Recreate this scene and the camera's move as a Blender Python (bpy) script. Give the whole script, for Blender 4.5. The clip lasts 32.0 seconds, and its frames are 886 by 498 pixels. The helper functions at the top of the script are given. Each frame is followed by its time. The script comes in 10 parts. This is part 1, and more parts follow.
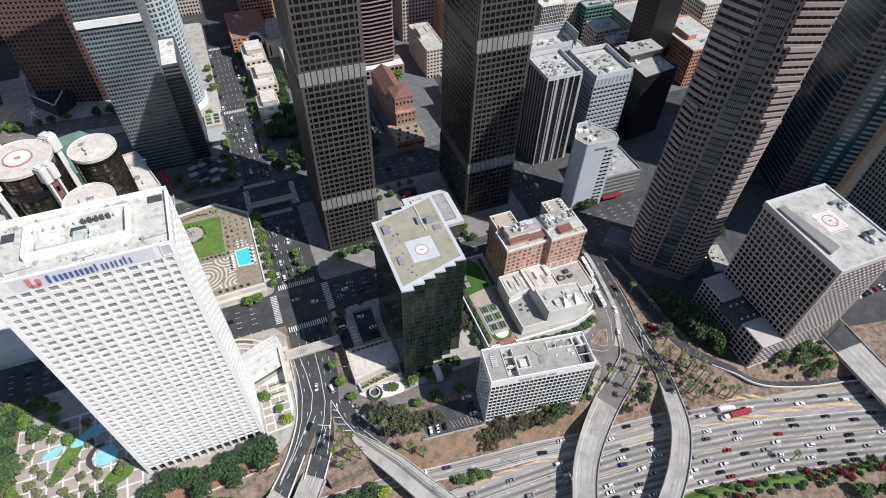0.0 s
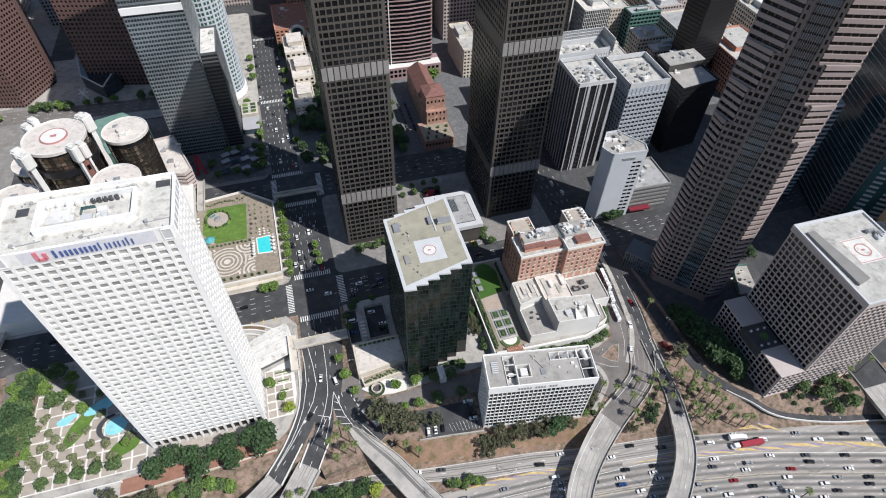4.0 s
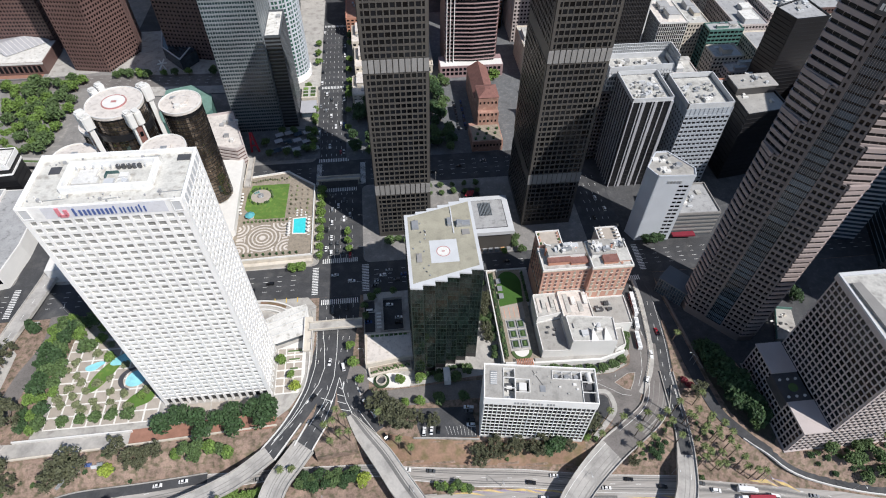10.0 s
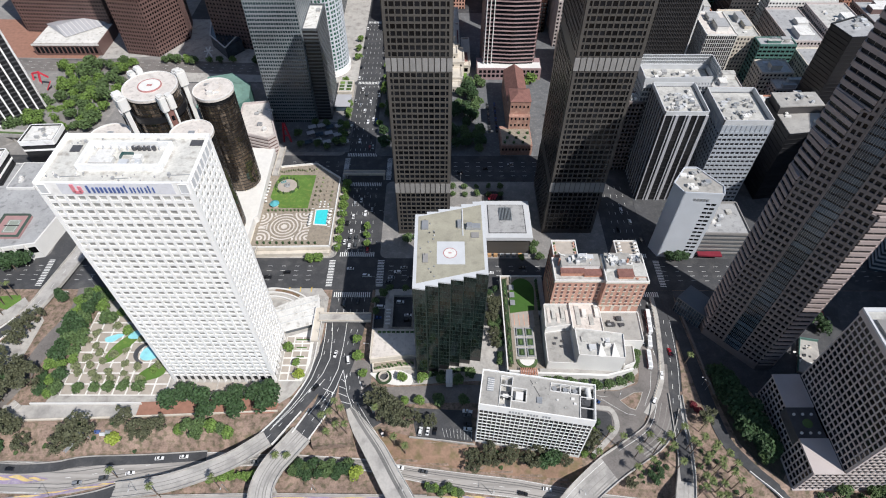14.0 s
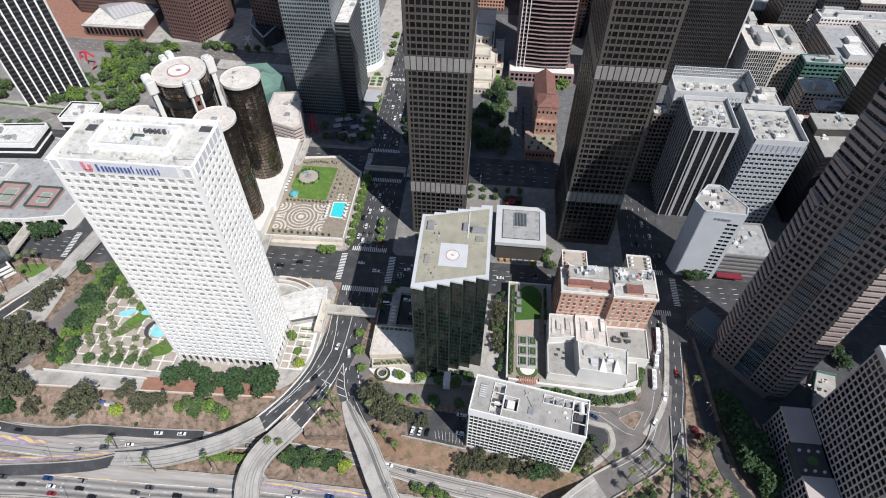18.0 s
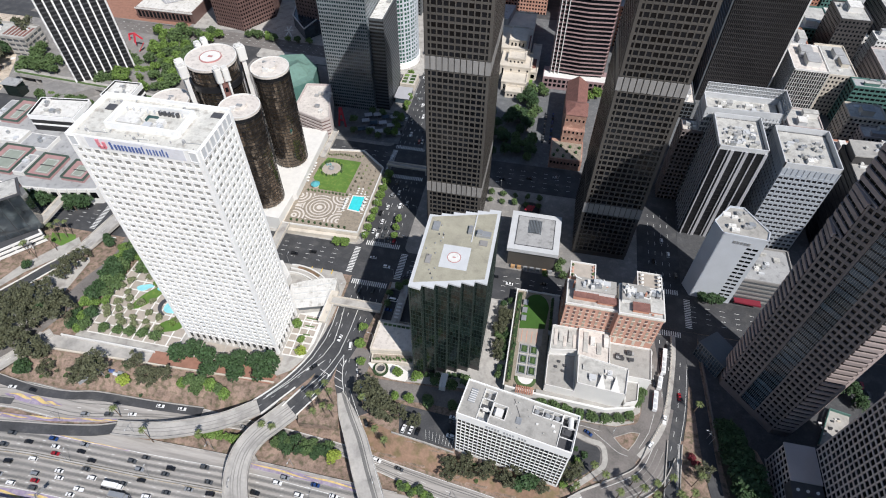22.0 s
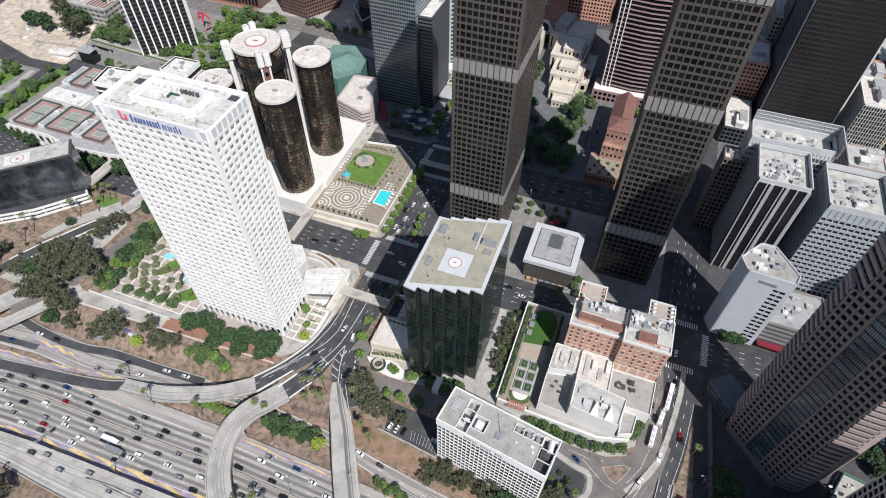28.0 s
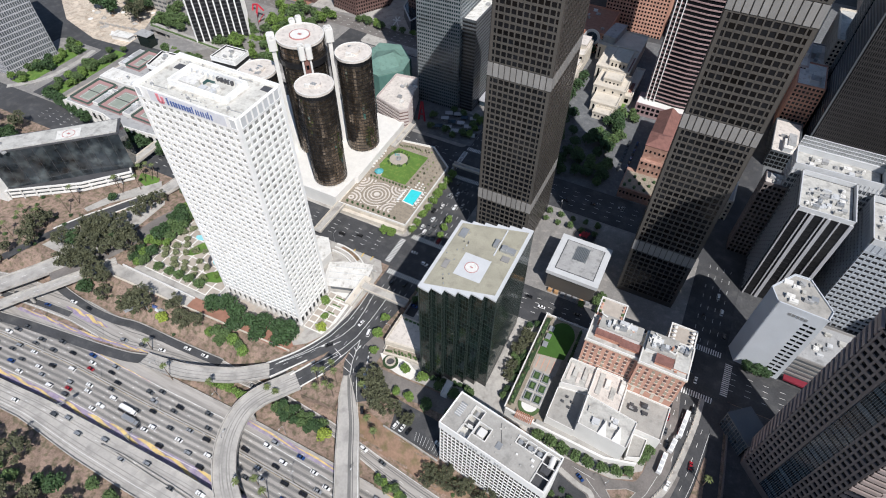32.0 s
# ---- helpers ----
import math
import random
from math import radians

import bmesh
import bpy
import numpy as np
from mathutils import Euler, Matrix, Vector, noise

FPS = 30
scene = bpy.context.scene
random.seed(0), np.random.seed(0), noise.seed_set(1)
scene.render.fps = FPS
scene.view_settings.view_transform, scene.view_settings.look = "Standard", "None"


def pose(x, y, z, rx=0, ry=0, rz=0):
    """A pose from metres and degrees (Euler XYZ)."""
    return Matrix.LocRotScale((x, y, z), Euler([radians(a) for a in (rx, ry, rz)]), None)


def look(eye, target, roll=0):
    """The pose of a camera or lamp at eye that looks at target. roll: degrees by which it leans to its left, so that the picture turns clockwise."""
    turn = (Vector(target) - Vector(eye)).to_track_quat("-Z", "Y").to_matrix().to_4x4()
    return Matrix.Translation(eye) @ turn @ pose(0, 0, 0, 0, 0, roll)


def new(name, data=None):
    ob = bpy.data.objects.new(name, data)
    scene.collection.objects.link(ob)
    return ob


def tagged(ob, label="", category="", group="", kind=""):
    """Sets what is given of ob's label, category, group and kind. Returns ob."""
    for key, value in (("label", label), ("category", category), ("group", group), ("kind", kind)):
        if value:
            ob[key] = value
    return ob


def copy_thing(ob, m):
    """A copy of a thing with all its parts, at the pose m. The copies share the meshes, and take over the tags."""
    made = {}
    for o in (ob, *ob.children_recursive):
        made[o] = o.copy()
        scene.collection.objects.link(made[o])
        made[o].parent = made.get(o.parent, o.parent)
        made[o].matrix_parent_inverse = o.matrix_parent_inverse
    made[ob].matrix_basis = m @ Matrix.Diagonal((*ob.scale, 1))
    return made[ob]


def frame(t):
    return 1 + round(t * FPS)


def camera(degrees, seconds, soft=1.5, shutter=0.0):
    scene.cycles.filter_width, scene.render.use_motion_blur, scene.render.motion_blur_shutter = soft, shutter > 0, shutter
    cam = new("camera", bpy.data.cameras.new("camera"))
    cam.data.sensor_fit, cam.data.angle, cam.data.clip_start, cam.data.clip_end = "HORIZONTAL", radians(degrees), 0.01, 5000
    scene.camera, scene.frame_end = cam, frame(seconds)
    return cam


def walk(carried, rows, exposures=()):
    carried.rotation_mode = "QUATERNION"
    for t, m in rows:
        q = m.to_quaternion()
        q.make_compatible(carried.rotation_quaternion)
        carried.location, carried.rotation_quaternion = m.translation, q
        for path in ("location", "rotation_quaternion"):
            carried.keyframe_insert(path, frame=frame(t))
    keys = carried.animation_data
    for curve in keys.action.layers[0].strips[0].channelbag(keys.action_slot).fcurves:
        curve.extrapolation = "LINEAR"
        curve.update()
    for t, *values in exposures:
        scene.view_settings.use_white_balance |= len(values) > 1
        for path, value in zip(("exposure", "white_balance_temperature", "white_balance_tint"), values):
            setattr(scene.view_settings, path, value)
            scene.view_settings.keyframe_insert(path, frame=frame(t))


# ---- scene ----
PATH = [
    (0, (33.639, -154.939, 300.823), (34.163, -153.715, 299.331), 2.1),
    (1, (37.694, -155.783, 300.832), (38.187, -154.548, 299.339), 1.8),
    (3, (46.236, -157.635, 301.06), (46.659, -156.377, 299.563), 1.5),
    (6, (59.159, -160.069, 301.819), (59.467, -158.784, 300.318), 1.1),
    (7, (63.508, -160.516, 301.934), (63.779, -159.223, 300.432), 0.9),
    (9, (72.595, -160.895, 302.208), (72.788, -159.594, 300.701), 1.0),
    (11, (81.764, -161.141, 302.352), (81.881, -159.833, 300.843), 0.7),
    (13, (90.7, -161.122, 302.327), (90.742, -159.809, 300.819), 0.3),
    (14.5, (97.244, -160.323, 302.288), (97.234, -159.012, 300.777), 0.4),
    (16.5, (105.602, -158.951, 302.083), (105.529, -157.644, 300.57), 0.5),
    (18, (111.748, -158.069, 301.957), (111.628, -156.765, 300.445), 0.4),
    (20, (120.627, -156.598, 302.14), (120.442, -155.301, 300.629), 0.5),
    (23, (134.17, -153.059, 302.368), (133.883, -151.784, 300.854), 0.5),
    (25.5, (145.214, -148.513, 302.074), (144.847, -147.258, 300.561), 0.5),
    (27.6, (153.827, -144.697, 301.952), (153.391, -143.467, 300.437), 0.5),
    (29, (158.594, -142.45, 301.791), (158.123, -141.229, 300.278), 0.7),
    (30, (161.324, -141.129, 301.739), (160.826, -139.917, 300.228), 1.1),
    (31, (163.318, -140.025, 301.7), (162.785, -138.828, 300.189), 1.4),
    (32, (164.744, -139.106, 301.686), (164.169, -137.928, 300.176), 0.7),
]
cam = camera(75.2, 32.0, 1.05)
walk(cam, [(t, look(eye, target, roll)) for t, eye, target, roll in PATH], exposures=((0.0, 0.0), (32.0, 0.0)))

# ---- daylight ----
SUN_AZ, SUN_EL = radians(134), radians(50)
world = bpy.data.worlds.new("sky")
scene.world = world
world.use_nodes = True
wn = world.node_tree
sky = wn.nodes.new("ShaderNodeTexSky")
sky.sky_type = "NISHITA"
sky.sun_disc = False
sky.sun_elevation, sky.sun_rotation = SUN_EL, SUN_AZ
sky.air_density, sky.dust_density, sky.ozone_density = 1.0, 0.4, 2.0
wn.links.new(sky.outputs[0], wn.nodes["Background"].inputs[0])
wn.nodes["Background"].inputs[1].default_value = 0.097
sun = new("sun", bpy.data.lights.new("sun", "SUN"))
sun.data.energy, sun.data.angle, sun.data.color = 5.0, radians(0.55), (1.0, 0.975, 0.955)
sun.matrix_world = look((math.sin(SUN_AZ) * math.cos(SUN_EL) * 500, math.cos(SUN_AZ) * math.cos(SUN_EL) * 500, math.sin(SUN_EL) * 500), (0, 0, 0))


# ---- materials ----
def mat(name, col, rough=0.8, metal=0.0, var=0.16, scale=0.25, fine=3.0, bump=0.15, stain=None, amount=0.35, rnd=0.0, coat=0.0, stretch=(1, 1, 1), spec=0.5):
    """A surface with broad blotches and fine grain; stain is a second colour in patches; rnd varies it piece by piece."""
    m = bpy.data.materials.new(name)
    m.use_nodes = True
    nt = m.node_tree
    bsdf = nt.nodes["Principled BSDF"]
    tc = nt.nodes.new("ShaderNodeTexCoord")
    mp = nt.nodes.new("ShaderNodeMapping")
    mp.inputs["Scale"].default_value = stretch
    nt.links.new(tc.outputs["Object"], mp.inputs[0])
    n1, n2 = nt.nodes.new("ShaderNodeTexNoise"), nt.nodes.new("ShaderNodeTexNoise")
    n1.inputs["Scale"].default_value, n1.inputs["Detail"].default_value = scale, 5
    n2.inputs["Scale"].default_value, n2.inputs["Detail"].default_value = fine, 3
    nt.links.new(mp.outputs[0], n1.inputs["Vector"])
    nt.links.new(mp.outputs[0], n2.inputs["Vector"])
    add = nt.nodes.new("ShaderNodeMath")
    add.operation = "MULTIPLY_ADD"
    add.inputs[1].default_value = 0.6
    nt.links.new(n1.outputs[0], add.inputs[0])
    half = nt.nodes.new("ShaderNodeMath")
    half.operation = "MULTIPLY"
    half.inputs[1].default_value = 0.4
    nt.links.new(n2.outputs[0], half.inputs[0])
    nt.links.new(half.outputs[0], add.inputs[2])
    ramp = nt.nodes.new("ShaderNodeMapRange")
    ramp.inputs["From Min"].default_value, ramp.inputs["From Max"].default_value = 0.3, 0.7
    ramp.inputs["To Min"].default_value, ramp.inputs["To Max"].default_value = 1 - var * 1.6, 1 + var * 1.6
    nt.links.new(add.outputs[0], ramp.inputs[0])
    value = ramp.outputs[0]
    if rnd:
        oi, ge = nt.nodes.new("ShaderNodeObjectInfo"), nt.nodes.new("ShaderNodeNewGeometry")
        su = nt.nodes.new("ShaderNodeMath")
        su.operation = "ADD"
        nt.links.new(oi.outputs["Random"], su.inputs[0])
        nt.links.new(ge.outputs["Random Per Island"], su.inputs[1])
        fr = nt.nodes.new("ShaderNodeMath")
        fr.operation = "FRACT"
        nt.links.new(su.outputs[0], fr.inputs[0])
        r2 = nt.nodes.new("ShaderNodeMapRange")
        r2.inputs["To Min"].default_value, r2.inputs["To Max"].default_value = 1 - rnd, 1 + rnd
        nt.links.new(fr.outputs[0], r2.inputs[0])
        mu = nt.nodes.new("ShaderNodeMath")
        mu.operation = "MULTIPLY"
        nt.links.new(value, mu.inputs[0])
        nt.links.new(r2.outputs[0], mu.inputs[1])
        value = mu.outputs[0]
    base = nt.nodes.new("ShaderNodeMix")
    base.data_type = "RGBA"
    base.inputs[6].default_value = (*col, 1)
    base.inputs[7].default_value = (*(stain or col), 1)
    if stain:
        n3 = nt.nodes.new("ShaderNodeTexNoise")
        n3.inputs["Scale"].default_value, n3.inputs["Detail"].default_value = scale * 2.3, 6
        nt.links.new(mp.outputs[0], n3.inputs["Vector"])
        r3 = nt.nodes.new("ShaderNodeMapRange")
        r3.inputs["From Min"].default_value, r3.inputs["From Max"].default_value = 0.66 - amount * 0.4, 0.84 - amount * 0.4
        nt.links.new(n3.outputs[0], r3.inputs[0])
        nt.links.new(r3.outputs[0], base.inputs[0])
    else:
        base.inputs[0].default_value = 0
    sc = nt.nodes.new("ShaderNodeVectorMath")
    sc.operation = "SCALE"
    nt.links.new(base.outputs[2], sc.inputs[0])
    nt.links.new(value, sc.inputs["Scale"])
    nt.links.new(sc.outputs[0], bsdf.inputs["Base Color"])
    bsdf.inputs["Roughness"].default_value, bsdf.inputs["Metallic"].default_value = rough, metal
    bsdf.inputs["Specular IOR Level"].default_value = spec
    bsdf.inputs["Coat Weight"].default_value = coat
    if bump:
        bp = nt.nodes.new("ShaderNodeBump")
        bp.inputs["Strength"].default_value, bp.inputs["Distance"].default_value = bump, 0.1
        nt.links.new(n2.outputs[0], bp.inputs["Height"])
        nt.links.new(bp.outputs[0], bsdf.inputs["Normal"])
    return m


WHITE = mat("white_precast", (0.84, 0.83, 0.81), 0.75, var=0.05, scale=0.08, stain=(0.66, 0.65, 0.62), amount=0.2)
ROOFWHITE = mat("white_roof_membrane", (0.68, 0.665, 0.63), 0.9, var=0.1, scale=0.15, fine=1.2, stain=(0.44, 0.415, 0.37), amount=0.3)
ROOFGREY = mat("grey_roof_membrane", (0.36, 0.36, 0.36), 0.9, var=0.12, scale=0.12, fine=1.0, stain=(0.22, 0.22, 0.22), amount=0.3)
ROOFTAN = mat("tan_roof_gravel", (0.34, 0.32, 0.25), 0.95, var=0.12, scale=0.12, fine=1.5, stain=(0.27, 0.25, 0.2), amount=0.3)
ROOFWORN = mat("worn_pale_roof", (0.47, 0.46, 0.43), 0.9, var=0.14, scale=0.12, fine=0.9, stain=(0.33, 0.32, 0.3), amount=0.4)
ROOFDRAB = mat("drab_roof_gravel", (0.36, 0.345, 0.32), 0.95, var=0.12, scale=0.14, fine=1.2, stain=(0.29, 0.28, 0.26), amount=0.35)
SIGNPALE = mat("pale_lilac_panel", (0.66, 0.665, 0.70), 0.6, var=0.05, scale=0.3, stain=(0.6, 0.6, 0.62), amount=0.3)
FINPALE = mat("pale_blue_fin", (0.42, 0.45, 0.49), 0.5, var=0.06, scale=0.1)
PINKSTONE = mat("pink_granite_band", (0.34, 0.235, 0.235), 0.6, var=0.1, scale=0.08)
# paving with deep street shade put into its near-black colour
SHADEPAVE = mat("shade_toned_paving", (0.07, 0.071, 0.075), 0.85, var=0.2, scale=0.15, fine=1.0, stain=(0.1, 0.1, 0.1), amount=0.35)
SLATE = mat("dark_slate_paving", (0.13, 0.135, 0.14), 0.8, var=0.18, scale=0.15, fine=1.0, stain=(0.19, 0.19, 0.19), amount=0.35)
PARAPET = mat("pale_metal_coping", (0.55, 0.56, 0.57), 0.55, var=0.06, scale=0.2)
GLASS = mat("office_glass", (0.33, 0.328, 0.31), 0.35, var=0.1, scale=0.1, rnd=0.4, bump=0.0, spec=0.6)
DARKGLASS = mat("dark_window_glass", (0.006, 0.007, 0.009), 0.14, var=0.2, scale=0.1, rnd=0.7, bump=0.0, spec=0.3)
GREENGLASS = mat("green_black_glass", (0.010, 0.018, 0.0155), 0.09, var=0.4, scale=0.06, rnd=0.55, bump=0.03, spec=0.5)
BRONZEGLASS = mat("bronze_mirror_glass", (0.17, 0.135, 0.105), 0.06, var=0.3, scale=0.07, fine=0.35, rnd=0.35, bump=0.1, spec=0.8, metal=0.8)
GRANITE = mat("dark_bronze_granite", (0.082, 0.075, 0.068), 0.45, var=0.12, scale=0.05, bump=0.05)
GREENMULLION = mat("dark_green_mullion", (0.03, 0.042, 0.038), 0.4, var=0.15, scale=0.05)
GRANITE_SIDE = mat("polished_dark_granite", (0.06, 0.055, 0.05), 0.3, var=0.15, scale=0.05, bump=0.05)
LOUVER = mat("grey_louver_panel", (0.26, 0.25, 0.24), 0.6, var=0.08, rnd=0.08)
BLACKMETAL = mat("black_cladding", (0.014, 0.014, 0.016), 0.35, var=0.2, scale=0.05, bump=0.0)
SILVER = mat("silver_cladding", (0.42, 0.42, 0.44), 0.45, var=0.08, scale=0.1)
GREYTOWER = mat("grey_spandrel", (0.10, 0.11, 0.12), 0.3, var=0.15, scale=0.05)
PALEWALL = mat("pale_blue_panel", (0.53, 0.56, 0.60), 0.5, var=0.06, scale=0.08)
BROWN = mat("brown_granite", (0.15, 0.092, 0.082), 0.5, var=0.15, scale=0.05)
ROSE = mat("rose_granite", (0.18, 0.155, 0.15), 0.6, var=0.1, scale=0.06)
# the same rose granite, paler: sunlight put into the colour
ROSE_SUNLIT = mat("sunlit_toned_rose_granite", (0.33, 0.27, 0.255), 0.7, var=0.1, scale=0.06)
BLUEGLASS = mat("blue_grey_glass", (0.045, 0.068, 0.09), 0.12, var=0.4, scale=0.08, fine=0.3, rnd=0.5, bump=0.05, spec=0.8)
NAVYGLASS = mat("navy_glass", (0.018, 0.036, 0.042), 0.15, var=0.4, scale=0.03, fine=0.1, bump=0.02, spec=0.7)
TEALGLASS = mat("teal_glass", (0.05, 0.12, 0.12), 0.15, var=0.3, scale=0.05, bump=0.02, spec=0.7)
PLAZA = mat("grey_plaza_paving", (0.23, 0.22, 0.21), 0.9, var=0.16, scale=0.1, fine=0.9, stain=(0.31, 0.29, 0.27), amount=0.35)
BRONZE = mat("dark_bronze_panel", (0.062, 0.058, 0.058), 0.4, var=0.15, scale=0.05)
TAUPE = mat("taupe_precast", (0.49, 0.43, 0.41), 0.8, var=0.08, scale=0.1)
BRICK = mat("red_brick_wall", (0.46, 0.22, 0.15), 0.9, var=0.12, scale=0.15, fine=6, stain=(0.52, 0.28, 0.2), amount=0.4)
CLUBBRICK = mat("deep_red_brick_wall", (0.34, 0.195, 0.15), 0.9, var=0.15, scale=0.12, fine=5, stain=(0.48, 0.31, 0.24), amount=0.4)
BRICKPINK = mat("salmon_brick_wall", (0.54, 0.305, 0.23), 0.9, var=0.12, scale=0.15, fine=6)
TILE_RED = mat("red_clay_roof", (0.21, 0.1, 0.083), 0.85, var=0.2, scale=0.4)
CREAM = mat("cream_stone", (0.60, 0.545, 0.465), 0.85, var=0.1, scale=0.1, stain=(0.49, 0.44, 0.37), amount=0.3)
CREAMROOF = mat("cream_roof", (0.63, 0.58, 0.53), 0.9, var=0.1, scale=0.2, stain=(0.48, 0.43, 0.39))
STUCCO = mat("white_stucco", (0.70, 0.685, 0.655), 0.9, var=0.05, scale=0.1)
ASPHALT = mat("asphalt", (0.055, 0.056, 0.06), 0.9, var=0.22, scale=0.06, fine=1.0, stain=(0.085, 0.085, 0.085), amount=0.4)
CONCRETE = mat("road_concrete", (0.42, 0.398, 0.37), 0.9, var=0.12, scale=0.06, fine=0.8, stain=(0.32, 0.305, 0.285), amount=0.5)
FREEWAY = mat("freeway_concrete", (0.375, 0.35, 0.325), 0.9, var=0.14, scale=0.12, fine=1.5, stain=(0.29, 0.272, 0.252), amount=0.55, stretch=(0.12, 1.6, 1))
SEAM = mat("tyre_and_shade_dark_concrete", (0.17, 0.164, 0.156), 0.85, var=0.25, scale=0.08, stretch=(0.3, 1, 1))
TRACK = mat("worn_deck_concrete", (0.29, 0.276, 0.258), 0.9, var=0.2, scale=0.1, stretch=(0.4, 1, 1))
SIDEWALK = mat("pavement_concrete", (0.42, 0.40, 0.37), 0.9, var=0.14, scale=0.08, fine=0.7, stain=(0.30, 0.28, 0.26), amount=0.4)
PAVER = mat("beige_plaza_paver", (0.41, 0.36, 0.31), 0.9, var=0.1, scale=0.3, rnd=0.06)
PAVERLINE = mat("white_plaza_band", (0.72, 0.70, 0.66), 0.9, var=0.06)
BRICKPAVE = mat("brick_paving", (0.30, 0.155, 0.11), 0.9, var=0.15, scale=0.3)
WORNASPHALT = mat("worn_grey_asphalt", (0.185, 0.168, 0.157), 0.9, var=0.2, scale=0.08, fine=1.0, stain=(0.15, 0.14, 0.13), amount=0.4)
SOIL = mat("dry_soil", (0.27, 0.193, 0.152), 1.0, var=0.3, scale=0.16, fine=1.2, stain=(0.13, 0.11, 0.07), amount=0.5)
SOILRED = mat("bare_brown_slope", (0.25, 0.16, 0.11), 1.0, var=0.2, scale=0.09, fine=0.8, stain=(0.17, 0.13, 0.07), amount=0.45)
GRASS = mat("lawn_grass", (0.10, 0.19, 0.035), 1.0, var=0.15, scale=0.15, fine=2, stain=(0.16, 0.23, 0.05), amount=0.4)
# darker copy of the lawn grass, with shade put into the green
GRASS_SHADE = mat("turf_in_shade_tone", (0.05, 0.12, 0.02), 1.0, var=0.12, scale=0.2, fine=2)
LEAF = [mat("leaf_" + n, c, 0.75, var=0.15, scale=0.4, rnd=0.4, bump=0.0) for n, c in (("dark_green", (0.035, 0.072, 0.024)), ("mid_green", (0.075, 0.122, 0.04)), ("bright_green", (0.12, 0.195, 0.04)), ("olive", (0.08, 0.085, 0.045)), ("yellow_green", (0.24, 0.30, 0.045)), ("crimson", (0.16, 0.02, 0.03)))]
LEAFPALE = mat("leaf_pale_green", (0.16, 0.18, 0.09), 0.8, var=0.15, scale=0.4, rnd=0.4, bump=0.0)
PALMLEAF = mat("palm_frond", (0.12, 0.15, 0.05), 0.7, var=0.15, scale=0.6, rnd=0.3, bump=0.0)
# the paler patches are cloud reflections painted into the glass colour
SLATEGLASS = mat("slate_glass_painted_reflections", (0.03, 0.037, 0.043), 0.1, var=0.6, scale=0.05, fine=0.16, stain=(0.085, 0.1, 0.105), amount=0.45, bump=0.25, spec=0.7)
ROOFCREAM = mat("cream_stained_membrane", (0.57, 0.555, 0.51), 0.9, var=0.12, scale=0.15, fine=1.2, stain=(0.38, 0.355, 0.315), amount=0.36)
SAND = mat("pale_site_sand", (0.56, 0.48, 0.39), 1.0, var=0.2, scale=0.1, fine=0.8, stain=(0.42, 0.34, 0.27), amount=0.5)
COURTSCREEN = mat("dark_green_screen", (0.075, 0.115, 0.095), 0.9, var=0.1)
PALEGLASS = mat("pale_green_glass", (0.05, 0.12, 0.095), 0.2, var=0.25, scale=0.1, bump=0.0)
GREYBAND = mat("grey_glass_band", (0.20, 0.22, 0.235), 0.3, var=0.25, scale=0.03)
COURTRED = mat("court_rose_paint", (0.38, 0.225, 0.22), 0.9, var=0.1)
COURTGREEN = mat("court_green_paint", (0.27, 0.30, 0.255), 0.9, var=0.1)
BARK = mat("tree_bark", (0.16, 0.12, 0.09), 0.95, var=0.25, scale=1.0)
PAINT = mat("white_road_paint", (0.74, 0.74, 0.72), 0.7, var=0.1, scale=0.6)
YELLOW = mat("yellow_paint", (0.50, 0.40, 0.24), 0.8, var=0.25, scale=0.4)
KERBYELLOW = mat("kerb_yellow_paint", (0.66, 0.46, 0.08), 0.8, var=0.15)
PURPLE = mat("purple_paint", (0.29, 0.235, 0.33), 0.9, var=0.2, scale=0.3, stain=(0.36, 0.33, 0.34), amount=0.4)
MURALYELLOW = mat("mustard_mural_paint", (0.62, 0.46, 0.19), 0.9, var=0.2, scale=0.3, stain=(0.45, 0.38, 0.26), amount=0.4)
DECK = mat("brown_deck_paving", (0.30, 0.255, 0.20), 0.9, var=0.16, scale=0.3, fine=2, stain=(0.22, 0.19, 0.15), amount=0.4)
WATER = mat("pool_water", (0.05, 0.62, 0.66), 0.08, var=0.08, scale=0.5, bump=0.1)
POND = mat("pond_water", (0.3, 0.68, 0.73), 0.1, var=0.1, scale=0.3, bump=0.1)
METAL = mat("galvanised_metal", (0.42, 0.43, 0.44), 0.45, metal=0.5, var=0.1)
DARKMETAL = mat("dark_metal_and_shade_tone", (0.07, 0.07, 0.075), 0.5, var=0.2)
RED = mat("red_paint", (0.33, 0.025, 0.045), 0.5, var=0.1)
CRIMSON = mat("dark_crimson_canvas", (0.19, 0.014, 0.03), 0.7, var=0.12)
SCULPTRED = mat("scarlet_steel_paint", (0.62, 0.055, 0.085), 0.5, var=0.1)
HELIRED = mat("faded_red_paint", (0.46, 0.21, 0.2), 0.7, var=0.1)
BLUE = mat("navy_sign_face", (0.075, 0.12, 0.30), 0.5, var=0.05)
PINK = mat("coral_sign_face", (0.66, 0.22, 0.26), 0.5, var=0.1)
TEAL = mat("teal_cladding", (0.09, 0.19, 0.165), 0.6, var=0.12)
GREENROOF = mat("pale_green_copper", (0.15, 0.26, 0.22), 0.7, var=0.12, scale=0.15, stain=(0.12, 0.2, 0.17), amount=0.3)
RUBBER = mat("black_rubber", (0.015, 0.015, 0.015), 0.8, var=0.1)
WOOD = mat("plywood", (0.46, 0.27, 0.13), 0.8, var=0.15)
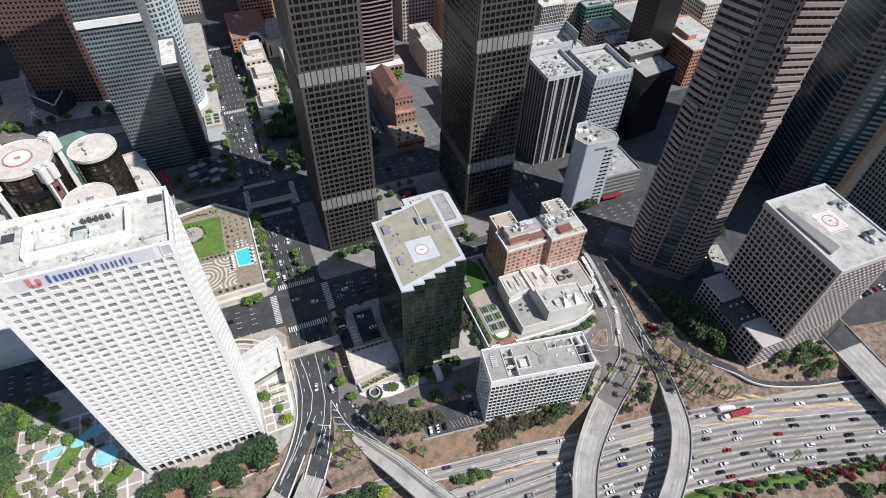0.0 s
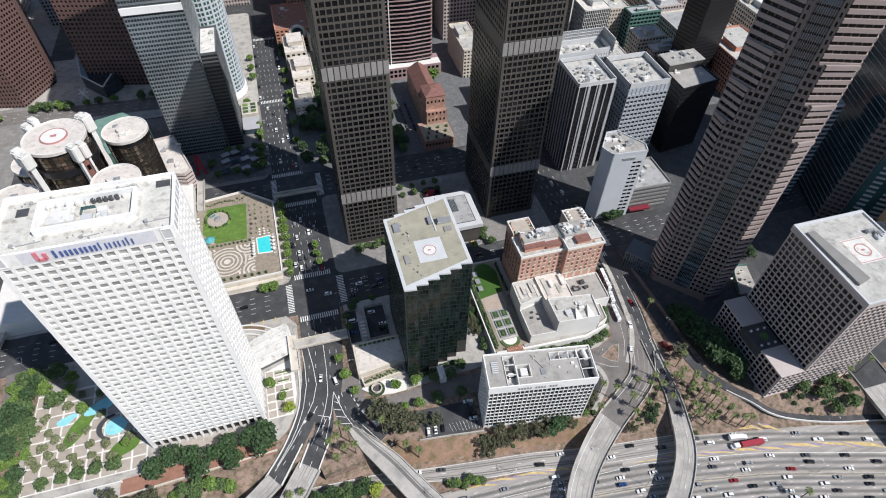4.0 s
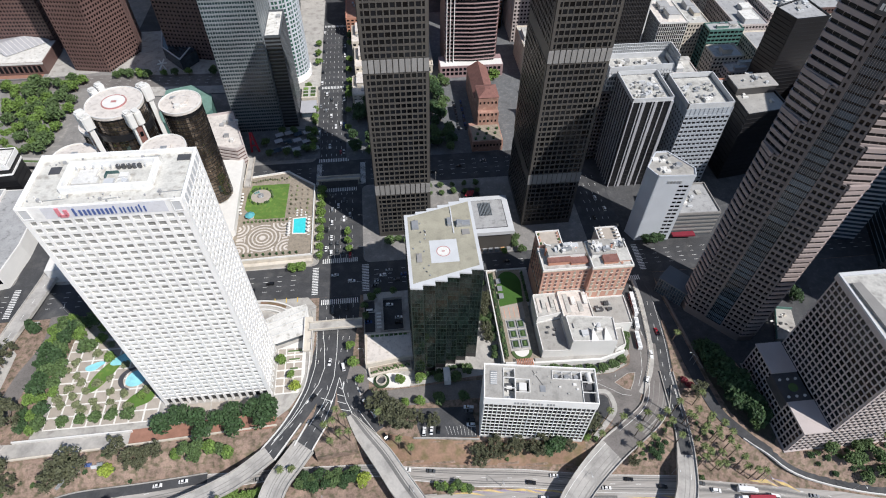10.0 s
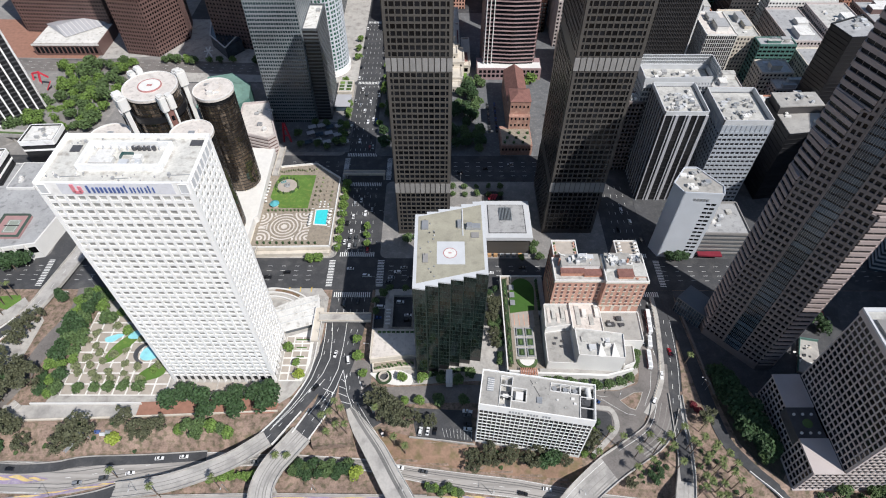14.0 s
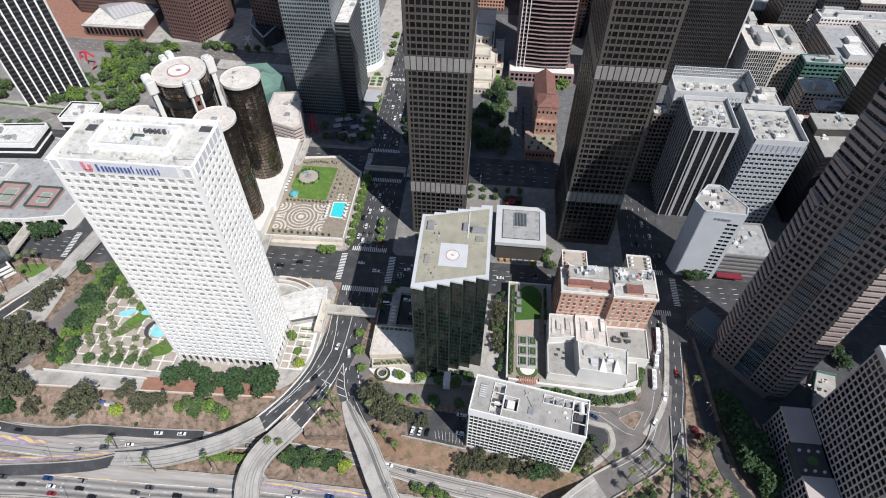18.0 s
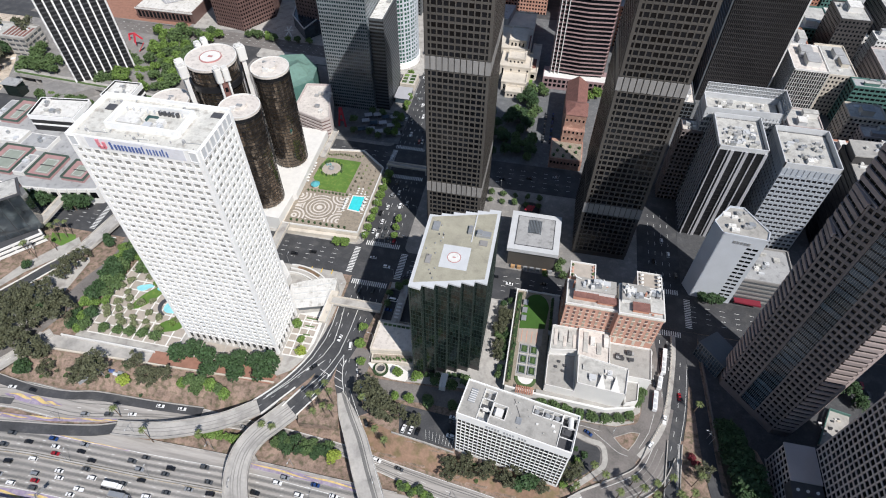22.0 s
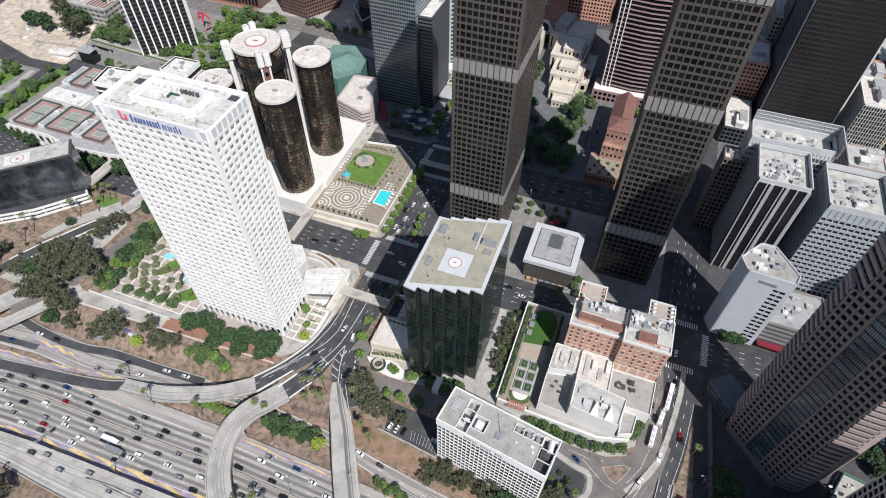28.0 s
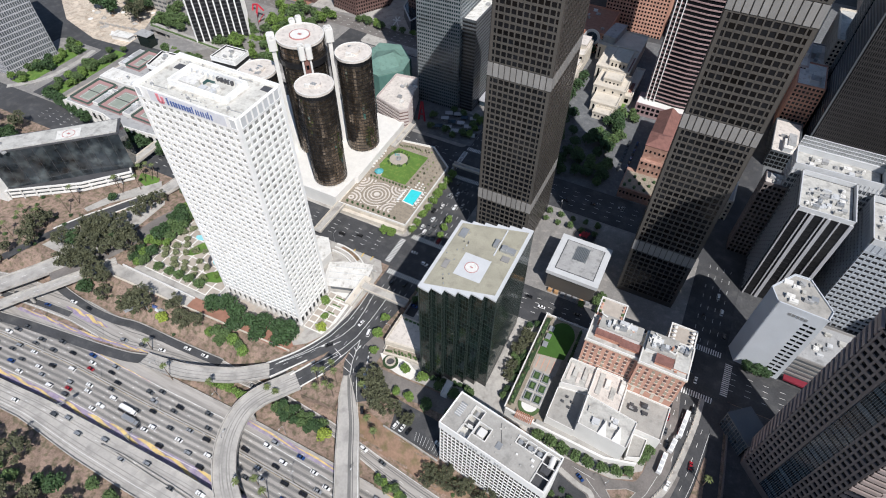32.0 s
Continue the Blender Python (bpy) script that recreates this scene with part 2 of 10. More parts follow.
TURQ = mat("turquoise_canvas", (0.09, 0.36, 0.40), 0.8, var=0.1)
CARPAINT = [mat("car_paint_" + n, c, 0.3, var=0.03, coat=0.6, bump=0.0, metal=k) for n, c, k in (("white", (0.78, 0.78, 0.78), 0), ("black", (0.012, 0.012, 0.014), 0), ("silver", (0.42, 0.43, 0.44), 0.5), ("grey", (0.10, 0.105, 0.11), 0.3), ("red", (0.30, 0.012, 0.02), 0), ("blue", (0.02, 0.06, 0.2), 0.2))]
CARGLASS = mat("car_glass", (0.01, 0.012, 0.014), 0.08, var=0.1, bump=0.0)


# ---- mesh building ----
class MB:
    """Gathers plain faces for one mesh."""

    def __init__(self):
        self.v, self.f = [], []

    def prism(self, pts, z0, z1, top=True, bottom=True):
        n, b = len(pts), len(self.v)
        self.v += [(x, y, z0) for x, y in pts] + [(x, y, z1) for x, y in pts]
        self.f += [(b + i, b + (i + 1) % n, b + n + (i + 1) % n, b + n + i) for i in range(n)]
        if top:
            self.f.append(tuple(b + n + i for i in range(n)))
        if bottom:
            self.f.append(tuple(b + i for i in reversed(range(n))))
        return self

    def box(self, x0, y0, z0, x1, y1, z1):
        return self.prism([(x0, y0), (x1, y0), (x1, y1), (x0, y1)], z0, z1)

    def slab(self, o, u, a0, a1, d0, d1, z0, z1):
        """A box along the wall line o + a*u, from depth d0 to d1 outwards."""
        n = (u[1], -u[0])
        p = lambda a, d: (o[0] + u[0] * a + n[0] * d, o[1] + u[1] * a + n[1] * d)
        return self.prism([p(a0, d1), p(a1, d1), p(a1, d0), p(a0, d0)], z0, z1)

    def cyl(self, x, y, r, z0, z1, n=24, r2=None):
        b = len(self.v)
        r2 = r if r2 is None else r2
        for rr, z in ((r, z0), (r2, z1)):
            self.v += [(x + rr * math.cos(6.28319 * i / n), y + rr * math.sin(6.28319 * i / n), z) for i in range(n)]
        self.f += [(b + i, b + (i + 1) % n, b + n + (i + 1) % n, b + n + i) for i in range(n)]
        self.f += [tuple(b + n + i for i in range(n)), tuple(b + i for i in reversed(range(n)))]
        return self

    def ring(self, x, y, r0, r1, z0, z1, n=32):
        b = len(self.v)
        for rr, z in ((r0, z0), (r1, z0), (r1, z1), (r0, z1)):
            self.v += [(x + rr * math.cos(6.28319 * i / n), y + rr * math.sin(6.28319 * i / n), z) for i in range(n)]
        for k in range(4):
            for i in range(n):
                j, k2 = (i + 1) % n, (k + 1) % 4
                self.f.append((b + k * n + i, b + k * n + j, b + k2 * n + j, b + k2 * n + i))
        return self

    def beam(self, p, q, w, h):
        """A straight bar from p to q."""
        p, q = Vector(p), Vector(q)
        d = (q - p).normalized()
        s = d.cross(Vector((0, 0, 1)))
        s = (s if s.length > 1e-3 else Vector((1, 0, 0))).normalized() * w / 2
        t = s.cross(d).normalized() * h / 2
        b = len(self.v)
        self.v += [tuple(c + e) for c in (p, q) for e in (-s - t, s - t, s + t, -s + t)]
        self.f += [(b, b + 1, b + 5, b + 4), (b + 1, b + 2, b + 6, b + 5), (b + 2, b + 3, b + 7, b + 6), (b + 3, b, b + 4, b + 7), (b + 3, b + 2, b + 1, b), (b + 4, b + 5, b + 6, b + 7)]
        return self

    def mesh(self, name, material, smooth=False):
        me = bpy.data.meshes.new(name)
        me.from_pydata(self.v, [], self.f)
        me.materials.append(material)
        if smooth:
            me.polygons.foreach_set("use_smooth", [True] * len(me.polygons))
        me.update()
        return me


def thing(name, label, category, x=0.0, y=0.0, z=0.0, rz=0.0, group="", kind=""):
    ob = new(name)
    ob.matrix_basis = pose(x, y, z, 0, 0, rz)
    return tagged(ob, label, category, group, kind)


def part(name, mb, material, parent, label="", kind="", smooth=False):
    ob = new(name, mb.mesh(name, material, smooth))
    ob.parent = parent
    return tagged(ob, label, "", "", kind)


def solid(name, mb, material, label, category, kind="", group=""):
    return tagged(new(name, mb.mesh(name, material)), label, category, group, kind)


def placed(name, mesh, parent, x, y, z, rz=0.0):
    ob = new(name, mesh)
    ob.parent = parent
    ob.matrix_basis = pose(x, y, z, 0, 0, rz)
    return ob


def unit(a, b):
    d = math.hypot(b[0] - a[0], b[1] - a[1])
    return ((b[0] - a[0]) / d, (b[1] - a[1]) / d), d


def grid_face(th, frame_mb, pane_mb, a, b, z0, z1, nc, nr, pier, span, depth, pane_mesh=None, budget=0, top_first=True, end_pier=None, pier_out=0.12):
    """A facade from a to b (left to right as seen from outside): piers and spandrels stand proud of recessed panes."""
    u, length = unit(a, b)
    cw, fh = length / nc, (z1 - z0) / nr
    end = end_pier or pier
    for i in range(nc + 1):
        w = (end if i in (0, nc) else pier) / 2
        lo, hi = max(0, i * cw - w * (2 if i == nc else 1)), min(length, i * cw + w * (2 if i == 0 else 1))
        frame_mb.slab(a, u, lo, hi, 0.0, depth + pier_out, z0, z1)
    for j in range(nr + 1):
        lo, hi = max(z0, z0 + j * fh - span / 2), min(z1, z0 + j * fh + span / 2)
        frame_mb.slab(a, u, 0.02, length - 0.02, 0.0, depth, lo, hi)
    ang = math.degrees(math.atan2(u[1], u[0]))
    n = (u[1], -u[0])
    used = 0
    for j in (reversed(range(nr)) if top_first else range(nr)):
        for i in range(nc):
            c = (i + 0.5) * cw
            if pane_mesh and used < budget:
                placed("window", pane_mesh, th, a[0] + u[0] * c + n[0] * 0.05, a[1] + u[1] * c + n[1] * 0.05, z0 + (j + 0.5) * fh, ang)
                used += 1
            else:
                pane_mb.slab(a, u, c - cw / 2 + pier / 2, c + cw / 2 - pier / 2, 0.0, 0.1, z0 + j * fh + span / 2, z0 + (j + 1) * fh - span / 2)
    return used


def pane(w, h, material, t=0.1):
    return MB().box(-w / 2, -t / 2, -h / 2, w / 2, t / 2, h / 2).mesh("window", material)


def rooftop(th, x0, y0, x1, y1, z, count, seed, mats=None):
    """Machines, ducts and hatches on a flat roof, each its own part."""
    r = random.Random(seed)
    for _ in range(count):
        w, d, h = r.uniform(1.2, 4.5), r.uniform(1.2, 3.5), r.uniform(0.8, 2.4)
        x, y = r.uniform(x0, x1 - w), r.uniform(y0, y1 - d)
        mb = MB().box(x, y, z, x + w, y + d, z + h)
        k = r.random()
        if k < 0.45:
            mb.cyl(x + w / 2, y + d / 2, min(w, d) * 0.32, z + h - 0.1, z + h + 0.35, 12)
        elif k < 0.7:
            mb.box(x + w * 0.1, y - 0.8, z + 0.3, x + w * 0.4, y + 0.1, z + 0.8)
        part(r.choice(("air_handler", "roof_vent", "duct_box")), mb, r.choice(mats or (METAL, PARAPET, ROOFGREY, DARKMETAL)), th)


# ---- ground and roads ----
def lerp(x, xs, ys):
    return float(np.interp(x, xs, ys))


FX = [-700, -400, -300, -200, -100, 0, 100, 210, 300, 360, 500, 800]
FY = [-250, -132, -106, -90, -83, -81, -82, -85, -102, -118, -165, -290]
BX = [-700, -400, -198, -140, -104, -60, -34, 16, 53, 81, 113, 150, 172, 205, 242, 300, 352, 500, 800]
BY = [-215, -100, -47, -41, -42, -37.5, -37, -38.6, -40.8, -45.4, -48.8, -53.6, -57.6, -61, -64, -77, -92, -140, -265]
MX = [-700, -400, -300, -200, -112, -48, 0, 100, 161, 190, 216, 255, 286, 324, 360, 500, 800]
MY = [-248, -130, -104, -88, -81.2, -80.2, -78.5, -79.8, -82.7, -86, -90.2, -97.5, -106, -116.5, -128, -175, -300]


def height(x, y):
    c, far = lerp(x, FX, FY), lerp(x, BX, BY)
    if y >= far:
        return lerp(y - far, [0, 2, 10, 13], [-8, -7.6, -0.6, 0])
    near = c - lerp(x, [60, 226, 310], [22, 23.4, 26.6])
    if y <= near:
        return lerp(near - y, [0, 3, 20, 34, 60], [-8, -5.2, -5.0, -4, -2])
    return -8.0


def sheet(name, xs, ys, material, dz, label, kind="structure", zfun=height, keep=None):
    mb = MB()
    nx = len(xs)
    mb.v = [(x, y, zfun(x, y) + dz) for y in ys for x in xs]
    mb.f = [(j * nx + i, j * nx + i + 1, (j + 1) * nx + i + 1, (j + 1) * nx + i) for j in range(len(ys) - 1) for i in range(nx - 1)]
    return solid(name, mb, material, label, "ground", kind)


gx = [-3000, -1500, -900] + list(range(-700, -340, 30)) + list(range(-340, 440, 5)) + list(range(440, 801, 30)) + [1200, 2000, 3200]
gy = [-3000, -1500, -700, -420] + list(range(-340, -140, 20)) + [-140 + 2 * i for i in range(66)] + [0, 30, 80, 200, 500, 1200, 3200]
MULCH = mat("dark_leaf_mulch", (0.085, 0.072, 0.056), 1.0, var=0.3, scale=0.3, fine=2.0, stain=(0.05, 0.06, 0.03), amount=0.4)
solid("planted_bed", MB().prism([(251.4, 9), (252.4, -14), (256, -36), (262, -46), (272, -56), (277, -50), (270.5, -20), (268, -3), (262, 7)], -0.2, 0.16), MULCH, "bed of dark leaf mulch under the hedge trees", "ground", "structure")
sheet("ground", gx, gy, SOIL, -0.06, "dry brown earth with patches of scrub")

sheet("slope", list(range(62, 172, 4)), [0.0, 0.1, 0.25, 0.4, 0.6, 0.8, 1.0], SOILRED, 0.05, "bare red-brown slope below the offices")
slope = bpy.data.objects["slope"].data
for v in slope.vertices:
    k = v.co.y
    y = lerp(v.co.x, BX, BY) + 0.6 + k * lerp(v.co.x, [62, 110, 170], [13, 9.5, 13])
    v.co = (v.co.x, y, height(v.co.x, y) + 0.06)


def ribbon(pts, half, dz=0.0, step=None):
    """The two edges of a strip that follows the points (x, y, z); half may differ from point to point."""
    P = [Vector(p) for p in pts]
    hs = half if isinstance(half, (list, tuple)) else [half] * len(P)
    L, R = [], []
    for i, p in enumerate(P):
        d = (P[min(i + 1, len(P) - 1)] - P[max(i - 1, 0)])
        s = Vector((-d.y, d.x, 0)).normalized() * hs[i]
        L.append(p + s + Vector((0, 0, dz)))
        R.append(p - s + Vector((0, 0, dz)))
    return L, R


def smooth_path(pts, n=6):
    """Catmull-Rom points between the given ones."""
    P = [Vector(p) for p in pts]
    out = []
    for i in range(len(P) - 1):
        a, b, c, d = P[max(i - 1, 0)], P[i], P[i + 1], P[min(i + 2, len(P) - 1)]
        for k in range(n):
            t = k / n
            out.append(0.5 * ((2 * b) + (c - a) * t + (2 * a - 5 * b + 4 * c - d) * t * t + (3 * b - a - 3 * c + d) * t ** 3))
    return out + [P[-1]]


def strip(mb, L, R, thick=0.0):
    b, n = len(mb.v), len(L)
    mb.v += [tuple(p) for p in L] + [tuple(p) for p in R]
    mb.f += [(b + n + i, b + n + i + 1, b + i + 1, b + i) for i in range(n - 1)]
    if thick:
        mb.v += [(p.x, p.y, p.z - thick) for p in L] + [(p.x, p.y, p.z - thick) for p in R]
        mb.f += [(b + 2 * n + i, b + 2 * n + i + 1, b + 3 * n + i + 1, b + 3 * n + i) for i in range(n - 1)]
        mb.f += [(b + i, b + i + 1, b + 2 * n + i + 1, b + 2 * n + i) for i in range(n - 1)]
        mb.f += [(b + 3 * n + i, b + 3 * n + i + 1, b + n + i + 1, b + n + i) for i in range(n - 1)]
    return mb


def offset(pts, d):
    L, _ = ribbon(pts, abs(d))
    _, R = ribbon(pts, abs(d))
    return L if d > 0 else R


def dashes(mb, pts, d, on=3.0, off=9.0, w=0.11, z=0.05):
    """Painted marks along a path at the side offset d."""
    line = offset(pts, d) if d else [Vector(p) for p in pts]
    acc, draw = 0.0, True
    for p, q in zip(line, line[1:]):
        seg = (q - p).length
        t = 0.0
        while t < seg:
            left = (on if draw else off) - acc
            e = min(seg, t + left)
            if draw and e - t > 0.3:
                a, b = p.lerp(q, t / seg), p.lerp(q, e / seg)
                s = Vector((-(q - p).y, (q - p).x, 0)).normalized() * w
                k = len(mb.v)
                mb.v += [tuple(c + Vector((0, 0, z))) for c in (a - s, b - s, b + s, a + s)]
                mb.f.append((k, k + 1, k + 2, k + 3))
            acc += e - t
            if acc >= (on if draw else off) - 1e-6:
                acc, draw = 0.0, not draw
            t = e
            if e >= seg:
                break
    return mb


DECKS = []


def bridge(name, label, pts, half, deck=CONCRETE, thick=1.4, wall=0.95, columns=(), lines=(), fine=6, tracks=(), worn=TRACK):
    th = thing(name, label, "bridge", kind="structure")
    P = smooth_path(pts, fine)
    hs = half
    if isinstance(half, (list, tuple)):
        hs = [lerp(i / fine, range(len(half)), half) for i in range(len(P))]
    L, R = ribbon(P, hs)
    part("deck", strip(MB(), L, R, thick), deck, th)
    hl = hs if isinstance(hs, list) else [hs] * len(P)
    DECKS.extend((p.x, p.y, h) for p, h in zip(P, hl))
    for s in (1, -1):
        A, B = [], []
        for i, p in enumerate(P):
            d = P[min(i + 1, len(P) - 1)] - P[max(i - 1, 0)]
            n = Vector((-d.y, d.x, 0)).normalized() * s
            A.append(p + n * (hl[i] + 0.02) + Vector((0, 0, wall)))
            B.append(p + n * (hl[i] - 0.45) + Vector((0, 0, wall)))
        part("parapet", strip(MB(), A, B, wall + 0.5) if s > 0 else strip(MB(), B, A, wall + 0.5), STUCCO if deck == ASPHALT else SIDEWALK, th)
    for x, y, z0, z1 in columns:
        part("column", MB().cyl(x, y, 1.1, z0, z1, 14), CONCRETE, th)
    m = MB()
    for d, on, off in lines:
        dashes(m, P, d, on, off)
    if m.v:
        part("lane_marking", m, PAINT, th, "white lane lines", "stuff")
    m = MB()
    for d, w in tracks:
        dashes(m, P, d, 400, 0.01, w, 0.03)
    if m.v:
        part("wheel_tracks", m, worn, th, "dark tyre tracks along the deck", "stuff")
    return th


# city streets: one asphalt sheet, with raised pavement blocks on it
roads = MB()
roads.prism([(-700, 66.5), (900, 66.5), (900, 1100), (-700, 1100)], -0.5, 0.02)
roads.prism([(24.2, 44), (49, 44), (50.5, 66.4), (24.2, 66.4)], -0.5, 0.02)
roads.prism([(214, -6), (238, -6), (243, 30), (247, 66.4), (214, 66.4)], -0.5, 0.02)
solid("road", roads, ASPHALT, "dark worn asphalt city streets", "road", "structure")
ramp = [(36.5, 45, 0.03), (34.5, 28, 0.03), (32, 12, 0.03), (29, 1, 0.03)]
P5 = smooth_path(ramp, 8)
L5, R5 = ribbon(P5, [lerp(i / 8, range(4), [12.2, 11.6, 13, 13]) for i in range(len(P5))])
solid("road_ramp", strip(MB(), L5, R5, 0.4), ASPHALT, "dark asphalt ramp that forks toward the freeway", "road", "structure")
FORKS = []
for pts, hs in (([(24, 5, 0.045), (20.5, -5, 0.05), (12.5, -18.5, 0.06), (0.5, -34.5, 0.08)], [5.5, 5.2, 4.6, 4.5]), ([(31, 3, 0.055), (30, -10, 0.06), (26.5, -19, 0.07), (19, -32.5, 0.08)], [5.5, 5, 4.6, 4.8]), ([(42, 6, 0.065), (43.5, -8, 0.07), (49, -18, 0.08), (56, -29, 0.09)], [6, 6.2, 7, 7.6])):
    F = smooth_path(pts, 6)
    FORKS.append(F)
    fl, fr2 = ribbon(F, [lerp(i / 6, range(4), hs) for i in range(len(F))])
    solid("road_fork", strip(MB(), fl, fr2, 6.0), ASPHALT, "dark asphalt branch of the forked ramp", "road", "structure")
for edge in ([(19.5, 44, 0.9), (20, 24, 0.9), (18, 4, 0.9), (8.5, -16, 0.9), (-3.6, -32, 0.9)], [(17.2, -18.5, 0.9), (11.5, -27, 0.9), (4.4, -37.5, 0.9)], [(21.6, -17, 0.9), (14.2, -31, 0.9)], [(31.2, -21, 0.9), (23.8, -34.5, 0.9)]):
    p, q = ribbon(smooth_path(edge, 5), 0.28)
    solid("ramp_barrier", strip(MB(), p, q, 1.3), STUCCO, "low white concrete barrier along the ramp", "barrier", "structure")
front = smooth_path([(50, 14, 0.05), (48, -4, 0.05), (58, -9, 0.05), (76, -8.5, 0.05), (100, -7.5, 0.05), (124, -8, 0.05), (146, -11, 0.05), (166, -14, 0.05), (190, -20, 0.05), (208, -24, 0.05)], 5)
A, B = ribbon(front, [lerp(i / 5, range(10), [6, 7, 6, 5.4, 5.4, 5.6, 6, 8, 11, 9]) for i in range(len(front))])
solid("road_frontage", strip(MB(), A, B, 0.4), WORNASPHALT, "worn grey asphalt access road beside the office buildings", "road", "structure")
A, B = ribbon(smooth_path([(214, 60, 0.045), (218, 20, 0.045), (216, 0, 0.045), (206, -16, 0.045), (196, -26, 0.045)], 5), 6)
solid("road_frontage", strip(MB(), A, B, 0.3), WORNASPHALT, "worn asphalt slip road curving past the club", "road", "structure")
solid("road_parking", MB().prism([(78, -16), (112, -18), (112.5, -36), (82, -33)], -0.4, 0.045), ASPHALT, "dark asphalt parking lot", "road", "structure")

bays = MB()
for i in range(9):
    bays.beam((96 + i * 2.0, -28.2 - i * 0.1, 0.07), (97.2 + i * 1.8, -33.0 - i * 0.25, 0.07), 0.12, 0.02)
solid("bay_lines", bays, PAINT, "white parking bay lines on asphalt", "road marking", "stuff")
A, B = ribbon([(78, -33.2, 0.9), (96, -35, 0.9), (113.4, -37.4, 0.9)], 0.3)
solid("lot_wall", strip(MB(), A, B, 2.5), SIDEWALK, "low pale retaining wall above the slope", "wall", "structure")

drive = [(152, -3.4), (166, -5), (183, -6), (197, -5.4), (208, -1.6), (216, 6), (222, 14), (222, -2), (214, -14), (203, -27), (193, -36), (186, -37.5), (193, -29), (193.6, -20.4), (190.3, -15.2), (183, -14.3), (172, -10.6), (152, -7)]
solid("road_drive", MB().prism(drive, -0.3, 0.07), WORNASPHALT, "brown-grey asphalt drive curving past the club", "road", "structure")
court = [(171, -14), (182, -17.5), (188, -18.5), (190, -21), (189.4, -28), (183, -34), (174, -41), (170, -30)]
solid("road_court", MB().prism(court, -0.3, 0.075), ASPHALT, "dark asphalt parking court beside the office", "road", "structure")
A, B = ribbon(smooth_path([(172, -12.2, 0.3), (183, -15.8, 0.3), (189.6, -16.8, 0.3), (192, -21, 0.3), (191.4, -28.6, 0.3), (184, -36, 0.3), (176.5, -42.6, 0.3)], 4), 1.4)
solid("pavement_court", strip(MB(), A, B, 0.5), SIDEWALK, "pale kerbed planting strip round the parking court", "pavement", "structure")
isle = [(196.6, -11.6), (201, -16), (204.4, -17.4), (208, -12), (210.6, -6.4), (206, -6.6)]
solid("pavement_island", MB().prism(isle, -0.2, 0.2), SOIL, "low triangular traffic island with bare soil", "pavement", "structure")
for k in range(len(isle)):
    a, b = isle[k], isle[(k + 1) % len(isle)]
    solid("island_kerb", MB().beam((*a, 0.16), (*b, 0.16), 0.35, 0.32), SIDEWALK, "pale concrete kerb of a traffic island", "kerb", "structure")
solid("kerb_hedge", MB().prism([(152, -1.6), (166, -3), (183, -4), (197, -3.4), (207, 0.6), (207.6, -0.6), (197.4, -5.0), (183, -5.6), (166, -4.6), (152, -3)], -0.2, 0.3), SIDEWALK, "pale kerb and soil strip under the hedge trees", "pavement", "structure")
marks = MB()
for pts in ([(186, -10.5, 0.05), (199, -19.5, 0.05), (204, -20.5, 0.05)], [(210, -15, 0.05), (215.5, -5, 0.05), (219, 8, 0.05), (221, 24, 0.05)], [(178, -8, 0.05), (190, -9.4, 0.05)]):
    dashes(marks, pts, 0, 60, 0.01, 0.08, 0.03)
for y0 in (74.5, 78.5, 82.5, 86.5):
    for x0, x1 in ((-330, -172), (-148, 14), (60, 212), (244, 420)):
        dashes(marks, [(x0, y0, 0.02), (x1, y0, 0.02)], 0, 3, 6)
for x0 in (29, 33.2, 37.4, 41.6, 45.8):
    for y0, y1 in ((48, 60), (99, 164)):
        dashes(marks, [(x0, y0, 0.02), (x0, y1, 0.02)], 0, 3, 6)
for x0 in (21.2, 25.0, 29.0, 33.0, 37.0):
    for y0, y1 in ((208, 302), (312, 416)):
        dashes(marks, [(x0, y0, 0.02), (x0, y1, 0.02)], 0, 3, 6)
for y0 in (178, 183.5, 189, 194):
    for x0, x1 in ((-150, 14), (60, 208)):
        dashes(marks, [(x0, y0, 0.02), (x1, y0, 0.02)], 0, 3, 6)
for x0 in (219, 223.5, 228, 232.5):
    dashes(marks, [(x0, 0, 0.02), (x0, 60, 0.02)], 0, 3, 6)
    dashes(marks, [(x0, 100, 0.02), (x0, 166, 0.02)], 0, 3, 6)
for d in (-8, -4.2, 4.2, 8):
    dashes(marks, P5[:17], d, 2.6, 6, 0.1, 0.03)
for F in FORKS:
    dashes(marks, F, 0, 2.6, 6, 0.1, 0.03)
solid("lane_marking", marks, PAINT, "white dashed lane lines on asphalt", "road marking", "stuff")


def crosswalk(x0, y0, x1, y1, along):
    """White ladder bars; along names the axis the walkers take."""
    mb = MB()
    a, b = (x0, x1) if along == "x" else (y0, y1)
    c = a + 0.4
    while c < b - 0.5:
        if along == "x":
            mb.box(c, y0, 0.022, c + 0.65, y1, 0.035)
        else:
            mb.box(x0, c, 0.022, x1, c + 0.65, 0.035)
        c += 1.35
    solid("crosswalk", mb, PAINT, "white ladder crosswalk painted on dark asphalt", "crosswalk", "stuff")


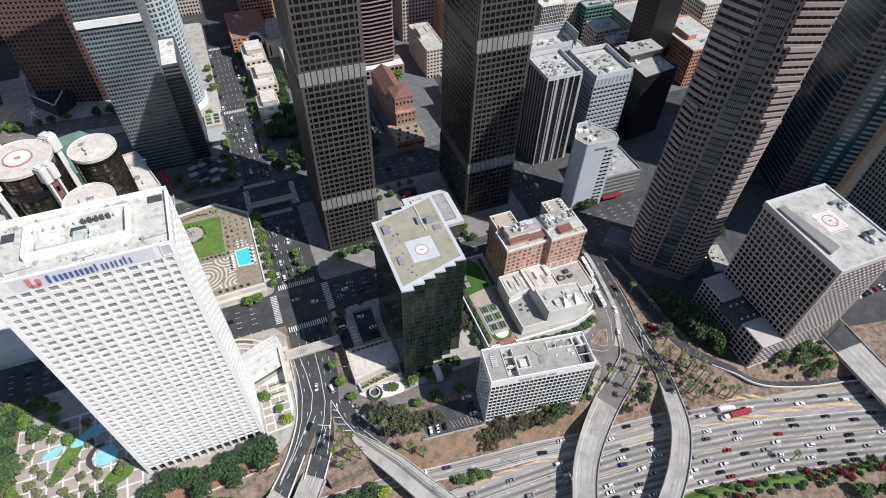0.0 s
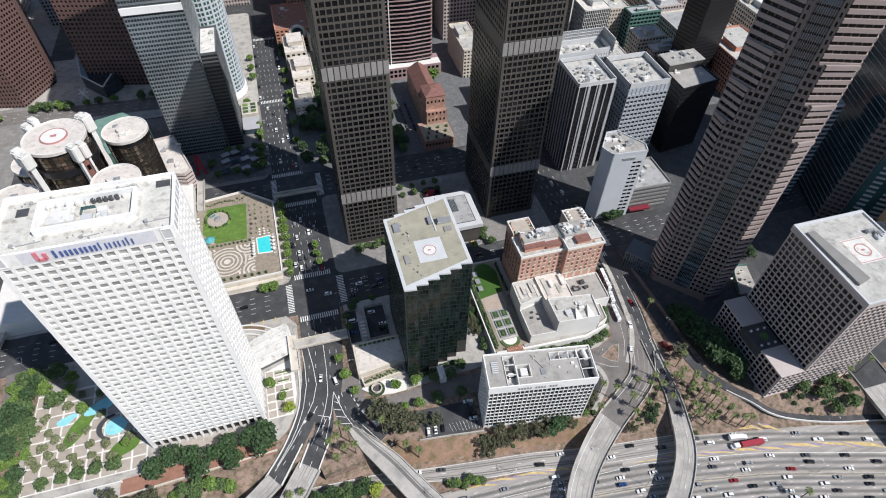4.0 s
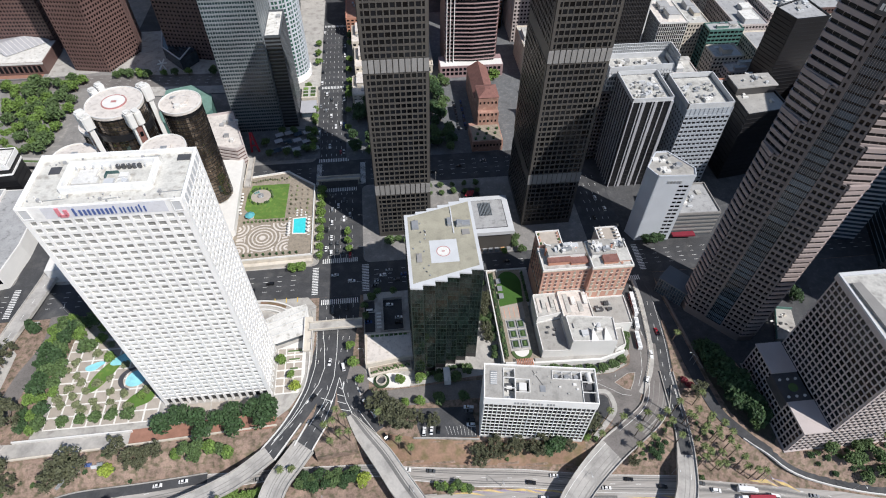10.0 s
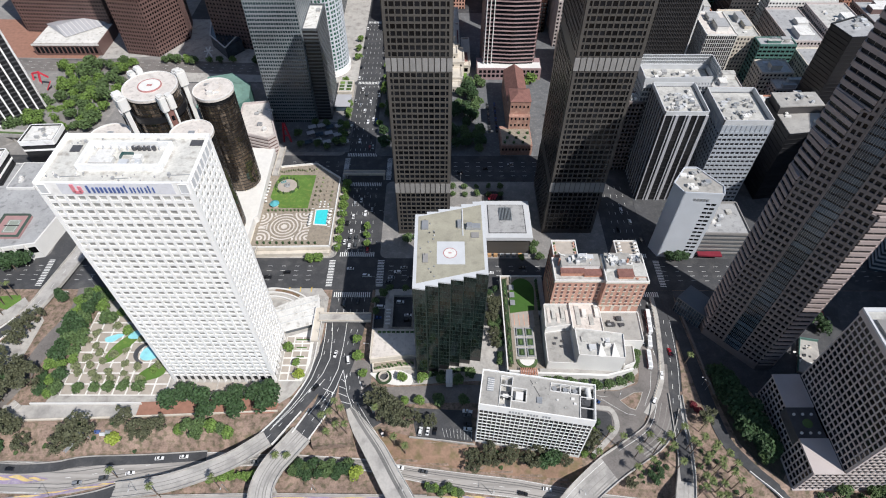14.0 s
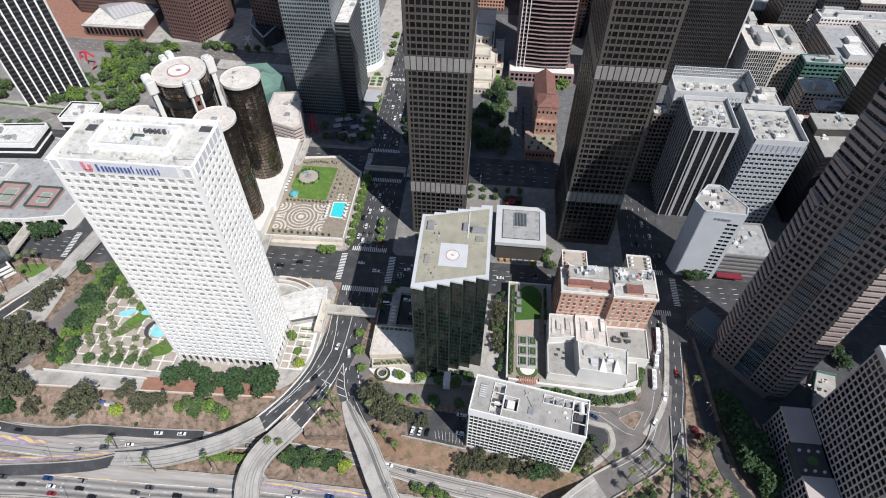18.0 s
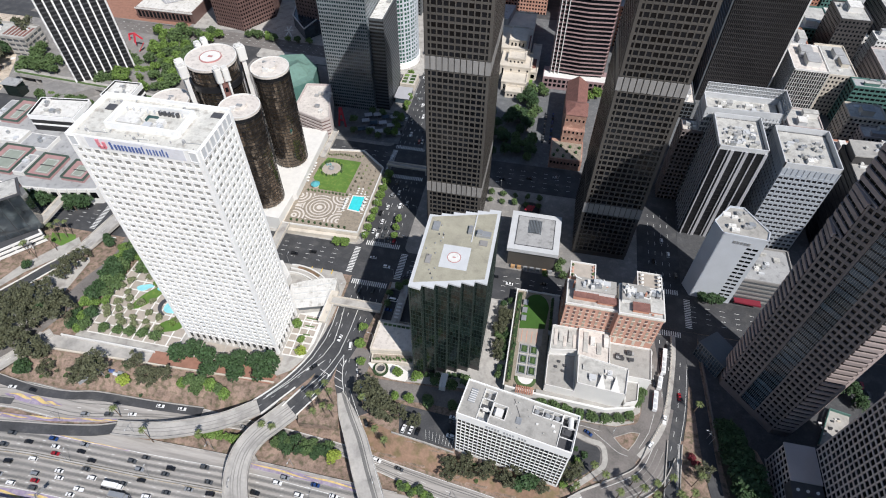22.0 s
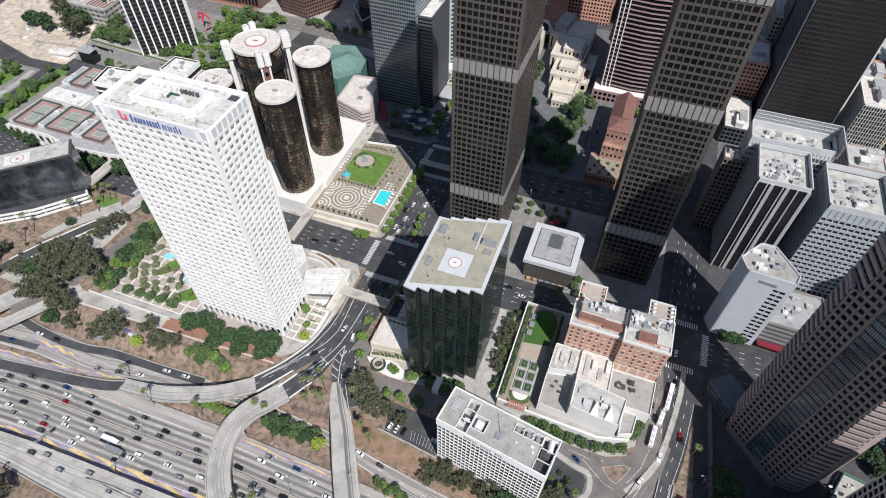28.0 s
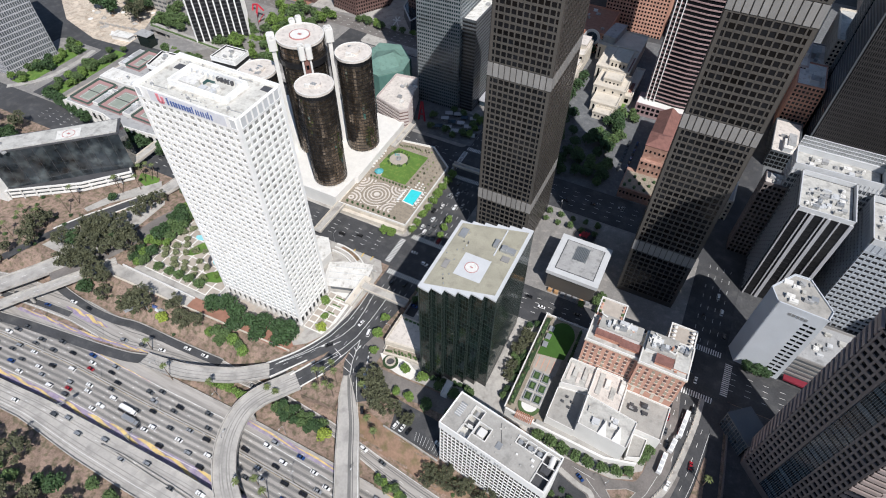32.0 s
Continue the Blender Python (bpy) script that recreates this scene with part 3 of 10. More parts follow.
for box in ((25, 60.5, 49, 64.5, "x"), (25, 95, 49, 99, "x"), (19, 69, 23, 92, "y"), (52, 69, 56.5, 92, "y"), (25, 166, 49, 170, "x"), (19, 201, 44, 205, "x"), (18, 173, 22, 199, "y"), (52, 173, 56, 199, "y"), (214, 61, 237, 65, "x"), (214, 94, 237, 98, "x"), (206, 69, 210, 92, "y"), (240, 69, 244, 92, "y"), (-172, 69, -168, 92, "y"), (-152, 60, -148, 66, "y"), (18, 304, 40, 308, "x"), (18, 417, 40, 421, "x")):
    crosswalk(*box)


def block(name, label, pts, z=0.17, material=SIDEWALK, low=-0.3):
    return solid(name, MB().prism(pts, low, z), material, label, "pavement", "structure")


def rect(x0, y0, x1, y1):
    return [(x0, y0), (x1, y0), (x1, y1), (x0, y1)]


def rounded(x0, y0, x1, y1, r=5):
    out = []
    for cx, cy, a in ((x1 - r, y0 + r, -90), (x1 - r, y1 - r, 0), (x0 + r, y1 - r, 90), (x0 + r, y0 + r, 180)):
        out += [(cx + r * math.cos(radians(a + k * 22.5)), cy + r * math.sin(radians(a + k * 22.5))) for k in range(5)]
    return out


block("pavement_bank_plaza", "pale plaza block round the white tower", [(-128, -18), (-2, -18), (10, -9), (18, 4), (21.5, 20), (22.5, 44), (22.5, 60), (17, 67.5), (-120, 67.5)])
block("pavement_club", "pale pavement block with a club garden", [(53, 9), (62, 2), (78, -2), (112, 0.5), (136, 1.5), (172, -5.5), (196, -5), (211, 6), (213, 30), (213, 60), (207, 67), (60, 67), (53, 60)])
block("pavement_hotel", "pavement round the hotel block", rounded(-150, 93.5, 23, 170))
block("pavement_towers", "pavement and plaza round the dark towers", rounded(53, 93.5, 211, 171), material=PLAZA)
block("pavement_left_far", "pavement round the grey tower", rounded(-150, 202, 17, 305), material=PLAZA)
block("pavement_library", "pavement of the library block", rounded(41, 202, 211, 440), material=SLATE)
block("pavement_far", "pavement of the far block", rounded(-150, 306.5, 17, 480), material=SIDEWALK)
# these two tower-foot pavements carry the canyon shade in their colour
block("pavement_right", "pavement below the rounded office tower, its shade in the colour", rounded(239, 93.5, 420, 171), material=SHADEPAVE)
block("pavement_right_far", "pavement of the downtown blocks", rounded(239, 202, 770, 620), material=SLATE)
block("pavement_corner_tower", "pavement at the foot of the stepped tower", [(246.5, 66), (248.5, 30), (250.5, 8), (272, -4), (275, -12), (420, -12), (420, 66)], material=SHADEPAVE)
block("pavement_park", "pavement round the green plaza", rounded(-420, 202, -172, 330), material=PLAZA)
block("pavement_complex", "pavement of the low white complex", rounded(-420, 93.5, -174, 176), material=PLAZA)
block("pavement_north", "pavement of the far hill block", rounded(-420, 345, -172, 640), material=PLAZA)

hill = smooth_path([(-420, 352, 0.19), (-327, 338, 0.19), (-249, 333, 0.19), (-186, 335, 0.19), (-125, 331, 0.19), (-60, 328, 0.19)], 5)
solid("road_hill", strip(MB(), *ribbon(hill, 10)), WORNASPHALT, "faded pinkish asphalt street below the brown towers", "road", "structure")
hm = MB()
for d in (-5, 0, 5):
    dashes(hm, hill, d, 3, 6, 0.12, 0.03)
solid("lane_marking", hm, PAINT, "white lane lines on the faded street", "road marking", "stuff")
block("pavement_brick_hill", "red-brown brick paving before the mall", [(-420, 350), (-240, 346), (-236, 420), (-420, 424)], 0.24, BRICKPAVE)
block("pavement_garden_hill", "pale paved garden strip between the brown towers", [(-236, 346), (-190, 350), (-215, 400), (-236, 412)], 0.23, SIDEWALK)
block("pavement_pale_hill", "pale concrete forecourt between the brown towers", [(-176, 350), (-146, 348), (-142, 424), (-172, 424)], 0.23, SIDEWALK)

# ---- freeway ----
FWZ = -7.94


def mid(x):
    return lerp(x, MX, MY)


def south(x):
    return lerp(x, FX, FY) - lerp(x, [60, 226, 310], [20.4, 22.6, 25.8])


xs = list(range(-700, 801, 10))
cl = [(x, mid(x), FWZ) for x in xs]
run = cl[35:120]
solid("freeway", strip(MB(), [Vector((x, lerp(x, FX, FY) + 20.5, FWZ)) for x in xs], [Vector((x, south(x), FWZ)) for x in xs]), FREEWAY, "pale grooved concrete freeway with many lanes", "freeway", "structure")
seams, paint, yell = MB(), MB(), MB()
LANES = [(-16.0, -240, 345), (-12.6, -240, 345), (-9.2, -240, 345), (-5.8, -240, 345), (-2.4, -240, 345), (2.6, -240, 345), (6.1, -240, 345), (9.6, -240, 345), (13.0, 22, 186), (18.8, 204, 345), (22.2, 216, 345)]
for d, xa, xb in LANES:
    lane_run = [p for p in run if xa - 100 <= p[0] <= xb + 100] if xa < -200 else [p for p in run if xa <= p[0] <= xb]
    for e, w in ((-0.85, 0.1), (0.0, 0.6), (0.85, 0.1)):
        dashes(seams, lane_run, d + e, 400, 0.01, w, 0.012)
    dashes(paint, lane_run, d + 1.72, 1.8, 12, 0.11, 0.03)
for d in (-17.8, 11.5):
    dashes(paint, run if d < 0 else [p for p in run if p[0] < 24 or p[0] > 186], d, 400, 0.01, 0.12, 0.03)
for d in (-0.75, 0.75):
    dashes(yell, run, d, 400, 0.01, 0.08, 0.03)
    # dark strips paint the median barrier's shadow and gap on both sides
    dashes(seams, run, d * 0.7, 400, 0.01, 0.22, 0.014)
solid("wheel_tracks", seams, SEAM, "dark wheel tracks and painted median barrier shade on pale concrete", "road marking", "stuff")
solid("lane_marking", paint, PAINT, "white lane lines on freeway concrete", "road marking", "stuff")
solid("lane_marking", yell, YELLOW, "yellow median lines on the freeway", "road marking", "stuff")
med = thing("median_barrier", "low grey concrete median barrier", "barrier", kind="structure")
A, B = ribbon([(x, y, z + 0.9) for x, y, z in run], 0.3)
part("barrier_wall", strip(MB(), A, B, 0.95), CONCRETE, med)


# mural-painted shoulders: a mauve ground with mustard crescents and ribbons
def mural(x0, x1, lo, hi, period, seed, z=FWZ, ground=True, paints=(MURALYELLOW,)):
    """Fills the strip between the edges lo(x) and hi(x)."""
    xs = [x0 + i * 1.5 for i in range(int((x1 - x0) / 1.5) + 1)]
    if ground:
        solid("mural_strip", strip(MB(), [Vector((x, hi(x), z + 0.02)) for x in xs], [Vector((x, lo(x), z + 0.02)) for x in xs]), PURPLE, "faded mauve mural ground on concrete", "road marking")
    for k, paint in enumerate(paints):
        g = random.Random(seed + k)
        lobes = MB()
        x = x0 + g.uniform(0, 4) + k * period * 0.4
        while x < x1 - 8:
            n, L = 14, min(period * g.uniform(0.75, 1.05), x1 - x)
            top, bow, fat = g.uniform(0.7, 0.95), g.uniform(0.35, 0.7), g.uniform(0.3, 0.5) * (1.0 if ground else 0.7)
            A, B = [], []
            for i in range(n + 1):
                u = i / n
                c = top - bow * u ** 1.5 + 0.06 * math.sin(u * 9 + seed)
                w = fat * math.sin(math.pi * u) ** 0.8
                xx = x + u * L
                a, b = lo(xx), hi(xx)
                A.append(Vector((xx, a + (b - a) * min(1, c + w * 0.5), z + 0.05 - 0.015 * k)))
                B.append(Vector((xx, a + (b - a) * max(0, c - w * 0.5), z + 0.05 - 0.015 * k)))
            strip(lobes, A, B)
            x += L * g.uniform(0.72, 0.95)
        solid("mural_strip", lobes, paint, "faded painted crescents on concrete", "road marking", "stuff")


mural(-330, 40, lambda x: south(x) + 0.1, lambda x: lerp(x, FX, FY) - lerp(x, [-120, 10], [16.3, 14.2]), 26, 5)
mural(184, 345, lambda x: lerp(x, [184, 204, 230, 264, 296, 334], [-73.6, -76.3, -80.8, -87.8, -95.9, -107]), lambda x: lerp(x, [184, 206, 250, 284, 317, 337], [-72.0, -73.2, -80.6, -87.0, -95.3, -103.6]), 24, 8, ground=False, paints=(MURALYELLOW, PURPLE))
mural(92, 172, lambda x: lerp(x, [92, 116, 136, 172], [-62.6, -65.4, -66.6, -71]), lambda x: lerp(x, [92, 109, 134, 172], [-61.4, -60.6, -62.6, -68.4]), 22, 3, ground=False, paints=(MURALYELLOW, PURPLE))
mural(250, 279, lambda x: lerp(x, [250, 270, 279], [-72, -78.2, -80]), lambda x: lerp(x, [250, 263, 272, 279], [-71, -69.4, -72.0, -78]), 14, 2, -7.92, False, (MURALYELLOW, PURPLE))
mural(-146, -60, lambda x: mid(x) + 11.0, lambda x: mid(x) + lerp(x, [-146, -100, -60], [12.4, 12.4, 11.8]), 40, 6)
mural(4, 70, lambda x: lerp(x, FX, FY) + 16.8, lambda x: lerp(x, FX, FY) + 19.6, 40, 16)
w = MB()
A, B = ribbon([(x, lerp(x, FX, FY) + 20.6, FWZ + 1.0) for x in list(range(-52, -6, 6)) + list(range(4, 92, 6))], 0.25)
solid("freeway_wall", strip(w, A, B, 1.1), SIDEWALK, "low concrete wall washed with mauve paint", "wall", "structure")


for xa, xb in ((150, 420),):
    rows = [[Vector((x, south(x) - d, height(x, south(x) - d) + 0.12)) for x in range(xa, xb, 6)] for d in (0.5, 1.6, 3.2, 4.8, 7.0)]
    ivy = MB()
    for p, q in zip(rows, rows[1:]):
        strip(ivy, p, q)
    solid("verge_ivy", ivy, GRASS, "bright green ground cover along the freeway edge", "ground cover", "structure")


# raised slip road beside it, carried on a retaining wall
def slip_edge(x):
    c = lerp(x, FX, FY)
    return c + lerp(x, [-125, -60, 17], [-22.0, -21.1, -20.6]), c + lerp(x, [-110, -86, -64, -25], [-35.4, -37.5, -39.2, -40.3])


SLIPZ = -4.4
sx = list(range(-420, 60, 12))
A, B = [Vector((x, slip_edge(x)[0], SLIPZ)) for x in sx], [Vector((x, slip_edge(x)[1], SLIPZ)) for x in sx]
solid("slip_road", strip(MB(), A, B, 3.6), CONCRETE, "pale concrete slip road raised beside the freeway", "road", "structure")
sm, st2 = MB(), MB()
for k, w in ((0.16, 0.2), (0.24, 0.25), (0.4, 0.25), (0.62, 0.22), (0.72, 0.18), (0.86, 0.22)):
    dashes(st2, [p.lerp(q, k) for p, q in zip(A, B)], 0, 400, 0.01, w, 0.015)
dashes(sm, [p.lerp(q, 0.33) for p, q in zip(A, B)], 0, 2.6, 11, 0.11, 0.03)
dashes(sm, [p.lerp(q, 0.78) for p, q in zip(A, B)], 0, 400, 0.01, 0.1, 0.03)
for x in range(-160, 50, 9):
    p, q = Vector((x, slip_edge(x)[0], SLIPZ)), Vector((x - 1.6, slip_edge(x)[1], SLIPZ))
    st2.beam(tuple(p + Vector((0, 0, 0.01))), tuple(q + Vector((0, 0, 0.01))), 0.12, 0.02)
solid("lane_marking", sm, PAINT, "white lane lines on the slip road", "road marking", "stuff")
solid("wheel_tracks", st2, TRACK, "dark wheel tracks and joints on the slip road", "road marking", "stuff")
w = MB()
for E in (A, B):
    p, q = ribbon([tuple(v + Vector((0, 0, 0.9))) for v in E], 0.25)
    strip(w, p, q, 0.95)
solid("slip_road_barrier", w, SIDEWALK, "low concrete barriers of the slip road", "barrier", "structure")
for d in (-0.9, 0.9):
    p, q = ribbon([(-54, -109.4, SLIPZ + 0.9), (-38, -109 + d * 0.7, SLIPZ + 0.9), (-18, -109.3 + d, SLIPZ + 0.9), (1, -109.6 + d, SLIPZ + 0.9), (40, -111 + d, SLIPZ + 0.9)], 0.22)
    solid("ramp_barrier", strip(MB(), p, q, 0.95), CONCRETE, "weathered concrete barrier parting the slip lanes", "barrier", "structure")
ux = list(range(-330, 0, 8)) + list(range(0, 222, 8))


def exit_lane(x):
    """Middle and half width of the exit lanes."""
    if x < 0:
        return lerp(x, BX, BY) - lerp(x, [-100, -40, 0], [10.5, 6, 4.3]), lerp(x, [-100, -40, 0], [8.5, 5.0, 3.0])
    return lerp(x, [0, 16, 53, 81, 109, 134, 172, 205, 222], [-42.2, -42.6, -44.9, -50, -54.6, -57.4, -64.2, -68, -70]), lerp(x, [0, 53, 81, 109, 222], [3.0, 3.2, 3.8, 5, 5])


up = [(x, exit_lane(x)[0], -7.9) for x in ux]
half = [exit_lane(x)[1] for x in ux]
A, B = ribbon(up, half)
solid("slip_road_upper", strip(MB(), A, B, 0.3), FREEWAY, "pale concrete exit lanes beside the freeway", "road", "structure")
um, us = MB(), MB()
for k in (0.04, 0.96):
    dashes(um, [p.lerp(q, k) for p, q in zip(A, B)], 0, 400, 0.01, 0.1, 0.03)
dashes(um, up, 0, 2.6, 11, 0.11, 0.03)
for k in (0.2, 0.32, 0.68, 0.8):
    dashes(us, [p.lerp(q, k) for p, q in zip(A, B)], 0, 400, 0.01, 0.24, 0.015)
solid("lane_marking", um, PAINT, "white lane lines on the exit lanes", "road marking", "stuff")
solid("wheel_tracks", us, SEAM, "dark wheel tracks on the exit lanes", "road marking", "stuff")
for pts, hs in (([(-74, -59.4, -6.3), (-86, -62.8, -7.4), (-105, -66.2, -7.7), (-126, -69.1, -7.75), (-147, -72.1, -7.75), (-168, -75.4, -7.75), (-210, -84, -7.75), (-300, -108, -7.75)], 3.0), ([(-32, -40.4, -7.7), (-63, -42.4, -7.7), (-97, -43.6, -7.7), (-112, -46.4, -7.7), (-133, -47.6, -7.6), (-160, -45.2, -7.4), (-176, -42, -7)], 2.5), ([(-142, -56.3, -7.72), (-161, -58.2, -7.72), (-180, -61.4, -7.72), (-230, -72, -7.72)], 2.0)):
    A, B = ribbon(smooth_path(pts, 5), hs)
    solid("slip_road_asphalt", strip(MB(), A, B, 0.5), ASPHALT, "narrow dark asphalt merging lane", "road", "structure")
    p, q = ribbon([tuple(v + Vector((0, 0, 0.8))) for v in B], 0.22)
    solid("ramp_barrier", strip(MB(), p, q, 1.0), CONCRETE, "low concrete barrier along the merging lane", "barrier", "structure")
mural(-150, -112, lambda x: -53 - 2.6 * math.sin(math.pi * (x + 150) / 38) ** 0.7, lambda x: -53 + 2.4 * math.sin(math.pi * (x + 150) / 38) ** 0.7, 18, 11, -7.74)
mural(-176, -76, lambda x: lerp(x, [-177, -155, -132, -111, -92, -73], [-69.2, -66.8, -65.2, -62.4, -58.6, -55]), lambda x: lerp(x, [-177, -155, -132, -111, -92, -73], [-66.8, -64.2, -62.6, -60, -56.4, -53.2]), 20, 12, -7.74)

# ---- ramps and overpasses ----
bridge("overpass", "pale concrete overpass crossing the freeway from the ramp fork", [(43.5, -16.5, 0.14), (51, -28, 0.14), (60.3, -41, 0.08), (69.5, -56.5, 0), (77.3, -69, 0), (95, -98, 0), (116, -133, -1), (150, -190, -1.75), (200, -275, -1.8), (290, -430, -1.8)], [1.6, 4.6, 6.0, 6.3, 6.4, 6.6, 7, 7, 7, 7], columns=((66, -56, -8, -1), (74, -54, -8, -1), (80, -78, -8, -1), (88, -74, -8, -1), (92, -98, -8, -1)), lines=((5.6, 400, 0.01),), tracks=((2.9, 0.25), (1.3, 0.85)), worn=SEAM)
bridge("curved_ramp", "pale concrete ramp curving in a loop over the freeway", [(19.5, -31.5, 0.1), (14, -39, 0.05), (6.5, -50, 0), (3.5, -62, 0), (7, -77, 0), (17, -92, 0), (33, -105, -0.5), (62, -119, -1.2), (96, -139, -1.65), (128, -176, -1.7), (150, -214, -1.7)], 6.2, columns=((1.5, -60, -8, -1), (9, -60, -8, -1), (7, -80, -8, -1)), lines=(), tracks=((2.6, 0.25), (1.2, 0.3), (-1.0, 0.25), (-2.4, 0.2)))
bridge("ramp_bridge", "pale concrete ramp bridge descending toward the freeway", [(1.2, -33.8, 0.1), (-16, -46, 0), (-42, -55.5, -2.0), (-62, -58.4, -4.6), (-75, -59.2, -6.4)], [4.6, 4.6, 4.6, 4.2, 4.0], columns=((-14, -44, -8, -1), (-36, -53, -8, -2), (-56, -58, -8, -3)), lines=(), tracks=((1.0, 0.2), (-1.0, 0.2)))
bridge("connector_bridge", "pale concrete connector bridge over the freeway", [(222, -14, 0.12), (212, -32, 0.1), (184, -50, 0), (161, -69, 0), (147, -87, 0), (136, -112, -0.5), (131, -150, -1.6), (130, -230, -1.7), (134, -420, -1.7)], [7.5, 7.2, 7.4, 6.8, 6.5, 6.5, 6.5, 6.5, 6.5], columns=((166, -66, -8, -1), (156, -74, -8, -1), (150, -86, -8, -1), (140, -104, -8, -1)), lines=((-4.6, 400, 0.01),), tracks=((5.0, 0.3), (3.6, 0.35), (1.0, 0.15), (-2.2, 0.15)))
bridge("connector_ramp", "narrow asphalt and concrete ramp over the freeway", [(229, -8, 0.12), (227, -26, 0.1), (225, -44, 0.05), (221, -60, 0), (214, -78, 0), (199, -96, 0), (178, -113, -0.5), (160, -128, -1.2), (150, -160, -1.65), (148, -230, -1.7)], [4, 4, 4.2, 5.0, 5.4, 5.4, 5.4, 5.4, 5.4, 5.4], columns=((219, -70, -8, -1), (207, -88, -8, -1), (190, -104, -8, -1)), lines=((1.8, 3, 12),), tracks=((1.1, 0.2), (-1.1, 0.2), (3.2, 0.12)))
bridge("street_bridge", "wide concrete street bridge over the freeway", [(347, -6, 0.12), (346, -50, 0.12), (345, -80, 0.1), (344.5, -110, 0), (343, -150, 0), (340, -200, -1), (334, -300, -1.7), (326, -430, -1.7)], 11, columns=((338, -98, -8, -1), (351, -98, -8, -1), (344, -122, -8, -1)), lines=((0, 400, 0.01), (4, 3, 9), (-4, 3, 9)), tracks=((6.5, 0.25), (2.5, 0.25), (-2.5, 0.25), (-6.5, 0.25)))
solid("road_ramp_dark", strip(MB(), *ribbon(smooth_path([(226, 12, 0.08), (222, -13, 0.14), (212, -31, 0.12), (197, -42, 0.08), (183.5, -50.3, 0.08)], 6), 6.6)), WORNASPHALT, "worn asphalt surface leading onto the connector", "road", "structure")
solid("road_slip_dark", strip(MB(), *ribbon(smooth_path([(236.5, 60, 0.06), (236, 43, 0.1), (233, 14, 0.16), (230, -2, 0.16), (227, -17, 0.16), (225.5, -36, 0.16), (222.5, -57, 0.09)], 6), 3.2)), ASPHALT, "dark asphalt slip road beside the median", "road", "structure")
lane = smooth_path([(241.5, 62, 0.1), (242.5, 41, 0.1), (244.5, 15, 0.1), (246, -10, 0.1), (249, -34, 0.1), (255, -45, 0.1), (265, -57, 0.1), (280, -69, 0.1), (309, -80, 0.1), (336, -86.5, 0.1), (380, -99, 0.1)], 5)
lane = [Vector((p.x, p.y, (height(p.x + 1.5, p.y + 1.5) + height(p.x, p.y)) / 2 + 0.3)) for p in lane]
A, B = ribbon(lane, [lerp(i / 5, range(11), [3.5, 3.5, 3.5, 3.5, 3.3, 3, 2.6, 2.4, 2.3, 2.3, 2.3]) for i in range(51)])
p, q = ribbon([tuple(v + Vector((0, 0, 0.8))) for v in B[27:]], 0.25)
solid("ramp_barrier", strip(MB(), p, q, 1.4), STUCCO, "low white concrete barrier along the slip lane", "barrier", "structure")
solid("road_corner_tower", strip(MB(), A, B, 2.0), ASPHALT, "asphalt lane at the foot of the towers", "road", "structure")
dm = MB()
dashes(dm, smooth_path([(244, 55, 0.1), (244.3, 20, 0.1), (247, -10, 0.1), (251, -36, 0.1)], 4), 0, 3, 6, 0.1, 0.03)
dashes(dm, smooth_path([(236, 43, 0.2), (233, 14, 0.2), (230, -2, 0.2), (227, -17, 0.2), (225.5, -36, 0.2)], 4), 2.9, 400, 0.01, 0.1, 0.03)
dashes(dm, smooth_path([(236, 43, 0.2), (233, 14, 0.2), (230, -2, 0.2), (227, -17, 0.2), (225.5, -36, 0.2)], 4), -1.0, 3, 6, 0.1, 0.03)
solid("lane_marking", dm, PAINT, "white lane lines on asphalt", "road marking", "stuff")
A, B = ribbon(smooth_path([(231.6, 62, 0.32), (231, 46, 0.32), (228.6, 27, 0.32), (226, 12, 0.32), (223, 1, 0.32), (217.5, -10, 0.32), (210, -20, 0.32)], 6), [1.5] * 18 + [1.8] * 19)
solid("pavement_median", strip(MB(), A, B, 0.5), SIDEWALK, "narrow pale concrete median with posts", "pavement", "structure")
A, B = ribbon(smooth_path([(239.4, 28, 0.3), (238.4, 8, 0.3), (237, -11, 0.3), (235, -40, 0.25)], 6), [lerp(i / 6, range(4), [0.6, 2.0, 4.2, 6.5]) for i in range(19)])
solid("soil_strip", strip(MB(), A, B, 0.5), SOIL, "narrow strip of bare brown soil between lanes", "ground", "structure")

solid("road_bridge_asphalt", MB().prism([(336.6, -10), (336, -60), (335.6, -72), (355.4, -72), (356.4, -60), (357, -10)], 0.1, 0.2), ASPHALT, "worn asphalt street leading onto the bridge", "road", "structure")
solid("road_parking", MB().prism([(358, -14), (357.5, -60), (420, -72), (420, -14)], -6, 0.1), ASPHALT, "asphalt parking yard beside the bridge", "road", "structure")
solid("road_tower_side", strip(MB(), *ribbon(smooth_path([(336, -9, 0.22), (337, 20, 0.22), (340, 45, 0.22), (348, 66, 0.22)], 5), 6.5)), ASPHALT, "dark asphalt side street with parked cars", "road", "structure")
solid("pavement_walk", MB().prism([(118.8, 6), (124.4, 7), (124.4, 64), (118.8, 64)], 0.1, 0.3), SIDEWALK, "sunlit pale walkway beside the glass tower", "pavement", "structure")


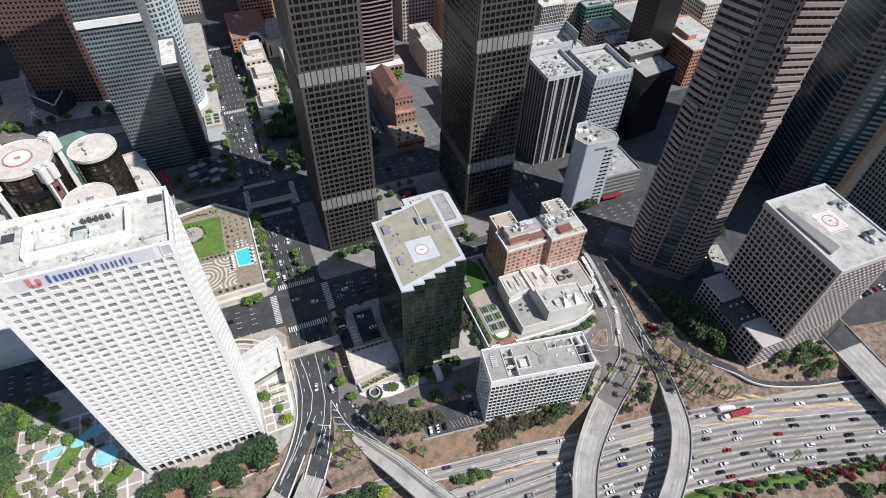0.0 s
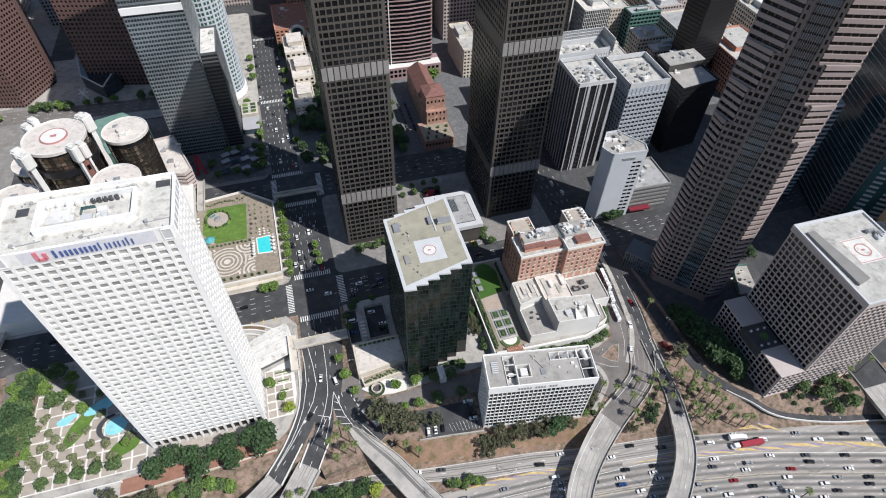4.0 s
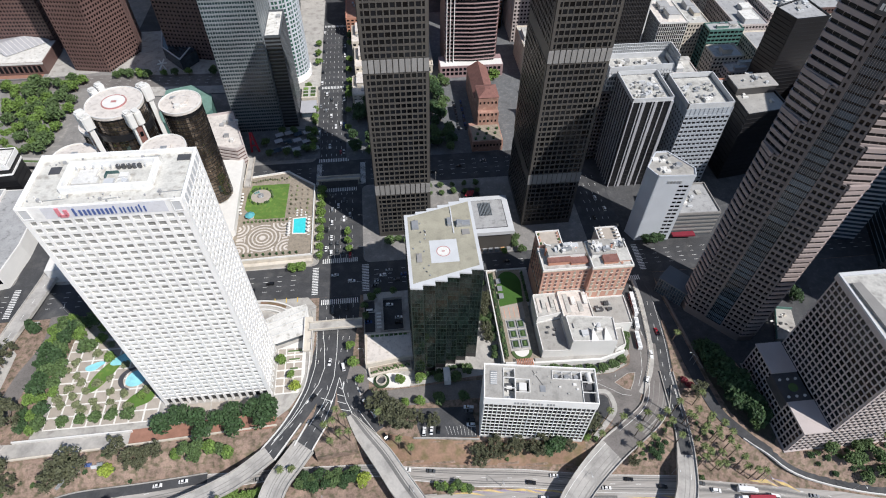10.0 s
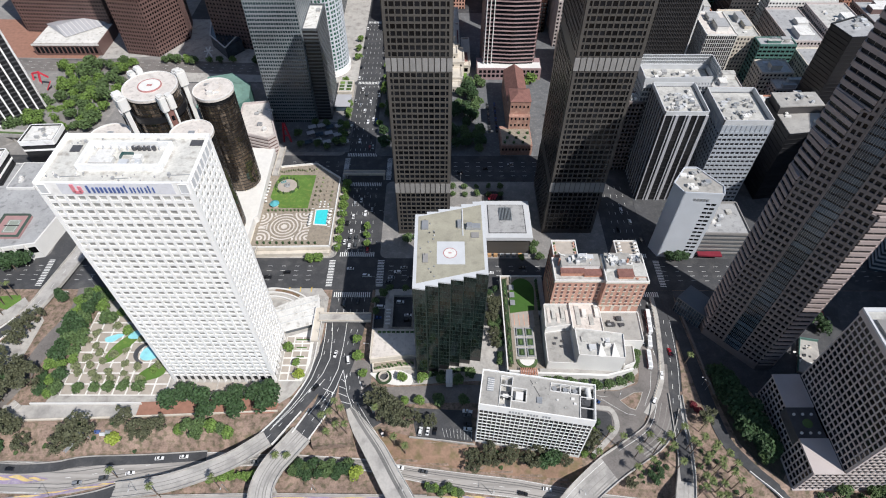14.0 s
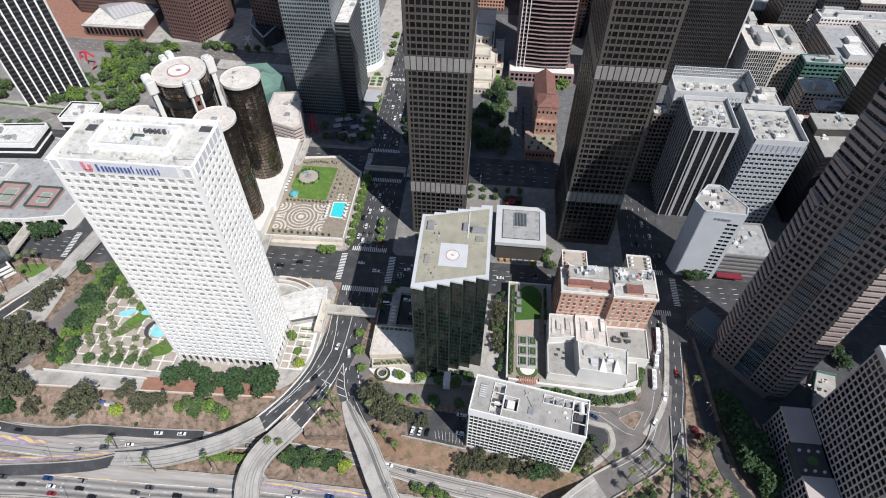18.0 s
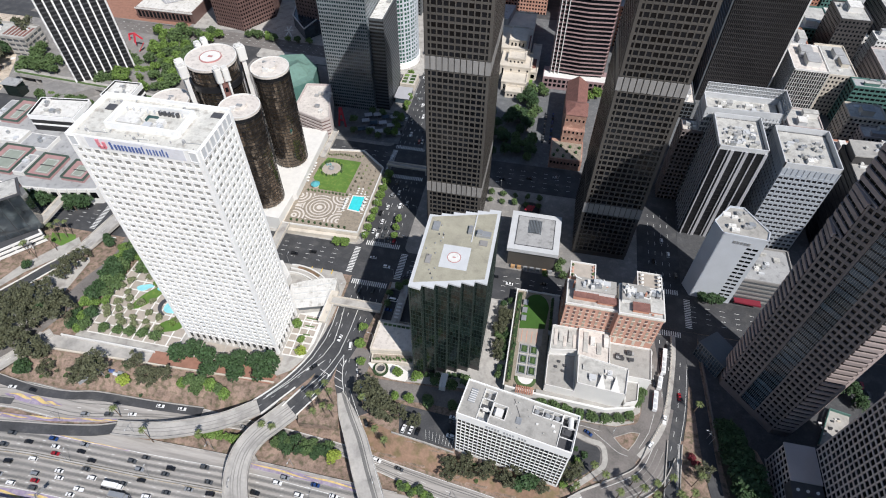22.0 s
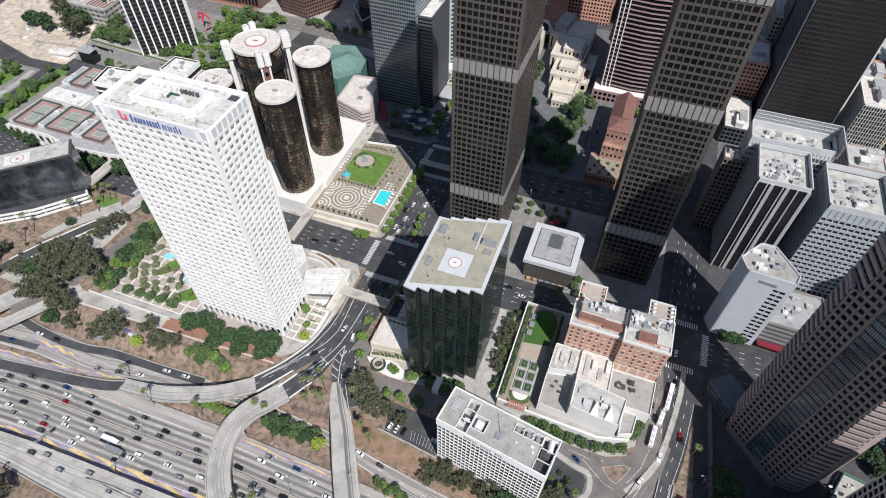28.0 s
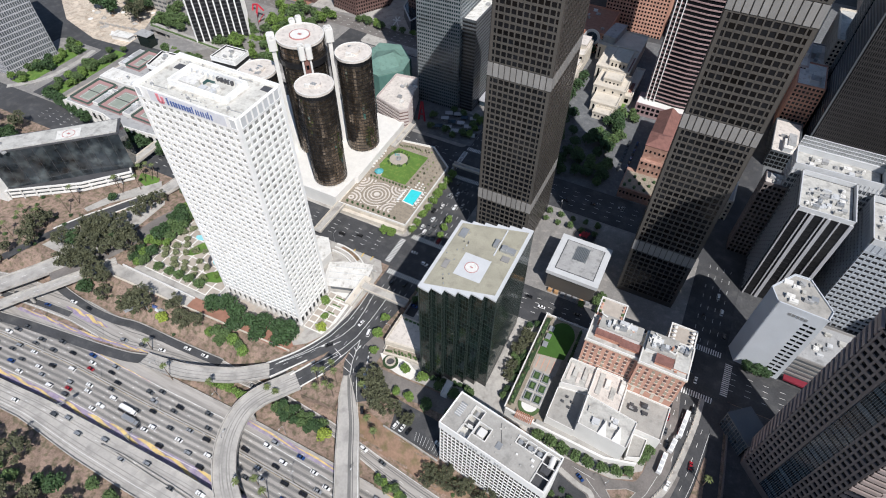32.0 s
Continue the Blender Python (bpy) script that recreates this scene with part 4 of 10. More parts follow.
# ---- white bank tower ----
def bank_tower():
    th = thing("office_tower", "tall white precast office tower with gridded windows and a sign", "building")
    W, D, H = 58.8, 29.8, 155.0
    part("core", MB().box(-W + 1.3, 1.3, 0.2, -1.3, D - 1.3, 152), DARKGLASS, th)
    fr, pn = MB(), MB()
    nc, nr, z0, z1 = 14, 37, 6.5, 148.6
    c = 0.75
    grid_face(th, fr, pn, (-W + c, c), (-c, c), z0, z1, nc, nr, 1.15, 1.5, 0.68, pane((W - 2 * c) / nc - 1.15, (z1 - z0) / nr - 1.5, GLASS), 294, pier_out=0.06)
    grid_face(th, fr, pn, (-c, c), (-c, D - c), z0, z1, 7, nr, 1.15, 1.5, 0.68, pier_out=0.06)
    grid_face(th, fr, pn, (-c, D - c), (-W + c, D - c), z0, z1, nc, nr, 1.15, 1.5, 0.68, pier_out=0.06)
    grid_face(th, fr, pn, (-W + c, D - c), (-W + c, c), z0, z1, 7, nr, 1.15, 1.5, 0.68, pier_out=0.06)
    part("facade_frame", fr, WHITE, th)
    part("rear_glazing", pn, GLASS, th, "grey glazing in the white grid", "stuff")
    for x in (-W, -1.3):
        for y in (0, D - 1.3):
            part("corner_pier", MB().box(x, y, 0.2, x + 1.3, y + 1.3, 148.6), WHITE, th)
    for i in range(15):
        x = -W + 1.2 + i * (W - 2.4) / 14
        part("column", MB().box(x - 0.45, -0.05, 0.2, x + 0.45, 1.2, 6.6), WHITE, th)
    for i in range(8):
        y = 1.2 + i * (D - 2.4) / 7
        part("column", MB().box(-1.2, y - 0.45, 0.2, 0.05, y + 0.45, 6.6), WHITE, th)
    par = MB()
    par.box(-W, 0, 148.6, 0, 0.7, H).box(-W, D - 0.7, 148.6, 0, D, H).box(-W, 0.7, 148.6, -W + 0.7, D - 0.7, H).box(-0.7, 0.7, 148.6, 0, D - 0.7, H)
    part("parapet", par, WHITE, th)
    for i in range(7):
        y = 2.1 + i * 3.75
        lv = part("louver_panel", MB().box(-0.05, y, 149.3, 0.1, y + 2.9, 154.2), PARAPET, th)
        rim = MB().box(-0.05, y - 0.3, 149.0, 0.3, y, 154.5).box(-0.05, y + 2.9, 149.0, 0.3, y + 3.2, 154.5).box(-0.05, y, 149.0, 0.3, y + 2.9, 149.3).box(-0.05, y, 154.2, 0.3, y + 2.9, 154.5)
        part("panel_rim", rim, WHITE, lv)
    for x in (-4.2, -W + 1.0):
        lv = part("louver_panel", MB().box(x, -0.1, 149.5, x + 3.0, 0.05, 154), PARAPET, th)
        part("panel_rim", MB().box(x - 0.3, -0.28, 149.2, x, 0.05, 154.3).box(x + 3.0, -0.28, 149.2, x + 3.3, 0.05, 154.3).box(x, -0.28, 149.2, x + 3.0, 0.05, 149.5).box(x, -0.28, 154, x + 3.0, 0.05, 154.3), WHITE, lv)
    part("sign_backing", MB().box(-50, -0.1, 149.2, -6.5, 0.0, 154.6), SIGNPALE, th, "pale lilac-white sign panel")
    part("roof", MB().box(-W + 0.7, 0.7, 152, -0.7, D - 0.7, 153.2), ROOFCREAM, th, "stained cream flat roof")
    x0, y0, x1, y1 = -46, 8.5, -13, 23.5
    rim = MB().box(x0, y0, 153.2, x1, y0 + 1.0, 156.2).box(x0, y1 - 1.0, 153.2, x1, y1, 156.2).box(x0, y0 + 1.0, 153.2, x0 + 1.0, y1 - 1.0, 156.2).box(x1 - 1.0, y0 + 1.0, 153.2, x1, y1 - 1.0, 156.2)
    part("roof_well_wall", rim, WHITE, th)
    part("roof_well_floor", MB().box(x0 + 1.0, y0 + 1.0, 153.2, x1 - 1.0, y1 - 1.0, 153.5), ROOFCREAM, th)
    part("cooling_plant", MB().box(-42, 11, 153.5, -33, 15, 155.6).box(-41.6, 15, 153.5, -35, 20, 154.6), ROOFWHITE, th)
    for i in range(9):
        part("well_rail", MB().box(-43.6 + i * 3.2, 20.6, 153.5, -43.4 + i * 3.2, 21.6, 155.3), PARAPET, th)
    part("glass_screen", MB().beam((-31.5, 18, 154.3), (-27, 18, 154.3), 0.15, 1.4).beam((-31.5, 18, 154.3), (-31.5, 15, 154.3), 0.15, 1.4), TEALGLASS, th)
    part("cooling_plant", MB().box(-31, 11, 153.5, -27.5, 14, 154.8), PARAPET, th)
    rooftop(th, -26.5, 10, -15, 17, 153.5, 5, 404, (STUCCO, PARAPET, ROOFWHITE))
    r = random.Random(405)
    for _ in range(30):
        x, y = r.uniform(-57, -2), r.choice((r.uniform(1.6, 7.4), r.uniform(24.5, 28.4)))
        part("roof_vent", MB().cyl(x, y, r.uniform(0.15, 0.45), 153.2, 153.2 + r.uniform(0.3, 0.9), 7), r.choice((METAL, ROOFGREY, STUCCO)), th)
    for i in range(5):
        part("fan", MB().cyl(-28 + i * 2.0, 21, 0.8, 153.5, 155.2, 12), DARKMETAL, th)
    for x, y, z in ((-52, 5, 1.4), (-30, 4, 1.1), (-9, 6, 1.5), (-49, 26, 1.2), (-20, 27, 1.0)):
        part("roof_pipe", MB().beam((x, y, 153.35), (x + 6 * z, y + 0.6, 153.35), 0.25, 0.25), METAL, th)
        part("roof_box", MB().box(x - 0.9, y - 0.5, 153.2, x, y + 0.5, 153.2 + z), ROOFGREY, th)
    part("roof_hatch", MB().box(-54, 20, 153.2, -50, 24, 153.5), DARKMETAL, th)
    part("roof_hatch", MB().box(-7, 24, 153.2, -2, 27.5, 153.5), DARKMETAL, th)
    # sign: a coral emblem and plain blue bars
    em = MB().box(-45.2, -0.5, 150.4, -43.9, 0.0, 154.2).box(-42.6, -0.5, 150.4, -41.3, 0.0, 153.2)
    em.prism([(-44.6, -0.5), (-41.9, -0.5), (-41.9, 0.0), (-44.6, 0.0)], 149.7, 150.9)
    part("sign_emblem", em, PINK, th)
    x = -39.4
    for i, w in enumerate((2.7, 2.2, 0.8, 2.2, 2.2, 2.4, 2.0, 2.0, 2.0)):
        h, k = (3.5 if i in (0, 5, 8) else 2.6), (0.75 if i < 5 else 0.42)
        bar = MB().box(x, -0.45, 150.1, x + k, 0.0, 150.1 + h)
        if w > 1:
            bar.box(x + w - k, -0.45, 150.1, x + w, 0.0, 150.1 + min(h, 2.6))
        part("sign_block", bar, BLUE, th)
        x += w + 0.85


bank_tower()
pv = thing("tower_forecourt", "beige paving panels with white joints round the white tower", "pavement", kind="structure")
for i in range(14):
    for y0, y1 in ((-9.6, -5.4), (-4.9, -0.7)):
        part("paving_panel", MB().box(-58.4 + i * 4.2, y0, 0.17, -54.8 + i * 4.2, y1, 0.21), PAVER, pv)


# ---- dark sawtooth glass tower with a helipad ----
def sawtooth_tower():
    th = thing("glass_office_tower", "dark green-black glass office tower with sawtooth faces and a helipad", "building")
    x0, x1, H, n = 81.4, 118.2, 84.0, 6
    bw = (x1 - x0) / n
    front, back = [], []
    for i in range(n):
        front += [(x0 + i * bw, 5.0 + i * 1.85), (x0 + (i + 1) * bw, 5.0 + i * 1.85 - 0.9)]
        back += [(x0 + i * bw, 53.0 + i * 1.95), (x0 + (i + 1) * bw, 53.0 + i * 1.95 + 0.1)]
    poly = front + list(reversed(back))
    part("core", MB().prism(poly, 0.2, H - 1), BLACKMETAL, th)
    pm = {}
    nr = 21
    fh = (H - 6) / nr
    mul, rest = MB(), MB()
    count = 0
    ends = len(poly)
    for k in range(ends):
        a, b = poly[k], poly[(k + 1) % ends]
        u, L = unit(a, b)
        nc = max(1, round(L / 1.55))
        cw = L / nc
        key = round(cw, 2)
        pm.setdefault(key, pane(cw - 0.12, fh - 0.3, GREENGLASS, 0.08))
        ang = math.degrees(math.atan2(u[1], u[0]))
        nrm = (u[1], -u[0])
        for j in range(nr):
            z = 5 + j * fh
            mul.slab(a, u, 0.03, L - 0.03, 0.0, 0.13, z - 0.15, z + 0.15)
            for i in range(nc):
                c = (i + 0.5) * cw
                if k < 2 * n and L > 3 and j >= nr - 9 and count < 200:
                    placed("window", pm[key], th, a[0] + u[0] * c + nrm[0] * 0.05, a[1] + u[1] * c + nrm[1] * 0.05, z + fh / 2, ang)
                    count += 1
                else:
                    rest.slab(a, u, c - cw / 2 + 0.06, c + cw / 2 - 0.06, 0.0, 0.09, z + 0.15, z + fh - 0.15)
        for i in range(nc + 1):
            mul.slab(a, u, max(0.02, i * cw - 0.05), min(L - 0.02, i * cw + 0.05), 0.0, 0.16, 5, H - 1)
        if L > 3 and k < 2 * n:
            mul.slab(a, u, 0.0, 0.5, 0.0, 0.3, 0.2, H - 1)
    part("mullion_grid", mul, GREENMULLION, th, "dark grey-green mullion grid", "stuff")
    part("rear_glazing", rest, GREENGLASS, th, "dark reflective glazing", "stuff")
    out = [(x, y - 0.35 if i < len(front) else y + 0.35) for i, (x, y) in enumerate(poly)]
    part("parapet", MB().prism(out, H - 1, H), PARAPET, th, "pale metal stepped parapet")
    part("roof", MB().prism([(x0 + 1.7, 7.2), (x1 - 1.7, 15.8), (x1 - 1.7, 60.6), (x0 + 1.7, 51.6)], H, H + 0.06), ROOFTAN, th, "tan gravel roof")
    hp = part("helipad_square", MB().box(93, 19, H + 0.06, 107, 34, H + 0.12), PARAPET, th, "pale square helipad")
    part("helipad_ring", MB().ring(99.6, 26.3, 3.1, 3.5, H + 0.12, H + 0.16), HELIRED, hp)
    part("helipad_disc", MB().cyl(99.6, 26.3, 3.0, H + 0.12, H + 0.15, 28), ROOFWHITE, hp)
    part("helipad_mark", MB().box(98.8, 26.0, H + 0.15, 100.4, 26.7, H + 0.18), HELIRED, hp)
    part("roof_rail", MB().box(106, 38, H + 0.06, 106.6, 57, H + 0.5), PARAPET, th)
    part("window_washing_rig", MB().box(108, 42, H + 0.06, 115.5, 45.5, H + 1.6).box(108.4, 42.2, H + 1.6, 111, 45.2, H + 2.6), METAL, th)
    part("air_handler", MB().box(103.6, 43, H + 0.06, 105.6, 48, H + 1.7), METAL, th)
    part("roof_hatch", MB().box(85, 42, H + 0.06, 88.5, 48, H + 1.1), METAL, th)
    part("roof_hatch", MB().box(86, 20, H + 0.06, 88.6, 25.5, H + 0.7), LOUVER, th)
    part("roof_hatch", MB().box(110.5, 36.5, H + 0.06, 114.5, 40, H + 0.6), LOUVER, th)
    r = random.Random(5)
    for _ in range(16):
        x, y = r.uniform(84.6, 92), r.uniform(11, 50)
        part("roof_vent", MB().cyl(x, y, 0.35, H + 0.06, H + 0.7, 8), r.choice((METAL, PARAPET, DARKMETAL)), th)
    part("entrance_block", MB().box(98, -3.4, 0.17, 101.8, 5.5, 4.6), STUCCO, th)


sawtooth_tower()
pod = thing("podium_building", "low cream terrace building with a planted edge", "building")
part("wall", MB().prism([(53.5, 11), (76, 14), (81.3, 14), (81.3, 31), (54, 31)], 0.17, 6), CREAM, pod)
part("roof", MB().prism([(54.2, 12), (75.5, 15), (80.8, 15), (80.8, 30.3), (54.7, 30.3)], 6, 6.25), CREAMROOF, pod)
part("parapet", MB().box(53.4, 30.4, 6, 81.2, 31.2, 7.3).box(53.3, 11.4, 6, 54.1, 30.4, 7.0), CREAM, pod)
part("terrace", MB().prism([(55.5, 5), (72, 8), (80, 8), (80, 13.9), (76.5, 13.9), (54.5, 10.8)], 0.17, 2.6), CREAM, pod)
part("terrace_floor", MB().prism([(56.4, 6.2), (72, 9), (79.4, 9), (79.4, 13.4), (76.5, 13.4), (55.6, 10.4)], 2.6, 2.75), DECK, pod, "brown terrace floor")
rq = random.Random(31)
for i in range(22):
    u = i / 21
    part("planter_shrub", MB().cyl(56.5 + u * 22, 7.2 + u * 2.6 + rq.uniform(-0.2, 1.8), rq.uniform(0.5, 0.9), 2.75, rq.uniform(3.4, 4.4), 7, 0.3), LEAF[rq.choice((0, 1, 1, 2))], pod)
for i in range(8):
    part("awning_slat", MB().box(57 + i * 2.8, 29.2, 6.25, 59 + i * 2.8, 30.2, 6.9), LEAF[1], pod)
rot = thing("sunken_garden", "round planted well in a pale forecourt", "planter")
part("forecourt", MB().prism([(53.5, 5), (60, -1), (70, -2.4), (78, -2.2), (80, 3), (72, 7), (58, 8)], 0.1, 0.6), PAVERLINE, rot)
part("round_wall", MB().ring(62, 2.5, 2.6, 3.1, 0.6, 2.6), CREAM, rot)
part("hedge", MB().ring(62, 2.5, 3.2, 4.6, 0.6, 1.2), LEAF[0], rot)
# shallow well: the shade of a deep one is painted on the floor
part("well_floor", MB().cyl(62, 2.5, 2.5, 0.55, 0.7), SHADEPAVE, rot, "floor of the well, coloured dark for its deep shade")
deck2 = thing("parking_deck", "dark parking deck with low walls beside the glass tower", "building")
part("well_floor", MB().box(52.6, 33.4, 0.15, 81, 65, 0.4), ASPHALT, deck2, "dark sunken parking floor")
for x0, y0, x1, y1 in ((52.6, 60.2, 81, 65), (52.6, 33.4, 81, 35.4), (59.6, 35.4, 64.8, 60.2), (77.2, 35.4, 81, 60.2), (52.6, 35.4, 53.2, 60.2)):
    part("deck_slab", MB().box(x0, y0, 0.4, x1, y1, 2.4), SIDEWALK, deck2)
for q in ((64.6, 35.2, 77.4, 35.6), (64.6, 60.0, 77.4, 60.4), (64.6, 35.6, 65.0, 60.0), (77.0, 35.6, 77.4, 60.0)):
    part("low_wall", MB().box(q[0], q[1], 2.4, q[2], q[3], 3.3), SIDEWALK, deck2)
for i in range(5):
    part("bench", MB().box(60.6, 38 + i * 2.6, 2.4, 63.4, 38.9 + i * 2.6, 2.9), STUCCO, deck2)


# ---- twin dark towers ----
def dark_tower(x0, y0, x1, y1, H, label, nc=11, ns=16, budget=297):
    th = thing("granite_tower", label, "building")
    c = 0.55
    part("core", MB().box(x0 + c, y0 + c, 0.1, x1 - c, y1 - c, H), BLACKMETAL, th)
    fr, side, pn = MB(), MB(), MB()
    zones = ((4.0, 39.8, 9), (48.6, 129.8, 21), (138.4, 189.0, 13), (199.0, H - 4, 3))
    used = 0
    for z0, z1, nr in reversed(zones):
        f = (x1 - x0 - 2 * c) / nc
        take = 0 if z0 > 138 else min(budget - used, 231 if z0 > 40 else 99)
        used += grid_face(th, fr, pn, (x0 + c, y0 + c), (x1 - c, y0 + c), z0, z1, nc, nr, 0.66, 1.2, 0.35, pane(f - 0.66, (z1 - z0) / nr - 1.2, DARKGLASS), take, end_pier=1.6)
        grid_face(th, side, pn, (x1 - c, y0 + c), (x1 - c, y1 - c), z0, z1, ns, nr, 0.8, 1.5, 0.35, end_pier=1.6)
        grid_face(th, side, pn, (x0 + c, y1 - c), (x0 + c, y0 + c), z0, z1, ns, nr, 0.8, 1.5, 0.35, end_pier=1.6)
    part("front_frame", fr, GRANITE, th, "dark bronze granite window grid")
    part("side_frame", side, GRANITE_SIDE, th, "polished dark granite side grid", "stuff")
    part("rear_glazing", pn, DARKGLASS, th, "", "stuff")
    for za, zb in ((39.8, 48.6), (129.8, 138.4), (189.0, 199.0)):
        for i in range(nc):
            w = (x1 - x0) / nc
            part("louver_panel", MB().box(x0 + i * w + 0.28, y0 + 0.05, za + 0.4, x0 + (i + 1) * w - 0.28, y0 + 0.9, zb - 0.4), LOUVER, th, "tall grey louvre panel")
        part("band_backing", MB().box(x0 + 0.5, y0 + 0.5, za - 0.1, x1 - 0.5, y1 - 0.5, zb + 0.1), GRANITE, th)
        for i in range(ns):
            w = (y1 - y0) / ns
            part("louver_panel", MB().box(x1 - 0.9, y0 + i * w + 0.3, za + 0.4, x1 - 0.1, y0 + (i + 1) * w - 0.3, zb - 0.4), LOUVER, th)
    part("lobby_wall", MB().box(x0 + 0.4, y0 + 0.4, 0.1, x1 - 0.4, y1 - 0.4, 4.0), GRANITE_SIDE, th)
    part("roof", MB().box(x0, y0, H - 4, x1, y1, H), GRANITE, th)
    return th


dark_tower(64.8, 116, 101.2, 168, 214, "dark bronze granite office tower with pale louvre bands")
dark_tower(166.2, 117, 202.4, 169, 214, "dark granite twin office tower with pale louvre bands", budget=231)

low = thing("plaza_pavilion", "square dark pavilion with a pale flat roof and skylight", "building")
part("wall", MB().box(124, 98, 0.17, 155, 130, 15), GRANITE, low)
part("roof", MB().box(122.8, 96.5, 15, 156.4, 131.5, 18), PARAPET, low, "pale grey roof edge")
part("roof_inset", MB().box(127, 100.5, 18, 152.5, 127.5, 18.12), DARKMETAL, low)
part("roof_panel", MB().box(127.6, 101, 18.12, 151.9, 127, 18.3), ROOFGREY, low)
for i in range(9):
    part("skylight_fin", MB().box(135 + i * 1.0, 112, 18.3, 135.5 + i * 1.0, 124, 19.0 + 0.25 * (4 - abs(i - 4))), GREYBAND, low)
for i in range(7):
    part("plywood_crate", MB().box(127 + i * 4.2, 94.5, 0.17, 129.6 + i * 4.2, 96.3, 2.6), WOOD if i in (0, 1, 5) else METAL, low)
plz = thing("plaza_fountain", "round dark pool with a red sculpture in a paved plaza", "fountain")
part("basin", MB().ring(134, 152, 7.2, 8, 0.17, 0.9), GRANITE, plz)
part("pool_floor", MB().cyl(134, 152, 7.2, 0.17, 0.5), BLACKMETAL, plz)
for k in range(3):
    part("sculpture", MB().beam((131 + k * 2, 151, 0.5), (133 + k * 2, 154, 3.2), 1.6, 0.8), RED, plz)


# ---- club with brick block and white wing ----
def club():
    th = thing("brick_club_building", "salmon brick club building with a white cornice and roof terraces", "building")
    blocks = (((161, 42.8, 189.4, 59.6), 39.4), ((189.4, 39.6, 213.4, 59.6), 42.4))
    for (x0, y0, x1, y1), H in blocks:
        part("brick_wall", MB().box(x0, y0, 0.2, x1, y1, H), BRICKPINK, th)
        part("cornice", MB().box(x0 - 0.5, y0 - 0.5, H, x1 + 0.5, y1 + 0.5, H + 0.9), CREAM, th, "cream stone cornice")
        part("roof", MB().box(x0 + 0.4, y0 + 0.4, H + 0.9, x1 - 0.4, y1 - 0.4, H + 1.0), ROOFWORN, th, "pale worn flat roof")
        rim = MB().box(x0 - 0.3, y0 - 0.3, H + 0.9, x1 + 0.3, y0 + 0.3, H + 1.9).box(x0 - 0.3, y1 - 0.3, H + 0.9, x1 + 0.3, y1 + 0.3, H + 1.9).box(x0 - 0.3, y0 + 0.3, H + 0.9, x0 + 0.3, y1 - 0.3, H + 1.9).box(x1 - 0.3, y0 + 0.3, H + 0.9, x1 + 0.3, y1 - 0.3, H + 1.9)
        part("parapet", rim, STUCCO, th)
        part("string_course", MB().box(x0 - 0.2, y0 - 0.2, 20.5, x1 + 0.2, y1, 21.0), CREAM, th, "cream stone string course")
    pm = pane(1.35, 2.1, BROWN, 0.3)
    blind = pane(1.35, 2.1, ROOFTAN, 0.3)
    sill = MB().box(-0.95, -0.35, -1.35, 0.95, 0.1, -1.1).mesh("window_sill", CREAM)
    rw = random.Random(8)
    for a, b, nc, H in (((161, 42.8), (189.4, 42.8), 8, 39.4), ((189.4, 39.6), (213.4, 39.6), 7, 42.4), ((161, 70.5), (161, 42.8), 7, 39.4), ((213.4, 39.6), (213.4, 59.6), 5, 42.4)):
        u, L = unit(a, b)
        ang = math.degrees(math.atan2(u[1], u[0]))
        for j in range(6):
            for i in range(nc):
                c = (i + 0.6) * L / (nc + 0.2)
                w = placed("window", rw.choice((pm, pm, blind)), th, a[0] + u[0] * c, a[1] + u[1] * c, H - 2.9 - j * 3.6, ang)
                if a[1] < 43 and b[1] < 43:
                    new("window_sill", sill).parent = w
    for i in range(4):
        part("tall_window", MB().box(192 + i * 5.2, 39.45, 15.5, 193.6 + i * 5.2, 39.75, 20), CREAM, th, "tall arched lower window")
    # upper storeys, terraces and red tiled lean-to roofs
    for x0, y0, x1, y1, z0, z1, wall, top in ((165, 50, 187, 58.6, 40.3, 45.4, STUCCO, ROOFDRAB), (164.5, 46.4, 178, 50, 40.3, 43.2, BRICK, TILE_RED), (178, 45.6, 188.6, 50, 40.3, 42.2, BRICK, TILE_RED), (190.5, 47.5, 205, 58.4, 43.3, 46.4, STUCCO, ROOFDRAB), (196.5, 42, 205, 47.5, 43.3, 45.4, BRICK, TILE_RED), (206, 43, 212.6, 52, 43.3, 44.6, BRICKPINK, ROOFWORN)):
        ph = part("penthouse", MB().box(x0, y0, z0, x1, y1, z1), wall, th)
        part("penthouse_roof", MB().box(x0 - 0.25, y0 - 0.25, z1, x1 + 0.25, y1 + 0.25, z1 + 0.35), top, ph)
    part("rear_wing", MB().box(161.6, 59.7, 0.2, 175.6, 70.5, 43.5), BRICKPINK, th)
    part("rear_parapet", MB().box(161.3, 59.7, 43.5, 161.9, 70.8, 44.6).box(175.3, 59.7, 43.5, 175.9, 70.8, 44.6).box(161.9, 70.2, 43.5, 175.3, 70.8, 44.6), STUCCO, th)
    part("roof_terrace", MB().box(162, 60, 43.5, 175.2, 70.2, 43.7), PAVER, th, "beige roof terrace")
    for i in range(8):
        part("terrace_shrub", MB().cyl(162.8 + (i % 2) * 11.6, 61 + (i // 2) * 2.5, 0.8, 43.7, 45.0, 7, 0.4), BRICKPINK if i % 3 else LEAF[1], th)
    part("rear_wing", MB().box(200, 59.7, 0.2, 213.4, 72.6, 41.0), CREAM, th)
